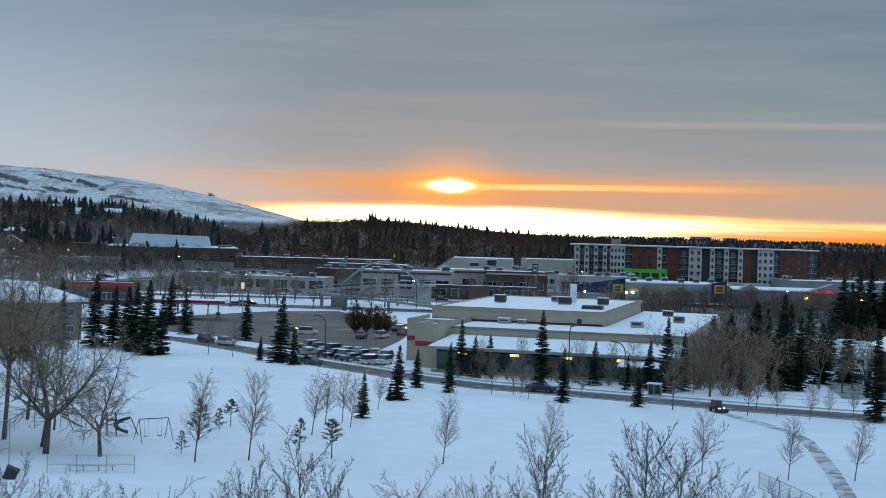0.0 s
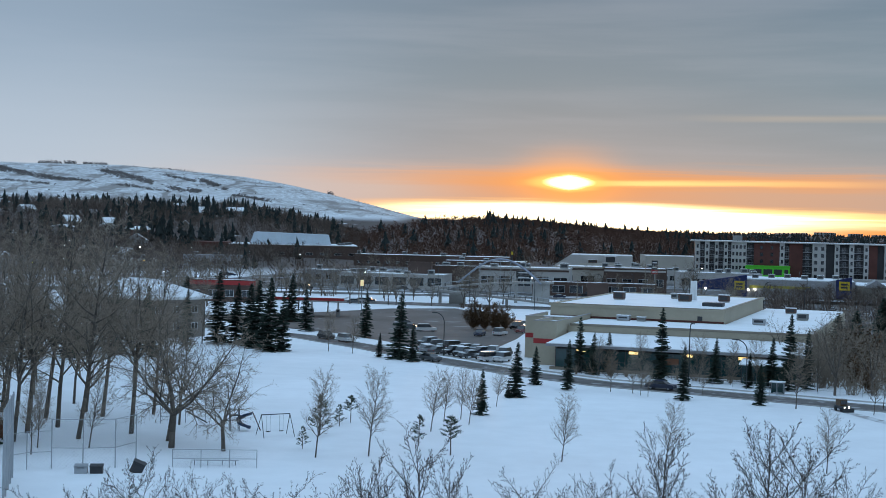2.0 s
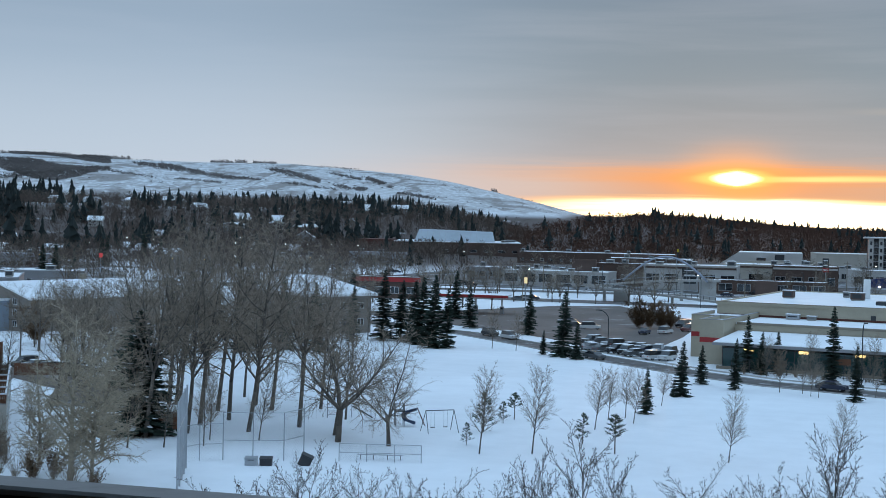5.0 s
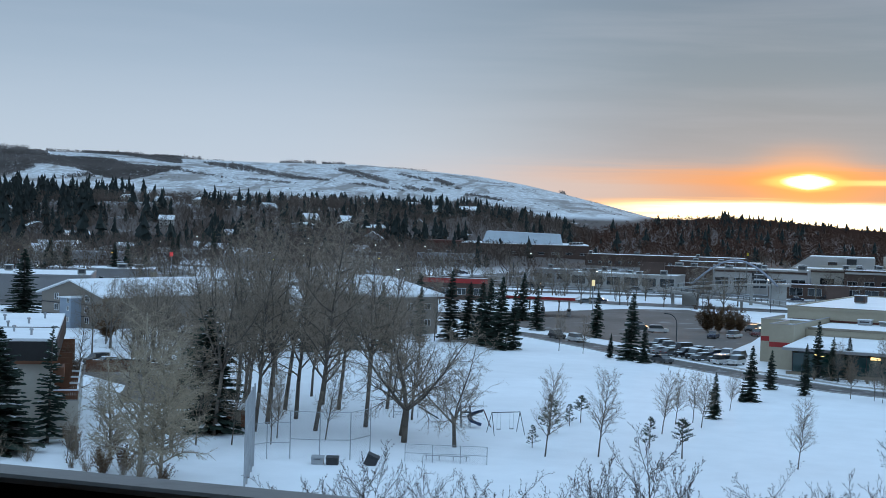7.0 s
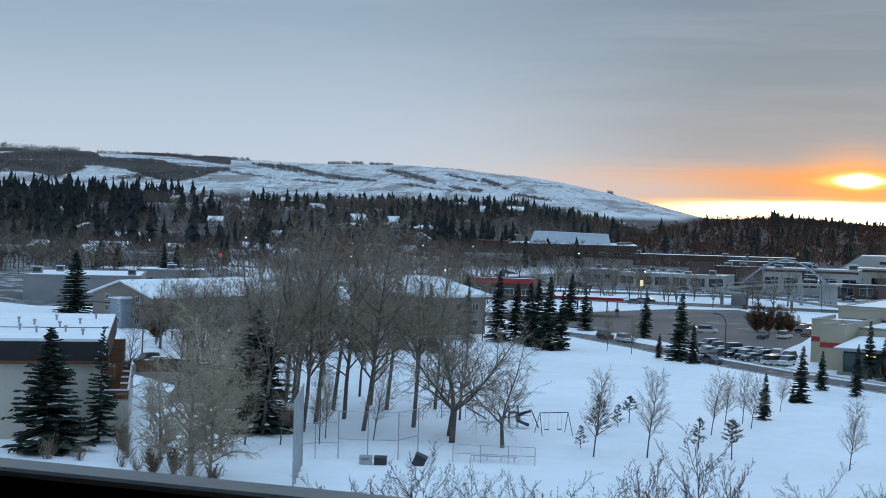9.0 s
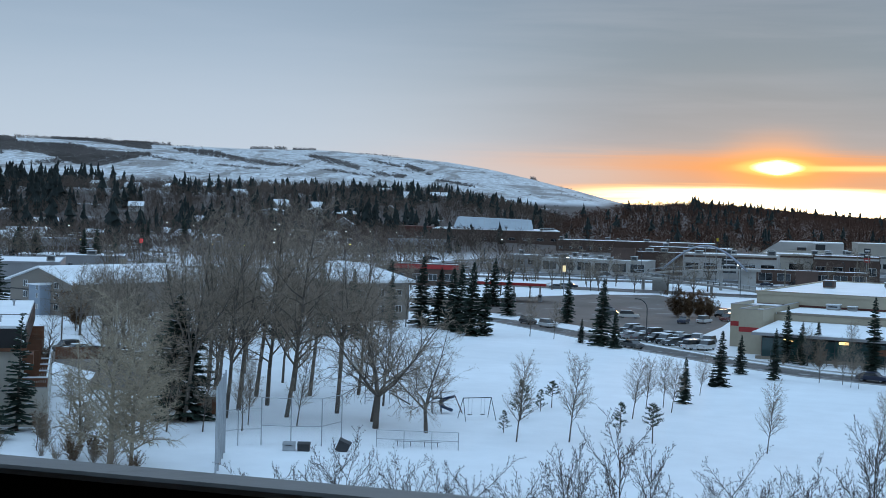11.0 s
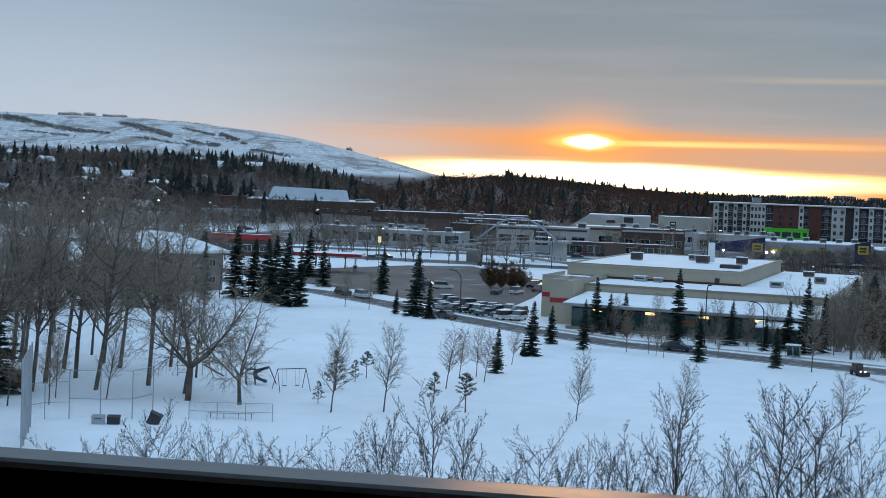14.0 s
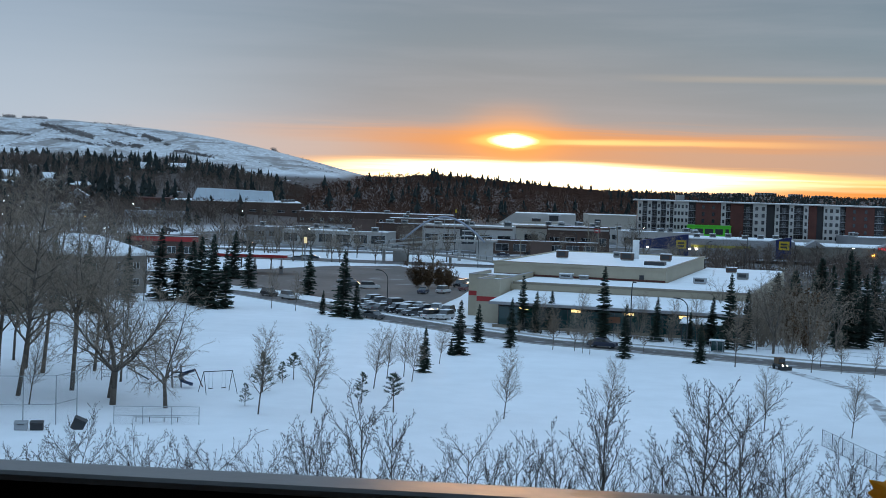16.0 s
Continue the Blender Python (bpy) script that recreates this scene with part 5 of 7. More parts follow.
def white_hall():
    t = thing("white_hall", "pale hall with a sloping snowy roof", "building", pose(0.5, 640, 0, 0, 0, -2))
    m2 = Mesh().prism([(-6, 3), (4, 3), (4, 24), (-6, 24)], -2, [5.5, 12.2, 12.2, 5.5]).box(4, 3, -2, 32, 24, 12.0)
    part("wall", m2, PALEWALL, t)
    part("roof", B(4.2, 3.2, 12.0, 31.8, 23.8, 12.3), SNOW, t)
    roof_unit(t, 22, 2.2, 8.5, 6, 2, 3.2, PALEWALL)
    part("entrance_wall", B(8, 0.0, -2, 24, 2.9, 8.4), CREAM, t)
    roof_unit(t, 14, 1.6, 8.4, 4, 2, 1.6, BROWNBRICK)


white_hall()


def electronics_store():
    t = thing("big_box_store", "long grey store with yellow stripe and blue entrance wedges", "store", pose(68.5, 530, 0, 0, 0, -8))
    part("wall", B(0, 0, -2, 40, 30, 6.6), GREYWALL, t)
    part("roof", B(0.3, 0.3, 6.6, 39.7, 29.7, 6.9), SNOW, t)
    part("stripe", B(2, -0.1, 3.4, 32, -0.003, 4.4), mat("dull_yellow_stripe", (0.42, 0.36, 0.06), 0.7), t)
    for x, s in ((-4.5, -1), (36, 1)):
        w = Mesh()
        if s < 0:
            w.prism([(-17, -4), (1, -4), (1, 2), (-17, 2)], 2.6, [5.4, 8.3, 8.3, 5.4])
        else:
            w.prism([(24, -1.5), (38.5, -1.5), (38.5, 2), (24, 2)], 0.4, [5.2, 8.4, 8.4, 5.2])
        part("entrance_wedge", w, BLUE if s < 0 else GREYWALL, t, "slanted entrance wedge")
        if s > 0:
            part("entrance_wedge", Mesh().prism([(33, -1.9), (38.6, -1.9), (38.6, -1.52), (33, -1.52)], 0.4, [7.3, 8.5, 8.5, 7.3]), BLUE, t, "blue slanted wedge")
        else:
            part("leg_wall", Mesh().prism([(-2.5, -4.1), (1.1, -4.1), (1.1, 2), (-2.5, 2)], -2, 2.58), BLUE, t)
        o = part("sign_tag", B(-1.9, -0.12, -1.6, 1.9, 0.0, 1.6), YELLOW, t, "yellow tag-shaped sign")
        o.matrix_basis = pose(-1.6 if s < 0 else 36.0, -4.15 if s < 0 else -1.95, 4.4 if s < 0 else 5.2)
        for k in range(2):
            part("bar", B(-1.3, -0.16, 0.2 - k * 1.1, 1.1, -0.122, 0.9 - k * 1.1), CHARCOAL, o)
    for x, y in ((-14, -4.6), (1.6, -4.2), (4, -0.4)):
        part("wall_lamp", B(x - 0.35, y - 0.2, 2.6, x + 0.35, y + 0.1, 3.2), LAMP_WHITE, t, "lit white wall lamp")
    for i in range(6):
        roof_unit(t, 4 + i * 6, 8 + (i % 3) * 6, 6.8)


electronics_store()


def grey_market():
    t = thing("market_hall", "long grey market hall with small gables and red lettering", "store", pose(108, 520, 0, 0, 0, -4))
    part("wall", B(0, 0, -2, 62, 34, 5.4), mat("dull_taupe_wall", (0.20, 0.185, 0.16), 0.85, vary=0.1, scale=0.2), t)
    part("roof", B(0.3, 0.3, 5.4, 61.7, 33.7, 5.7), SNOW, t)
    for x, w, h in ((2, 9, 2.4), (27, 20, 3.2), (50, 9, 2.2)):
        g = Mesh()
        g.v = [(x, -0.3, 5.0), (x + w, -0.3, 5.0), (x + w / 2, -0.3, 5.2 + h), (x, 7, 5.0), (x + w, 7, 5.0), (x + w / 2, 7, 5.2 + h)]
        g.f = [(0, 1, 2), (0, 2, 5, 3), (1, 4, 5, 2), (3, 5, 4)]
        part("gable", g, GREYWALL, t, "small pale gable")
    for i in range(9):
        part("red_sign_bar", B(29 + i * 1.05, -0.5, 4.9, 29.75 + i * 1.05, -0.36, 5.8), LAMP_RED, t, "glowing red sign bar")
    for x in (27.0, 47, 55):
        part("wall_lamp", B(x, -0.5, 2.6, x + 0.8, -0.1, 3.2), LAMP_ORANGE, t, "lit amber wall lamp")


grey_market()


# ------------------------------------------------------------------ footbridge with arches
def footbridge():
    t = thing("footbridge", "grey concrete footbridge with twin steel arches and ramp", "bridge", pose(-34, 440, 0))
    span = [(-2, -2, 5.0), (3, 1, 5.6), (12, 4, 6.3), (20, 5.5, 6.7), (27.5, 6, 6.8), (32, 6, 6.8)]

    def deck(pts, w):
        m = Mesh()
        for (x0, y0, z0), (x1, y1, z1) in zip(pts, pts[1:]):
            m.prism([(x0, y0 - w), (x1, y1 - w), (x1, y1 + w), (x0, y0 + w)], 0, 1)
            b = len(m.v) - 8
            for i, z in enumerate((z0 - 0.6, z1 - 0.6, z1 - 0.6, z0 - 0.6, z0, z1, z1, z0)):
                m.v[b + i] = (*m.v[b + i][:2], z)
        return m

    d = part("deck", deck(span, 2.0), CONCRETE, t)
    ramp = [(-2, -2, 5.0), (-6, -6, 4.8), (-5, -10, 4.5), (0, -13, 4.2), (10, -16, 3.4), (22, -18, 2.4), (36, -20, 1.2), (46, -21, 0.3)]
    r = part("ramp", deck(ramp, 1.4), CONCRETE, t)
    post = Mesh().tube((0, 0, 0), (0, 0, 1.1), 0.05, 0.05, 5).data("rail_post", DARKSTEEL)
    for pts, own, ws in ((span, d, (-1.9, 1.9)), (ramp, r, (-1.3, 1.3))):
        for w in ws:
            part("handrail", Mesh().path([(x, y + w, z + 1.1) for x, y, z in pts], 0.05), STEEL, own)
            for a, b in zip(pts, pts[1:]):
                n = max(1, int(math.dist(a, b) / 1.6))
                for i in range(n):
                    p = [u + (v - u) * i / n for u, v in zip(a, b)]
                    share("rail_post", post, own, pose(p[0], p[1] + w, p[2]))
    for w in (-3.4, 3.4):
        pts = []
        for i in range(17):
            s = i / 16
            pts.append((2.0 + s * 26, 2.5 + w + s * 3.2 - w * 0.45 * math.sin(math.pi * s), 6.2 + 7.6 * math.sin(math.pi * s)))
        a = part("arch", Mesh().path(pts, 0.27, 8), BRIDGESTEEL, t, "curved grey-blue steel arch", smooth=True)
        for i in range(2, 15, 2):
            x, y, z = pts[i]
            part("hanger", Mesh().tube((x, y, z), (x, 4 + (w > 0) * 1.6, 6.4), 0.06, 0.06, 4), STEEL, a)
    for x, y, wdt, h in ((2.5, -10, 5.0, 4.0), (-3, -8, 0.9, 4.2), (28, 5.5, 5.4, 6.2), (18, -17, 0.8, 2.2), (20, 5, 1.0, 6.0)):
        part("pier", B(x - wdt / 2, y - 0.8, -0.5, x + wdt / 2, y + 0.8, h), CONCRETE, t)


footbridge()


# ------------------------------------------------------------------ red-roofed station
def filling_station():
    t = thing("filling_station", "red canopy filling station in the snow", "filling station", pose(-72, 350, 0, 0, 0, 1))
    c = part("canopy", B(0, 0, 4.55, 17.5, 9, 5.0), SNOW, t, "flat snowy canopy")
    part("fascia", Mesh().box(-0.15, -0.15, 4.3, 17.65, -0.003, 5.0).box(-0.15, -0.003, 4.45, -0.003, 9, 4.9), RED, t, "red canopy fascia")
    for x in (2, 8.7, 15.5):
        part("column", B(x - 0.2, 4.2, 0, x + 0.2, 4.6, 4.4), WHITE, t)
        p = part("fuel_pump", B(x - 0.5, 3.9, 0, x + 0.5, 4.9, 1.9), GREYWALL, t, "grey fuel pump")
        part("display", B(x - 0.3, 3.86, 1.2, x + 0.3, 3.898, 1.7), CHARCOAL, p)
    # white wall in shade: the shade is put in by the brown brick colour
    k = block("kiosk_shop", "low red and white shop, wall coloured brown for shade, snowy roof", -110, 406, 4, 20, 10, 6.0, BROWNBRICK, 1, 4, win=(2.6, 2.0), band=RED)
    part("red_roof", B(-0.4, -0.5, 5.0, 20.4, -0.18, 6.3), RED, k, "red roof fascia")


filling_station()


# ------------------------------------------------------------------ houses at the left of the park
def gable_house(name, label, x, y, turn, w, d, eave, ridge, wall, along=True, storeys=2, cols=4, z0=None, over=0.7, lit=None):
    """w along local x; the ridge runs along x if along, else along y."""
    t = thing(name, label, "house", pose(x, y, land(x, y) if z0 is None else z0, 0, 0, turn))
    m = Mesh()
    if along:
        m.v = [(0, 0, -2), (w, 0, -2), (w, d, -2), (0, d, -2), (0, 0, eave), (w, 0, eave), (w, d, eave), (0, d, eave), (0, d / 2, ridge), (w, d / 2, ridge)]
        m.f = [(0, 1, 5, 4), (2, 3, 7, 6), (1, 2, 6, 9, 5), (3, 0, 4, 8, 7)]
    else:
        m.v = [(0, 0, -2), (w, 0, -2), (w, d, -2), (0, d, -2), (0, 0, eave), (w, 0, eave), (w, d, eave), (0, d, eave), (w / 2, 0, ridge), (w / 2, d, ridge)]
        m.f = [(0, 1, 5, 8, 4), (1, 2, 6, 5), (2, 3, 7, 9, 6), (3, 0, 4, 7)]
    part("wall", m, wall, t)
    r = Mesh()
    k = 0.32
    sl = (ridge - eave) / ((d if along else w) / 2)
    o = over
    if along:
        for s, y0 in ((1, -o), (-1, d + o)):
            e = eave - sl * o
            a = [(-o, y0, e), (w + o, y0, e), (w + o, d / 2, ridge), (-o, d / 2, ridge)]
            b = len(r.v)
            r.v += a + [(p[0], p[1], p[2] + k) for p in a]
            r.f += [tuple(b + i for i in q) for q in ((3, 2, 1, 0), (4, 5, 6, 7), (0, 1, 5, 4), (1, 2, 6, 5), (2, 3, 7, 6), (3, 0, 4, 7))]
    else:
        for x0 in (-o, w + o):
            e = eave - sl * o
            a = [(x0, -o, e), (x0, d + o, e), (w / 2, d + o, ridge), (w / 2, -o, ridge)]
            b = len(r.v)
            r.v += a + [(p[0], p[1], p[2] + k) for p in a]
            r.f += [tuple(b + i for i in q) for q in ((3, 2, 1, 0), (4, 5, 6, 7), (0, 1, 5, 4), (1, 2, 6, 5), (2, 3, 7, 6), (3, 0, 4, 7))]
    part("roof", r, SNOW, t, "snow-covered pitched roof")
    f = Mesh().box(-o, -o - 0.12, eave - sl * o - 0.12, w + o, -o - 0.003, eave - sl * o + 0.16) if along else Mesh()
    if along:
        part("fascia", f, WHITE, t)
    for s in range(storeys):
        for c in range(cols):
            window_at(t, w * (c + 0.5) / cols, eave * (s + 0.4) / storeys, 1.4, 1.3, y=0.0, lit=lit if (s + c) % 3 == 0 else None)
    return t


def taupe_block():
    t = gable_house("apartment_house", "taupe apartment house with snowy gable roof", -152.0, 260.5, -24, 20, 34, 6.6, 9.4, TAUPE, along=False, storeys=3, cols=2, z0=0, over=0.9)
    part("stair_tower", B(9.6, -2.6, -1, 13.2, -0.003, 6.0), mat("pale_blue_siding", (0.26, 0.31, 0.37), 0.8, vary=0.08), t, "pale blue stair tower")
    part("tower_roof", Mesh().prism([(9.2, -3.0), (13.6, -3.0), (13.6, 0.4), (9.2, 0.4)], 6.0, [6.2, 6.5, 6.5, 6.2]), SNOW, t)
    for z in (1.2, 3.4, 5.0):
        window_at(t, 12.3, z, 0.7, 1.0, y=-2.6)
    for z in (2.2, 4.6):
        part("trim_board", B(0, -0.08, z, 20, -0.003, z + 0.2), CHARCOAL, t)
    part("chimney", B(5.5, 24, 7.6, 6.5, 25, 10.6), BEIGE_DARK, t)


taupe_block()


def hipped_house():
    """A long two-storey house under a hipped roof; one corner points to the park."""
    t = thing("apartment_house", "brown apartment house with a snowy hipped roof behind trees", "house", pose(-81.9, 272.5, 0, 0, 0, 50))
    w, d, e, r, o = 14.0, 24.0, 8.0, 11.6, 1.0
    part("wall", B(0, 0, -1, w, d, e), TAUPE, t)
    m = Mesh()
    lo = [(-o, -o, e), (w + o, -o, e), (w + o, d + o, e), (-o, d + o, e)]
    m.v = lo + [(x, y, z + 0.3) for x, y, z in lo] + [(w / 2, w / 2, r), (w / 2, d - w / 2, r)]
    m.f = [(3, 2, 1, 0), (0, 1, 5, 4), (1, 2, 6, 5), (2, 3, 7, 6), (3, 0, 4, 7), (4, 5, 8), (5, 6, 9, 8), (6, 7, 9), (7, 4, 8, 9)]
    part("roof", m, SNOW, t, "snow-covered hipped roof")
    part("fascia", Mesh().box(-o, -o - 0.1, e - 0.25, w + o, -o - 0.003, e + 0.1).box(-o - 0.1, -o, e - 0.25, -o - 0.003, d + o, e + 0.1), WHITE, t)
    for z in (1.6, 5.0):
        for i in range(3):
            window_at(t, 2.6 + i * 4.4, z, 1.5, 1.4)
        for i in range(5):
            window_at(t, 0, z, 1.5, 1.4, turn=-90).location.y = 3 + i * 4.5


hipped_house()
block("warehouse", "grey warehouse with snowy flat roof", -206, 318, 26, 30, 34, 6.2, GREYWALL, units=3)
block("warehouse", "grey warehouse with snowy flat roof", -232, 400, 24, 34, 24, 4.6, GREYWALL, 1, 7, units=3, seed=2)


def balcony_block():
    """White low-rise with a black mansard, brown balconies and snowy flat roof; its gable end faces the camera."""
    t = thing("balcony_apartments", "white low-rise with black mansard, brown balconies and snowy roof", "apartments", pose(-72.2, 131.4, 0, 0, 0, 0))
    t.rotation_euler.z = radians(28)
    L, W = 36.0, 16.0
    part("lower_wall", B(-W, 0, -1, 0, L, 4.0), CREAM, t)
    part("upper_wall", B(-W, 0.02, 4.0, -2.6, L, 8.1), CREAM, t)
    part("mansard", Mesh().prism([(-W - 0.4, -0.5), (-2.2, -0.5), (-2.2, L), (-W - 0.4, L)], 8.1, 10.2), SHINGLE, t, "black shingled mansard fascia")
    part("roof", B(-W - 0.2, -0.35, 10.2, -2.35, L - 0.2, 10.5), SNOW, t, "flat roof under deep snow")
    part("wood_band", B(-W - 0.45, -0.56, 7.85, -2.15, -0.503, 8.2), WOODRAIL, t)
    part("roof_seam", B(-W, 13.0, 10.505, -2.4, 13.4, 10.58), RTU, t)
    v = Mesh().tube((0, 0, 0), (0, 0, 0.5), 0.12, 0.12, 8).tube((0, 0, 0.5), (0, 0, 0.7), 0.24, 0.18, 8).data("roof_vent", STEEL)
    for i, (x, y) in enumerate(((-5, 4), (-7, 8), (-8, 14), (-10, 7), (-11, 17), (-12, 10), (-13, 20), (-6, 19), (-14, 5), (-15, 15), (-9, 24), (-4.5, 27))):
        share("roof_vent", v, t, pose(x, y, 10.5))
    # stepped terraces along the side that faces the park
    floor = B(0, 0, 0, 2.55, 4.6, 0.16).data("terrace", CONCRETE)
    top = Mesh().box(-0.05, -0.04, 1.05, 2.6, 0.14, 1.2).box(2.42, 0.14, 1.05, 2.6, 4.5, 1.2).data("top_rail", SNOW)
    slat = B(0, 0, 0.1, 0.13, 0.05, 1.05).data("slat", WOODRAIL)
    back = B(0, 0.05, 0.1, 2.5, 0.08, 0.55).data("kick_board", WOODRAIL)
    side = B(0, 0, 0.1, 0.06, 4.3, 1.05).data("side_panel", WOODRAIL)
    for i in range(6):
        o = share("terrace", floor, t, pose(-2.58, 0.0 + i * 5.8, 4.0))
        share("top_rail", top, o)
        share("kick_board", back, o)
        for k in range(14):
            share("slat", slat, o, pose(0.03 + k * 0.18, 0.0, 0))
        share("side_panel", side, o, pose(2.46, 0.12, 0))
        for z, x in ((1.2, 0.0), (4.4, -2.6)):
            window_at(t, x, z, 1.8, 2.0, y=0, turn=90).location.y = 2.8 + i * 5.8
        part("partition", B(-2.58, 4.7 + i * 5.8, 4.0, -1.0, 4.82 + i * 5.8, 7.4), WOODRAIL, t)
    part("upper_balcony", B(-2.58, -0.02, 6.3, -1.5, 3.0, 7.5), WOODRAIL, t)
    window_at(t, -8.5, 4.9, 1.4, 1.3, y=0.02)


balcony_block()


def far_houses():
    rng = random.Random(17)
    walls = [CREAM, GREYWALL, TAUPE, PALEWALL, BRICK]
    spots = []
    n = 0
    while n < 44:
        az, d = rng.uniform(12.5, 35), rng.uniform(640, 1420)
        x, y = -math.sin(radians(az)) * d, math.cos(radians(az)) * d
        if -245 < x < -100 and 760 < y < 980 or any(math.hypot(x - a, y - b) < 26 for a, b in spots):
            continue
        spots.append((x, y))
        gable_house("house", "small house with snow-covered roof among trees", x, y, rng.uniform(-30, 60), rng.uniform(9, 15), rng.uniform(8, 10), rng.uniform(3.0, 5.6), rng.uniform(6.2, 8.0),
                    rng.choice(walls), along=rng.random() < 0.7, storeys=1 if rng.random() < 0.5 else 2, cols=3)["group"] = "hillside houses"
        n += 1
    for x, y, w in ((-330, 700, 26), (-352, 610, 30), (-310, 640, 22), (-250, 690, 34), (-290, 520, 20), (-240, 560, 24), (-395, 560, 24), (-190, 700, 30), (-205, 620, 22)):
        block("shop_row", "low pale commercial building with snowy roof", x, y, 24, w, 14, rng.uniform(4, 6), rng.choice([PALEWALL, GREYWALL, CREAM]), 1, int(w / 3), win=(2.2, 1.8), units=2, seed=int(w))


far_houses()
# ------------------------------------------------------------------ playground and ball field
def chain_fence(name, label, pts, h, rail_at=(1.0,), post_r=0.045, wires=0.0, metal=None):
    """Posts, rails and a wire mesh between points on the ground."""
    t = thing(name, label, "fence")
    metal = metal or STEEL
    for x, y in pts:
        part("post", Mesh().tube((x, y, -0.2), (x, y, h), post_r, post_r, 6), metal, t)
    for k in rail_at:
        for (x0, y0), (x1, y1) in zip(pts, pts[1:]):
            part("rail", Mesh().tube((x0, y0, h * k), (x1, y1, h * k), post_r * 0.7, post_r * 0.7, 5), metal, t)
    if wires:
        m = Mesh()
        for (x0, y0), (x1, y1) in zip(pts, pts[1:]):
            L = math.hypot(x1 - x0, y1 - y0)
            n = max(2, int(L / wires))
            for i in range(-int(h / wires), n):
                for s in (0, 1):
                    a, b = max(0, i), min(n, i + int(h / wires))
                    za, zb = (a - i) * wires, (b - i) * wires
                    if s:
                        za, zb = h - za, h - zb
                    p = (x0 + (x1 - x0) * a / n, y0 + (y1 - y0) * a / n, za)
                    q = (x0 + (x1 - x0) * b / n, y0 + (y1 - y0) * b / n, zb)
                    m.tube(p, q, 0.005, 0.005, 3)
        tagged(part("wire_mesh", m, metal, t, "thin galvanised wire mesh"), kind="stuff")
    return t


chain_fence("backstop_fence", "tall galvanised chain-link backstop in the snow", [(-47.9, 129.3), (-45.0, 129.8), (-42.2, 130.9), (-41.3, 134.6)], 4.7, (1.0, 0.42), 0.06, wires=0.35)
chain_fence("backstop_fence", "tall galvanised chain-link backstop in the snow", [(-50.6, 126.5), (-49.9, 128.2), (-47.9, 129.3)], 3.6, (1.0, 0.45), 0.05, wires=0.35)
chain_fence("bench_fence", "low chain-link fence in front of a bench", [(-37.0, 132.4), (-34.3, 132.8), (-31.6, 133.3), (-29.0, 133.7)], 1.75, (1.0, 0.5), 0.045, wires=0.2)
chain_fence("park_fence", "dark chain-link fence along the park edge", [(31.2, 135.0), (31.6, 132.6), (32.0, 130.2), (32.4, 127.8), (32.8, 125.4), (33.2, 123.0), (33.7, 120.0), (34.2, 117.0)], 1.6, (1.0, 0.05), 0.028, wires=0.18, metal=DARKSTEEL)
chain_fence("road_fence", "thin wire fence along the sidewalk", [(12 + i * 3.0, 225.8 - i * 1.33) for i in range(22)], 1.1, (1.0, 0.5), 0.03)
chain_fence("store_fence", "dark green fence in front of the store", [(1 + i * 2.9, 233.5 - i * 0.78) for i in range(13)], 2.2, (1.0, 0.1), 0.05, wires=0.3, metal=DARKSTEEL)


def tall_screen():
    t = thing("ball_screen", "tall galvanised screen of mesh and steel posts", "screen")
    a, b = Vector((-45.9, 112.8, 0)), Vector((-49.6, 124.0, 0))
    for i in range(5):
        p = a.lerp(b, i / 4)
        part("post", Mesh().tube((p.x, p.y, -0.2), (p.x, p.y, 7.9), 0.09, 0.08, 8), STEEL, t)
    for z in (0.3, 2.8, 5.3, 7.8):
        part("rail", Mesh().tube((a.x, a.y, z), (b.x, b.y, z), 0.04, 0.04, 6), STEEL, t)
    m = Mesh()
    for i in range(70):
        p = a.lerp(b, i / 69)
        m.tube((p.x, p.y, 0.2), (p.x, p.y, 7.8), 0.012, 0.012, 3)
    for k in range(30):
        m.tube((a.x, a.y, 0.2 + k * 0.25), (b.x, b.y, 0.2 + k * 0.25), 0.008, 0.008, 3)
    tagged(part("wire_mesh", m, STEEL, t, "galvanised wire mesh"), kind="stuff")


tall_screen()


def swing_set():
    t = thing("swing_set", "steel playground swing set standing in snow", "swing", pose(-31.4, 154.2, 0, 0, 0, 33))
    part("beam", Mesh().tube((-1.7, 0, 2.45), (1.7, 0, 2.45), 0.05, 0.05, 8), DARKSTEEL, t)
    for x in (-1.7, 1.7):
        for y in (-1.3, 1.3):
            part("leg", Mesh().tube((x, 0, 2.45), (x * 1.08, y, -0.1), 0.038, 0.038, 6), DARKSTEEL, t)
    for x in (-0.85, 0.7):
        s = part("swing_seat", B(x - 0.24, -0.1, 0.52, x + 0.24, 0.1, 0.58), TYRE, t, "black rubber swing seat")
        for k in (-0.22, 0.22):
            part("chain", Mesh().tube((x + k, 0, 0.58), (x + k, 0, 2.4), 0.016, 0.016, 4), STEEL, s)


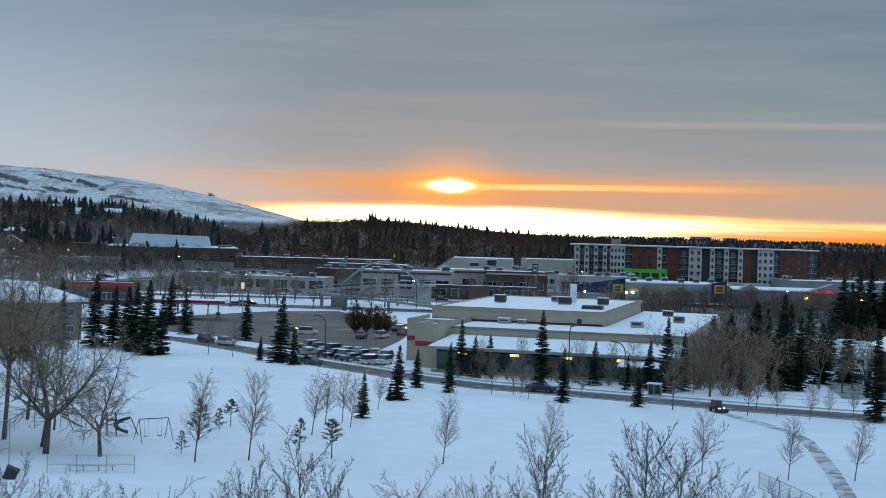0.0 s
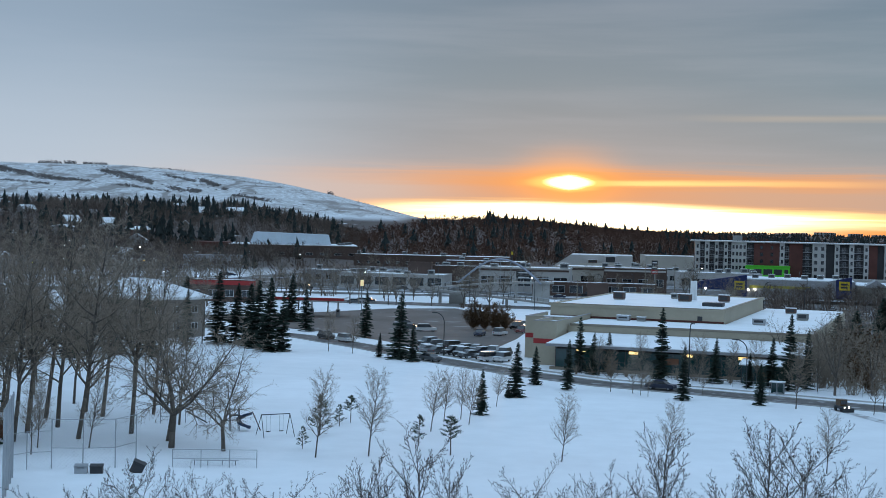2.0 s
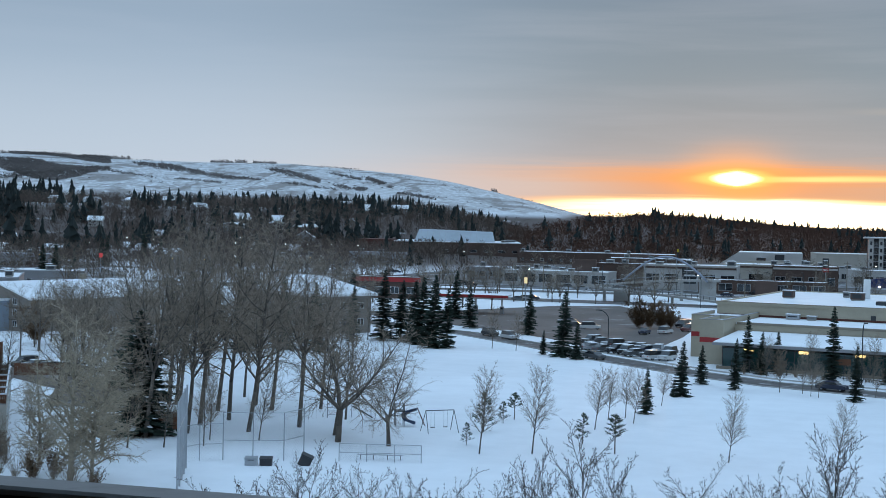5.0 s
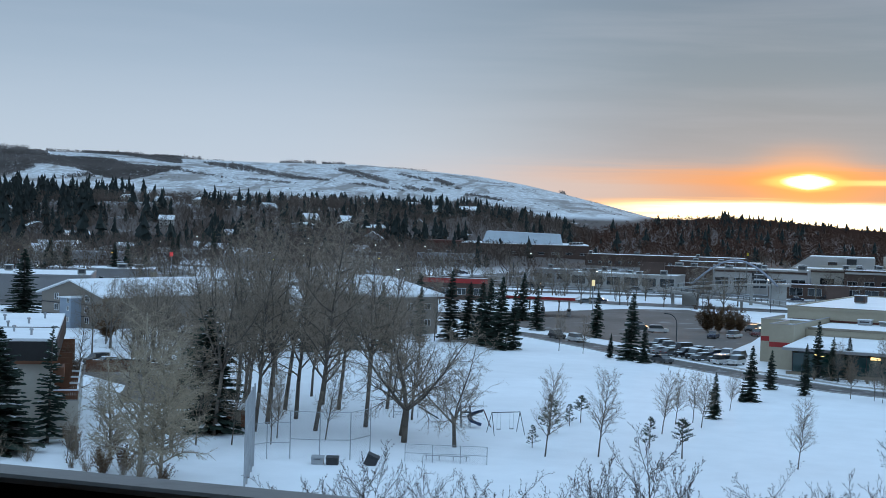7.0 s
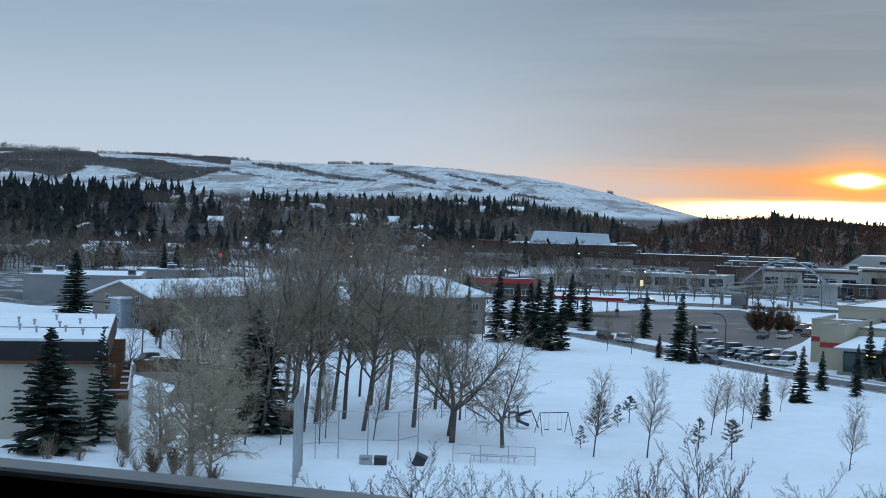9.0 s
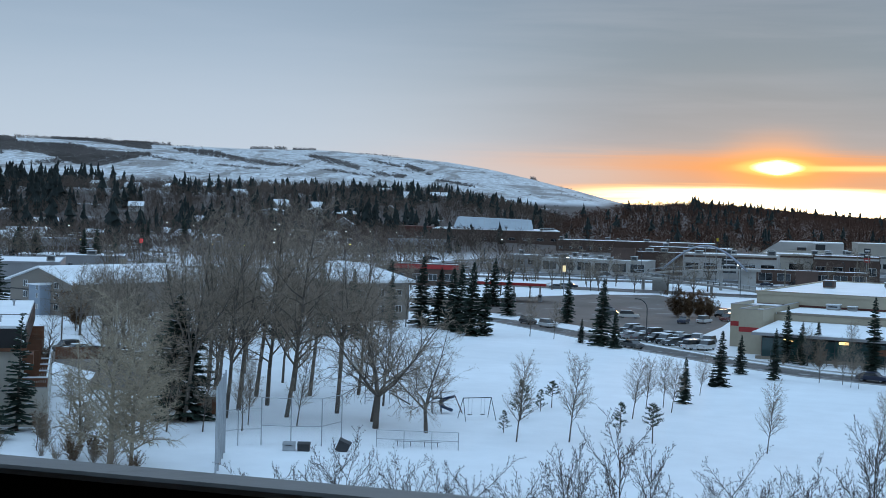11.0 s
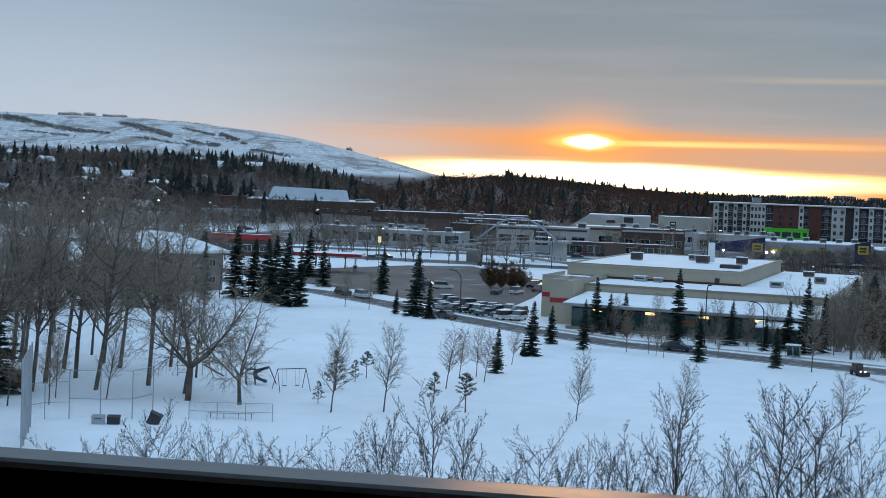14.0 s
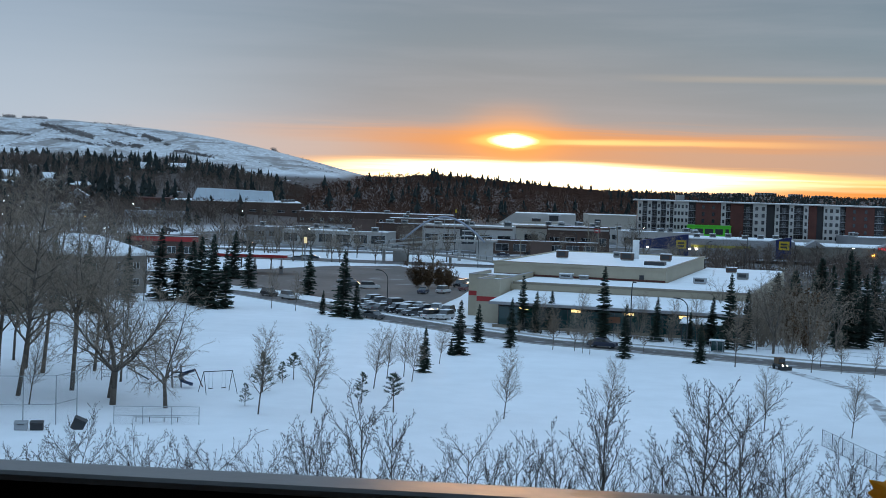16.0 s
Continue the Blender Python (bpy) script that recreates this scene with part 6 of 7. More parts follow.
def slide():
    t = thing("playground_slide", "dark blue spiral slide on a steel tower", "slide", pose(-36.6, 157.2, 0, 0, 0, 20) @ Matrix.Diagonal((0.78, 0.78, 0.78, 1)))
    blue = mat("blue_slide_plastic", (0.012, 0.03, 0.075), 0.35, vary=0.1)
    m = Mesh()
    prev = None
    for i in range(25):
        s = i / 24
        a = s * 5.6
        c = Vector((1.2 + math.cos(a) * 0.9 * (1 - 0.1 * s), math.sin(a) * 0.9, 2.3 - 2.0 * s))
        o = Vector((math.cos(a), math.sin(a), 0))
        ring = [c - o * 0.35 + Vector((0, 0, 0.35)), c - o * 0.25, c + o * 0.25, c + o * 0.35 + Vector((0, 0, 0.45))]
        if prev:
            for u in range(3):
                m.quad(tuple(prev[u]), tuple(prev[u + 1]), tuple(ring[u + 1]), tuple(ring[u]))
        prev = ring
    part("chute", m, blue, t, "dark blue spiral chute")
    part("platform", B(-1.0, -0.8, 2.2, 0.5, 0.8, 2.35), DARKSTEEL, t)
    for x in (-0.9, 0.4):
        for y in (-0.7, 0.7):
            part("post", Mesh().tube((x, y, -0.1), (x, y, 3.3), 0.06, 0.06, 6), DARKSTEEL, t)
    part("guard_rail", Mesh().path([(0.4, -0.7, 3.2), (-0.9, -0.7, 3.2), (-0.9, 0.7, 3.2), (0.4, 0.7, 3.2)], 0.04), DARKSTEEL, t)
    for i in range(6):
        part("rung", Mesh().tube((2.6 + i * 0.16, -0.4, 2.2 - i * 0.4), (2.6 + i * 0.16, 0.4, 2.2 - i * 0.4), 0.03, 0.03, 5), BRICK, t)
    for y in (-0.4, 0.4):
        part("ladder_rail", Mesh().tube((2.4, y, 2.7), (3.6, y, 0), 0.05, 0.05, 5), BRICK, t)


def climber():
    t = thing("climbing_frame", "steel ladder climbing frame in the snow", "climbing frame", pose(-46.4, 160.5, 0, 0, 0, 30))
    for x in (0, 1.3, 3.0, 5.4):
        part("post", Mesh().tube((x, 0, -0.1), (x, 0, 2.7), 0.05, 0.05, 6), STEEL, t)
    for i in range(6):
        part("rung", Mesh().tube((0, 0, 0.4 + i * 0.42), (1.3, 0, 0.4 + i * 0.42), 0.03, 0.03, 5), STEEL, t)
    part("top_bar", Mesh().tube((0, 0, 2.7), (5.4, 0, 2.7), 0.045, 0.045, 6), STEEL, t)
    part("tilted_beam", Mesh().tube((3.0, -0.4, 1.4), (5.2, -1.6, 0.1), 0.09, 0.09, 6), DARKSTEEL, t)


def bench():
    t = thing("bench", "grey metal team bench behind the fence", "bench", pose(-33.3, 134.4, 0, 0, 0, 9))
    part("seat", B(-2.3, -0.15, 0.46, 2.3, 0.15, 0.51), STEEL, t)
    for x in (-2.0, -0.7, 0.7, 2.0):
        part("leg", Mesh().tube((x, 0, -0.1), (x, 0, 0.46), 0.04, 0.04, 5), DARKSTEEL, t)


def bin_box(x, y, turn, material, label, h=1.15, tilt=0.0):
    t = thing("waste_bin", label, "bin", pose(x, y, 0, 0, tilt, turn))
    part("body", Mesh().prism([(-0.58, -0.4), (0.58, -0.4), (0.58, 0.4), (-0.58, 0.4)], -0.05, h - 0.12), material, t)
    part("lid", Mesh().prism([(-0.62, -0.45), (0.62, -0.45), (0.62, 0.45), (-0.62, 0.45)], h - 0.12, [h - 0.02, h - 0.02, h + 0.1, h + 0.1]), material, t)
    part("handle", B(-0.3, -0.5, h - 0.2, 0.3, -0.45, h - 0.14), DARKSTEEL, t)


swing_set()
slide()
climber()
bench()
bin_box(-44.4, 127.6, 12, STEEL, "grey metal bin beside the backstop", 0.72)
bin_box(-43.0, 127.9, 12, CHARCOAL, "black bin beside the backstop", 0.72)
bin_box(-39.6, 129.0, 10, CHARCOAL, "tilted black bin in the snow", 1.05, 24)


# ------------------------------------------------------------------ street furniture
def street_lamp(x, y, h, turn, lit=None, arm=1.8, name="street_lamp", big=1.0):
    t = thing(name, "curved dark steel street lamp beside the road", "street lamp", pose(x, y, land(x, y), 0, 0, turn))
    pts = [(0, 0, -0.2), (0, 0, h * 0.78)] + [(-arm * (1 - math.cos(a)), 0, h * 0.78 + h * 0.22 * math.sin(a)) for a in (0.4, 0.8, 1.2, 1.57)]
    part("pole", Mesh().path(pts, 0.09, 6), DARKSTEEL, t)
    x1, _, z1 = pts[-1]
    part("lamp_head", B(x1 - 0.5, -0.16, z1 - 0.08, x1 + 0.1, 0.16, z1 + 0.08), DARKSTEEL, t)
    if lit:
        part("lamp_glass", B(x1 - 0.2 - 0.22 * big, -0.14 * big, z1 - 0.083 - 0.14 * big, x1 - 0.2 + 0.22 * big, 0.14 * big, z1 - 0.083), lit, t, "lit lamp glass")
    return t


street_lamp(-21.1, 256.5, 8.0, 0)
street_lamp(28.8, 217.2, 7.6, 0)
street_lamp(20.5, 222, 9.5, 180, arm=0.2)
lamps = random.Random(23)
for i in range(26):
    lx = -170 + i * 11 + lamps.uniform(-3, 3)
    street_lamp(lx, lamps.choice((409, 434, 466, 489, 548, 570)), lamps.uniform(8, 10), lamps.uniform(0, 360), LAMP_WHITE if i % 5 == 0 else None)["group"] = "avenue lamps"
for x, y, h in ((-258, 716, 9), (-246, 722, 9), (-234, 728, 9), (-222, 730, 9), (-210, 735, 9), (-196, 738, 9), (-352, 640, 8), (-330, 690, 8), (-402, 720, 9), (-290, 812, 9), (-300, 500, 7), (-180, 470, 8), (-205, 500, 7), (-168, 560, 7), (-262, 505, 7), (-318, 745, 9), (-345, 770, 9), (-366, 690, 8), (-130, 700, 8), (-226, 650, 8)):
    street_lamp(x, y, h, 20, LAMP_WHITE if y > 600 else LAMP_ORANGE, big=1.4)["group"] = "avenue lamps"


def utility_pole(x, y, h):
    t = thing("utility_pole", "dark wooden utility pole with crossarm", "pole", pose(x, y, land(x, y), 0, 0, 12))
    part("shaft", Mesh().tube((0, 0, -0.3), (0, 0, h), 0.16, 0.11, 7), BEIGE_DARK, t)
    part("crossarm", B(-1.2, -0.06, h - 0.9, 1.2, 0.06, h - 0.75), BEIGE_DARK, t)
    for k in (-1.0, -0.4, 0.4, 1.0):
        part("insulator", Mesh().tube((k, 0, h - 0.75), (k, 0, h - 0.5), 0.05, 0.04, 5), GREYWALL, t)


for x, y, h in ((-61, 470, 11), (-20, 400, 10), (30, 500, 12), (34, 505, 12), (42, 520, 12), (-60, 415, 9), (5, 412, 9), (24, 410, 8), (-120, 428, 9)):
    utility_pole(x, y, h)


def tall_sign(x, y, h, w, mats, label, bars=True):
    t = thing("pylon_sign", label, "sign", pose(x, y, 0))
    part("pole", Mesh().tube((0, 0, -0.3), (0, 0, h - 1.5), 0.11, 0.11, 8), STEEL, t)
    for i, m in enumerate(mats):
        b = part("sign_box", B(-w / 2, -0.25, h - (i + 1) * 1.7, w / 2, 0.25, h - i * 1.7 - 0.1), m, t)
        if bars:
            part("bar", B(-w * 0.35, -0.29, h - (i + 0.65) * 1.7, w * 0.35, -0.253, h - (i + 0.4) * 1.7), WHITE if m is not WHITE else CHARCOAL, b)


tall_sign(34.5, 520, 13.0, 2.2, [CHARCOAL, CHARCOAL, RED], "tall dark pylon sign with red panel")
tall_sign(-53, 372, 9.0, 0.8, [mat("lit_pale_sign", (0.6, 0.5, 0.3), 0.5, emit=(1.0, 0.78, 0.42), power=0.65)], "tall glowing yellow pylon sign", False)


def yellow_sign():
    t = thing("pylon_sign", "plain yellow pylon sign above snowy roofs", "sign", pose(-20.5, 590, 0))
    part("pole", Mesh().tube((0, 0, -0.3), (0, 0, 12.4), 0.3, 0.25, 8), DARKSTEEL, t)
    part("sign_box", Mesh().prism([(-0.4, -0.2), (0.4, -0.2), (0.4, 0.2), (-0.4, 0.2)], 12.4, 13.7), YELLOW, t)


yellow_sign()
tall_sign(-13.5, 516, 8.2, 5.5, [CHARCOAL, CHARCOAL], "dark wall sign with pale bars")


def bus_shelter():
    t = thing("bus_shelter", "small glass bus shelter with snowy roof", "shelter", pose(32.4, 210.2, 0, 0, 0, -20) @ Matrix.Diagonal((0.55, 0.7, 0.8, 1)))
    part("roof", B(-2.0, -0.9, 2.4, 2.0, 0.9, 2.62), SNOW, t)
    for x in (-1.8, 0, 1.8):
        for y in (-0.7, 0.7):
            part("post", B(x - 0.05, y - 0.05, -0.05, x + 0.05, y + 0.05, 2.4), STEEL, t)
    for x0 in (-1.75, 0.05):
        part("pane", B(x0, 0.68, 0.3, x0 + 1.7, 0.72, 2.3), TEAL, t)
    part("bench_seat", B(-1.2, 0.2, 0.42, 1.2, 0.6, 0.5), STEEL, t)


bus_shelter()


# ------------------------------------------------------------------ vehicles
def car_maker(paint, suv, lights=False, snow=False):
    def make():
        t = thing("parked_car", "parked car", "car")
        L, W, H = (4.7, 1.85, 1.72) if suv else (4.5, 1.78, 1.42)
        b = Mesh()
        prof = [(-L / 2, 0.35), (-L / 2 + 0.1, 0.85), (-L * 0.28, 0.95), (L * 0.40, 0.93), (L / 2, 0.80), (L / 2, 0.35)]
        n = len(prof)
        b.v = [(x, -W / 2, z) for x, z in prof] + [(x, W / 2, z) for x, z in prof]
        b.f = [tuple(range(n)), tuple(reversed(range(n, 2 * n)))] + [((i + 1) % n, i, n + i, n + (i + 1) % n) for i in range(n)]
        part("body", b, paint, t)
        c = Mesh()
        x0, x1, x2, x3 = (-L * 0.27, -L * 0.12, L * 0.38 if suv else L * 0.24, L * 0.44)
        lo, hi, w0, w1 = 0.93, H - 0.06, W / 2 - 0.06, W / 2 - 0.2
        c.v = [(x0, -w0, lo), (x3, -w0, lo), (x3, w0, lo), (x0, w0, lo), (x1, -w1, hi), (x2, -w1, hi), (x2, w1, hi), (x1, w1, hi)]
        c.f = [(0, 1, 5, 4), (1, 2, 6, 5), (2, 3, 7, 6), (3, 0, 4, 7)]
        part("window_glass", c, GLASS, t, "dark window glass")
        part("roof_panel", B(x1 - 0.02, -w1 - 0.02, hi, x2 + 0.02, w1 + 0.02, H), SNOW if snow else paint, t)
        if snow:
            part("hood_snow", B(-L * 0.45, -W / 2 + 0.1, 0.93, -L * 0.28, W / 2 - 0.1, 1.0), SNOW, t)
        for x in (-L * 0.32, L * 0.30):
            for y in (-W / 2 + 0.02, W / 2 - 0.22):
                w = part("wheel", Mesh().tube((x, y, 0.33), (x, y + 0.2, 0.33), 0.33, 0.33, 12), TYRE, t)
                part("rim", Mesh().tube((x, y - 0.01, 0.33), (x, y + 0.21, 0.33), 0.19, 0.19, 8), STEEL, w)
        for y in (-W / 2 + 0.2, W / 2 - 0.45):
            part("headlight", B(-L / 2 - 0.02, y, 0.62, -L / 2 + 0.08, y + 0.25, 0.78), LAMP_WHITE if lights else GREYWALL, t)
            part("taillight", B(L / 2 - 0.06, y, 0.62, L / 2 + 0.02, y + 0.25, 0.76), RED, t)
        return t
    return make


PAINTS = [mat("car_paint_" + n, c, 0.3, vary=0.05, spec=0.6) for n, c in (("black", (0.012, 0.012, 0.014)), ("grey", (0.09, 0.095, 0.10)), ("white", (0.6, 0.6, 0.6)), ("navy", (0.012, 0.02, 0.05)), ("maroon", (0.10, 0.012, 0.012)), ("silver", (0.32, 0.33, 0.34)))]
NAMES = ["black", "grey", "white", "navy blue", "maroon", "silver"]


class Cars:
    def __init__(self):
        self.made = {}

    def put(self, i, x, y, turn, where="in the slushy lot", lights=False, snow=False, group="parked cars"):
        i %= 6
        key = (i, lights, snow)
        m = pose(x, y, land(x, y) + 0.03, 0, 0, turn)
        if key not in self.made:
            ob = self.made[key] = car_maker(PAINTS[i], i % 2 == 0, lights, snow)()
            ob.matrix_basis = m
        else:
            ob = copy_thing(self.made[key], m)
        return tagged(ob, f"{NAMES[i]} {'snow-topped ' if snow else ''}car {'with lit headlights ' if lights else ''}{where}", "car", group)


cars = Cars()
cr = random.Random(31)
n = 0
for (x0, y0), (x1, y1), k in (((-31, 271), (-9, 246.5), 11), ((-27, 279), (-9, 257.5), 9)):
    for i in range(k):
        if cr.random() < 0.18:
            continue
        s = (i + 0.5 + cr.uniform(-0.2, 0.2)) / k
        cars.put(cr.choice((0, 0, 1, 1, 2, 3, 3, 5)), x0 + (x1 - x0) * s + cr.uniform(-0.5, 0.5), y0 + (y1 - y0) * s + cr.uniform(-0.9, 0.9), cr.choice((42, 75, 48, 222, 228)) + cr.uniform(-8, 8), snow=cr.random() < 0.85)
for i, (x, y, a, l) in enumerate(((-29.9, 314.4, 190, 0), (-33.6, 316.6, 185, 0), (-17.3, 305.7, 80, 0), (-13.0, 309, 250, 1), (-8.1, 318, 60, 0), (-10, 330, 70, 0), (-8.5, 338, 80, 1), (-37, 330, 10, 0))):
    cars.put((2, 1, 3, 2, 4, 0, 1, 5)[i], x, y, a, lights=bool(l))
for x, y, a, i, l in ((-43, 280, 128, 2, 0), (-48, 286, 128, 0, 0), (-22.5, 245.5, 131, 1, 0), (15.5, 212.5, 157, 3, 0)):
    cars.put(i, x, y, a, "on the wet road", bool(l), group="road cars")
for i in range(44):
    cars.put(cr.randrange(6), cr.uniform(-150, 62), cr.choice((416, 425, 474, 482, 498, 512, 556, 600, 612)) + cr.uniform(-2, 2), cr.choice((2, 182)) + cr.uniform(-6, 6), "between the shops", i % 9 == 0, i % 3 == 0, "shop street cars")
for i in range(24):
    cars.put(cr.randrange(6), cr.uniform(60, 170), cr.choice((440, 452, 468, 480, 497)) + cr.uniform(-2, 2), 86 + cr.uniform(-6, 6), "beside the market hall", False, i % 2 == 0, "market cars")
for i in range(10):
    cars.put(cr.randrange(6), -80 - i * 2.8 + cr.uniform(-0.5, 0.5), 182 + i * 1.6, 60 + cr.uniform(-6, 6), "between apartment blocks", False, i % 2 == 0, "yard cars")
for i in range(18):
    cars.put(cr.randrange(6), -190 - i * 9 + cr.uniform(-3, 3), 350 + i * 13, 120 + cr.uniform(-10, 10), "among the houses", i % 6 == 0, i % 2 == 0, "neighbourhood cars")


def caravan():
    t = thing("caravan", "white caravan", "caravan")
    b = Mesh()
    prof = [(-3.6, 0.6), (-3.9, 1.5), (-3.3, 2.9), (3.5, 2.95), (3.8, 2.3), (3.7, 0.6)]
    n = len(prof)
    b.v = [(x, -1.2, z) for x, z in prof] + [(x, 1.2, z) for x, z in prof]
    b.f = [tuple(range(n)), tuple(reversed(range(n, 2 * n)))] + [((i + 1) % n, i, n + i, n + (i + 1) % n) for i in range(n)]
    part("body", b, WHITE, t)
    part("roof_snow", B(-3.2, -1.15, 2.93, 3.4, 1.15, 3.12), SNOW, t)
    part("stripe", B(-3.5, -1.23, 1.2, 3.5, -1.203, 1.4), GREYWALL, t)
    for x in (-2.2, 1.2):
        part("window", B(x, -1.23, 1.6, x + 1.2, -1.203, 2.3), GLASS, t)
    part("door", B(-0.5, -1.23, 0.7, 0.2, -1.203, 2.4), GREYWALL, t)
    for x in (-0.6, 0.6):
        for y in (-1.15, 0.95):
            part("wheel", Mesh().tube((x, y, 0.36), (x, y + 0.2, 0.36), 0.36, 0.36, 12), TYRE, t)
    part("hitch", Mesh().tube((-3.7, 0, 0.6), (-4.9, 0, 0.5), 0.07, 0.07, 6), DARKSTEEL, t)
    part("jack_stand", Mesh().tube((-4.6, 0, 0.5), (-4.6, 0, 0), 0.05, 0.05, 6), DARKSTEEL, t)
    return t


van = caravan()
first = True
for x, y, a in ((77, 262, -17), (78.5, 270, -19), (82.5, 279, -16), (84, 287, -20), (90.5, 295, -16), (86, 301, -18)):
    if first:
        van.matrix_basis, o, first = pose(x, y, 0.03, 0, 0, a), van, False
    else:
        o = copy_thing(van, pose(x, y, 0.03, 0, 0, a))
    tagged(o, "white caravan with snow on its roof in the lot", "caravan", "caravans")
for i, (x, y) in enumerate(((73, 249), (72, 243), (74.5, 255), (80, 250), (84, 322))):
    cars.put(i, x, y, -18, "in the caravan lot", False, True, "lot cars")


def plough():
    t = thing("snow_plough", "small snow plough with lit headlights on the path", "plough", pose(38.6, 193.6, 0.03, 0, 0, 108) @ Matrix.Diagonal((0.7, 0.7, 0.7, 1)))
    part("chassis", B(-1.8, -0.8, 0.5, 1.6, 0.8, 1.1), DARKSTEEL, t)
    part("cab", Mesh().prism([(-0.6, -0.75), (1.2, -0.75), (1.2, 0.75), (-0.6, 0.75)], 1.1, [2.3, 2.3, 2.3, 2.3]), mat("orange_machine_paint", (0.10, 0.055, 0.025), 0.5), t)
    part("windscreen", B(-0.66, -0.65, 1.4, -0.603, 0.65, 2.15), GLASS, t)
    part("blade", Mesh().prism([(-2.5, -1.2), (-2.3, -1.2), (-2.3, 1.2), (-2.5, 1.2)], 0.05, 0.85), DARKSTEEL, t)
    part("blade_arm", B(-2.3, -0.1, 0.5, -1.8, 0.1, 0.65), DARKSTEEL, t)
    for y in (-0.6, 0.38):
        part("headlight", B(-1.9, y, 0.85, -1.803, y + 0.22, 1.05), LAMP_WHITE, t, "lit headlight")
    for x in (-1.2, 1.0):
        for y in (-0.95, 0.7):
            part("wheel", Mesh().tube((x, y, 0.42), (x, y + 0.25, 0.42), 0.42, 0.42, 12), TYRE, t)


plough()


def sports_roof():
    """Dark hall with a ribbed snowy roof at the edge of the caravan lot."""
    t = gable_house("hall", "dark hall with snow lying in stripes on its roof", 71, 216, -8, 20, 22, 7.0, 12.0, BROWNBRICK, along=False, storeys=1, cols=3, z0=0)


sports_roof()


def skyline():
    for i, (az, w, h) in enumerate(((-8.6, 70, 24), (-9.3, 40, 28), (-10.1, 55, 42), (-10.5, 30, 38), (-11.4, 40, 34), (-12.3, 60, 24), (-7.6, 50, 22), (-14.5, 60, 22))):
        d = 4650
        x, y = -math.sin(radians(az)) * d, math.cos(radians(az)) * d
        block("tower_block", "tiny far-off block on the horizon", x, y, 0, w, 40, h * 0.30, GREYWALL, 2, 5, win=(5, 5), units=0)


skyline()


# ------------------------------------------------------------------ maple leaf on the balcony rail
def maple_leaf():
    t = thing("maple_leaf", "yellow and brown artificial maple leaf fixed to the railing", "decoration")
    tip = [(0, 1.0), (0.12, 0.72), (0.30, 0.80), (0.26, 0.46), (0.52, 0.62), (0.60, 0.48), (0.92, 0.44), (0.76, 0.26), (0.86, 0.12), (0.50, -0.10), (0.56, -0.28), (0.10, -0.22), (0.03, -0.28)]
    out = tip + [(-x, y) for x, y in reversed(tip[1:])]
    s = 0.035
    m = Mesh()
    n = len(out)
    m.v = [(x * s, -0.001, y * s) for x, y in out] + [(x * s, 0.001, y * s) for x, y in out] + [(0, -0.004, 0.2 * s), (0, 0.004, 0.2 * s)]
    m.f = [(i, (i + 1) % n, 2 * n) for i in range(n)] + [(n + (i + 1) % n, n + i, 2 * n + 1) for i in range(n)] + [((i + 1) % n, i, n + i, n + (i + 1) % n) for i in range(n)]
    leaf = mat("autumn_leaf", (0.75, 0.42, 0.02), 0.6, vary=0.25, scale=14, second=(0.45, 0.17, 0.02), amount=0.3)
    nt = leaf.node_tree
    g = Nodes(nt)
    thin = g.add("ShaderNodeBsdfTranslucent", Color=(0.80, 0.45, 0.03))
    both = g.add("ShaderNodeMixShader", Fac=0.55)
    nt.links.new(nt.nodes["Principled BSDF"].outputs[0], both.inputs[1])
    nt.links.new(thin.outputs[0], both.inputs[2])
    nt.links.new(both.outputs[0], nt.nodes["Material Output"].inputs[0])
    az = radians(16.25)
    d = 1.15
    t.matrix_basis = pose(math.sin(az) * d, math.cos(az) * d, EYE - 0.243, 0, 0, -16) @ pose(0, 0, 0, -38, 0, 0) @ pose(0, 0, 0, 0, 12, 0)
    part("blade", m, leaf, t)
    part("stem", Mesh().tube((0, 0, -0.3 * s), (0.004, 0, -0.036), 0.0012, 0.001, 5), leaf, t)


maple_leaf()


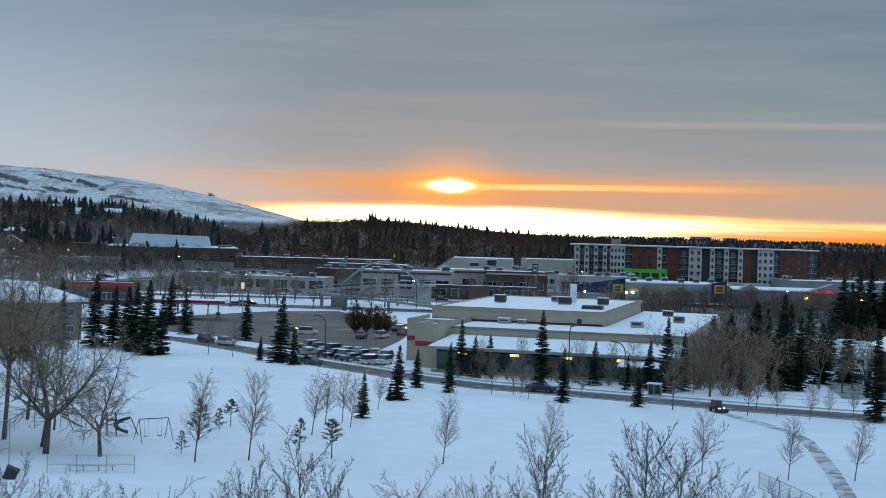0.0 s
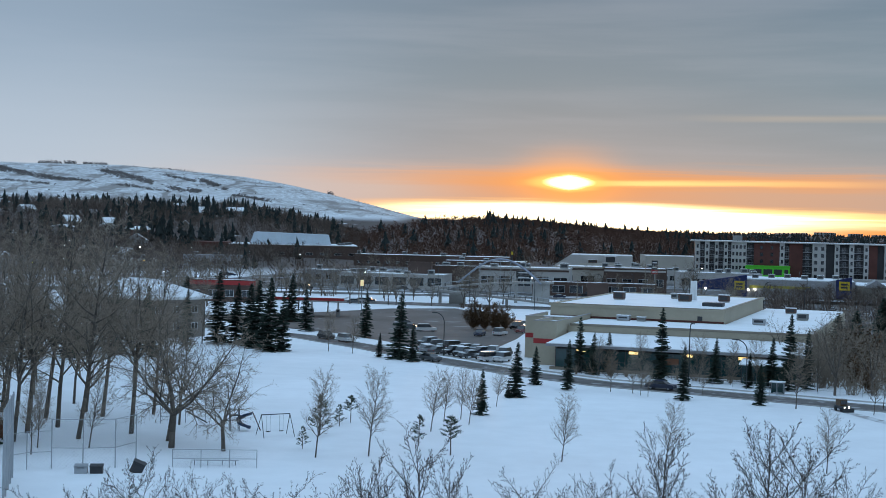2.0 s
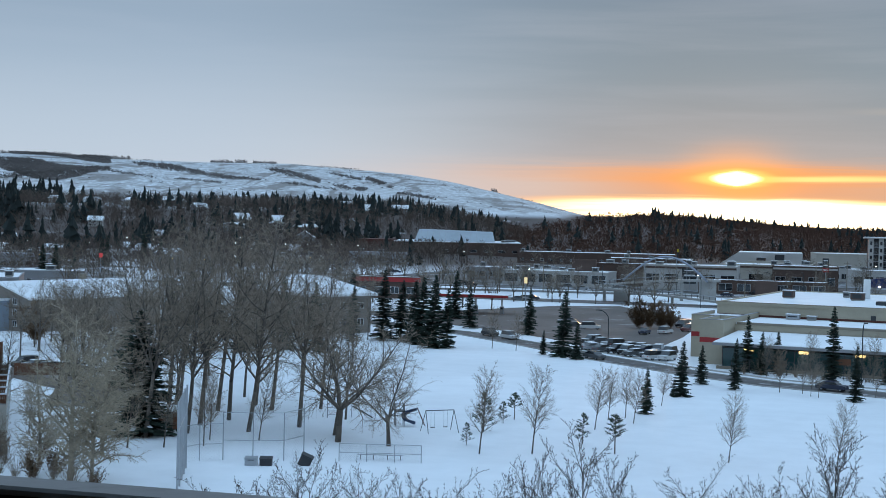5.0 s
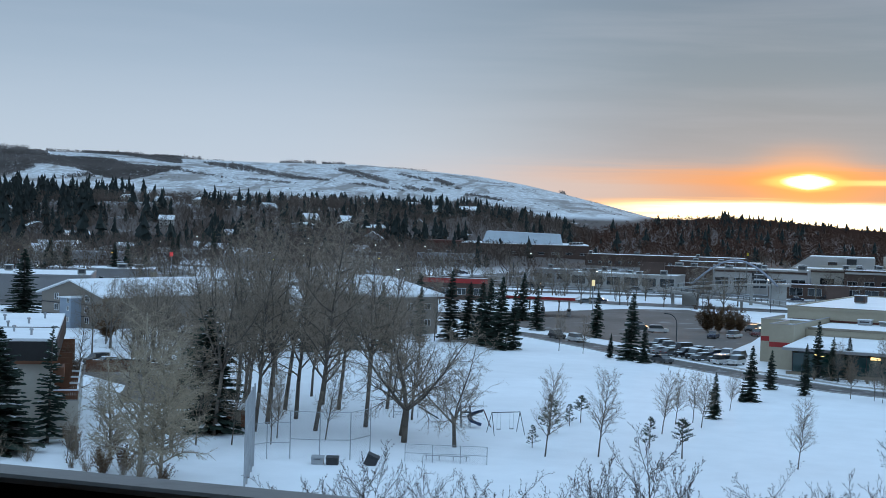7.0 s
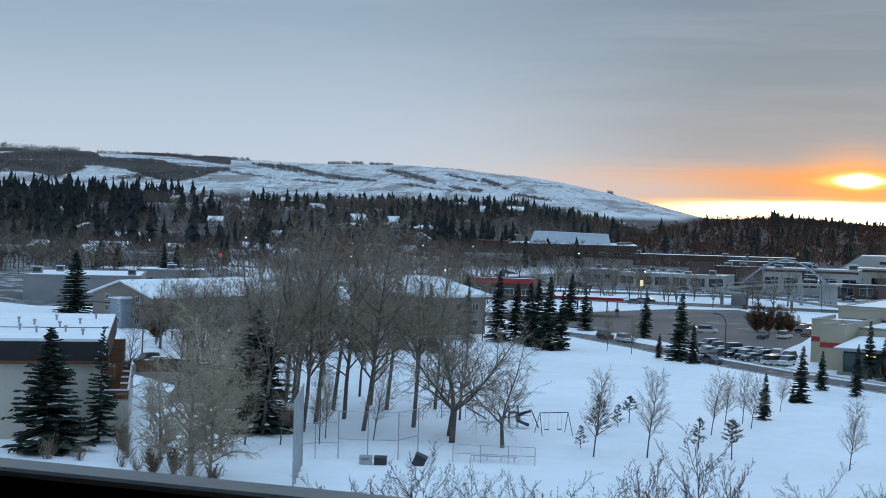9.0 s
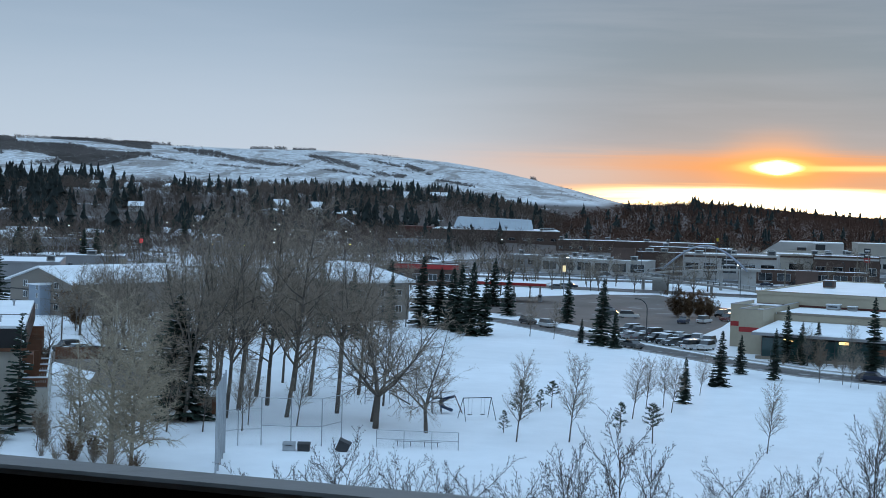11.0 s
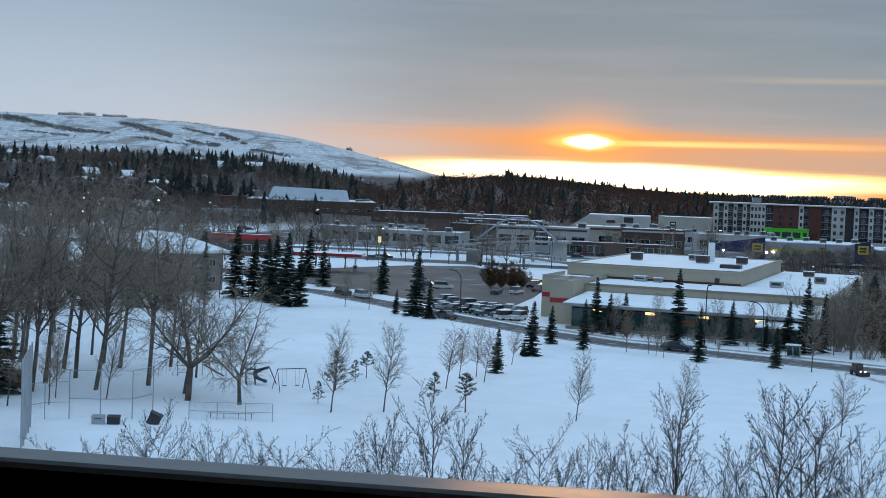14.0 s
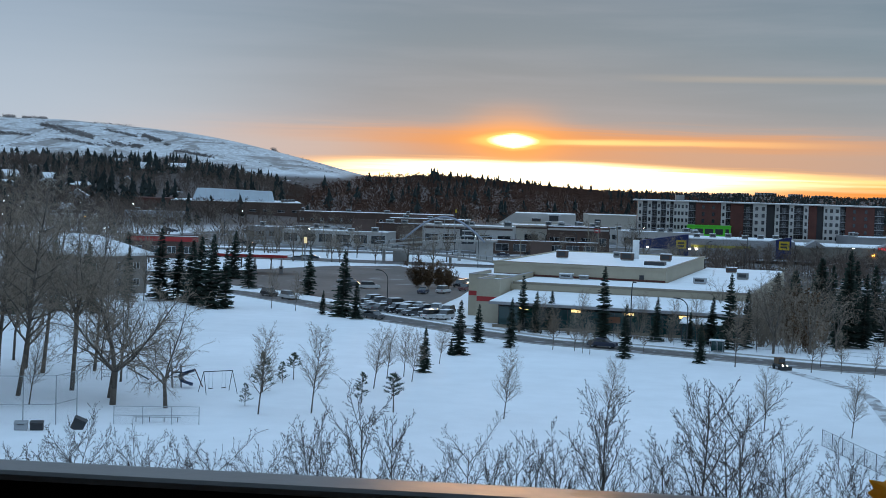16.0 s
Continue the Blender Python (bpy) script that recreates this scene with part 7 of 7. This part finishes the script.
# ------------------------------------------------------------------ yard behind the white low-rise
def board_fence(name, label, pts, h, board=0.16):
    t = thing(name, label, "fence")
    data = B(0, -0.02, 0.05, board - 0.02, 0.02, h).data("board", WOODRAIL)
    for (x0, y0), (x1, y1) in zip(pts, pts[1:]):
        L, a = math.hypot(x1 - x0, y1 - y0), math.degrees(math.atan2(y1 - y0, x1 - x0))
        n = int(L / board)
        for i in range(n):
            share("board", data, t, pose(x0 + (x1 - x0) * i / n, y0 + (y1 - y0) * i / n, 0, 0, 0, a))
        part("rail", Mesh().tube((x0, y0, h * 0.8), (x1, y1, h * 0.8), 0.04, 0.04, 4), WOODRAIL, t)
        part("post", B(x0 - 0.06, y0 - 0.06, -0.2, x0 + 0.06, y0 + 0.06, h + 0.08), WOODRAIL, t)


board_fence("board_fence", "brown wooden board fence beside the yard", [(-101, 186), (-97.6, 187.8), (-94.4, 189.5)], 1.8, 0.2)
tall_sign(-239, 506, 8.0, 1.2, [LAMP_RED], "glowing red pylon sign by the street", False)


def shed(x, y, turn):
    t = thing("shed", "small brown wooden shed beside the spruce", "shed", pose(x, y, 0, 0, 0, turn))
    part("wall", B(-1.2, -1.0, -0.1, 1.2, 1.0, 2.0), WOODRAIL, t)
    part("roof", Mesh().prism([(-1.4, -1.2), (1.4, -1.2), (1.4, 1.2), (-1.4, 1.2)], 2.0, [2.15, 2.15, 2.5, 2.5]), SNOW, t)
    part("door", B(-0.4, -1.05, 0, 0.4, -1.003, 1.8), BEIGE_DARK, t)


shed(-60.6, 146.5, 20)


def garden_annexe():
    t = thing("garden_annexe", "low dark shed with snowy roof in front of store", "shed", pose(29.0, 225.5, 0, 0, 0, -15))
    part("wall", B(0, 0, -0.1, 6.2, 4.0, 2.9), TEAL, t)
    part("roof", Mesh().prism([(-0.3, -0.3), (6.5, -0.3), (6.5, 4.3), (-0.3, 4.3)], 2.9, [3.1, 3.1, 3.7, 3.7]), SNOW, t)
    for i in range(5):
        part("post", B(i * 1.5, -0.08, 0, i * 1.5 + 0.12, -0.003, 2.9), CHARCOAL, t)


garden_annexe()
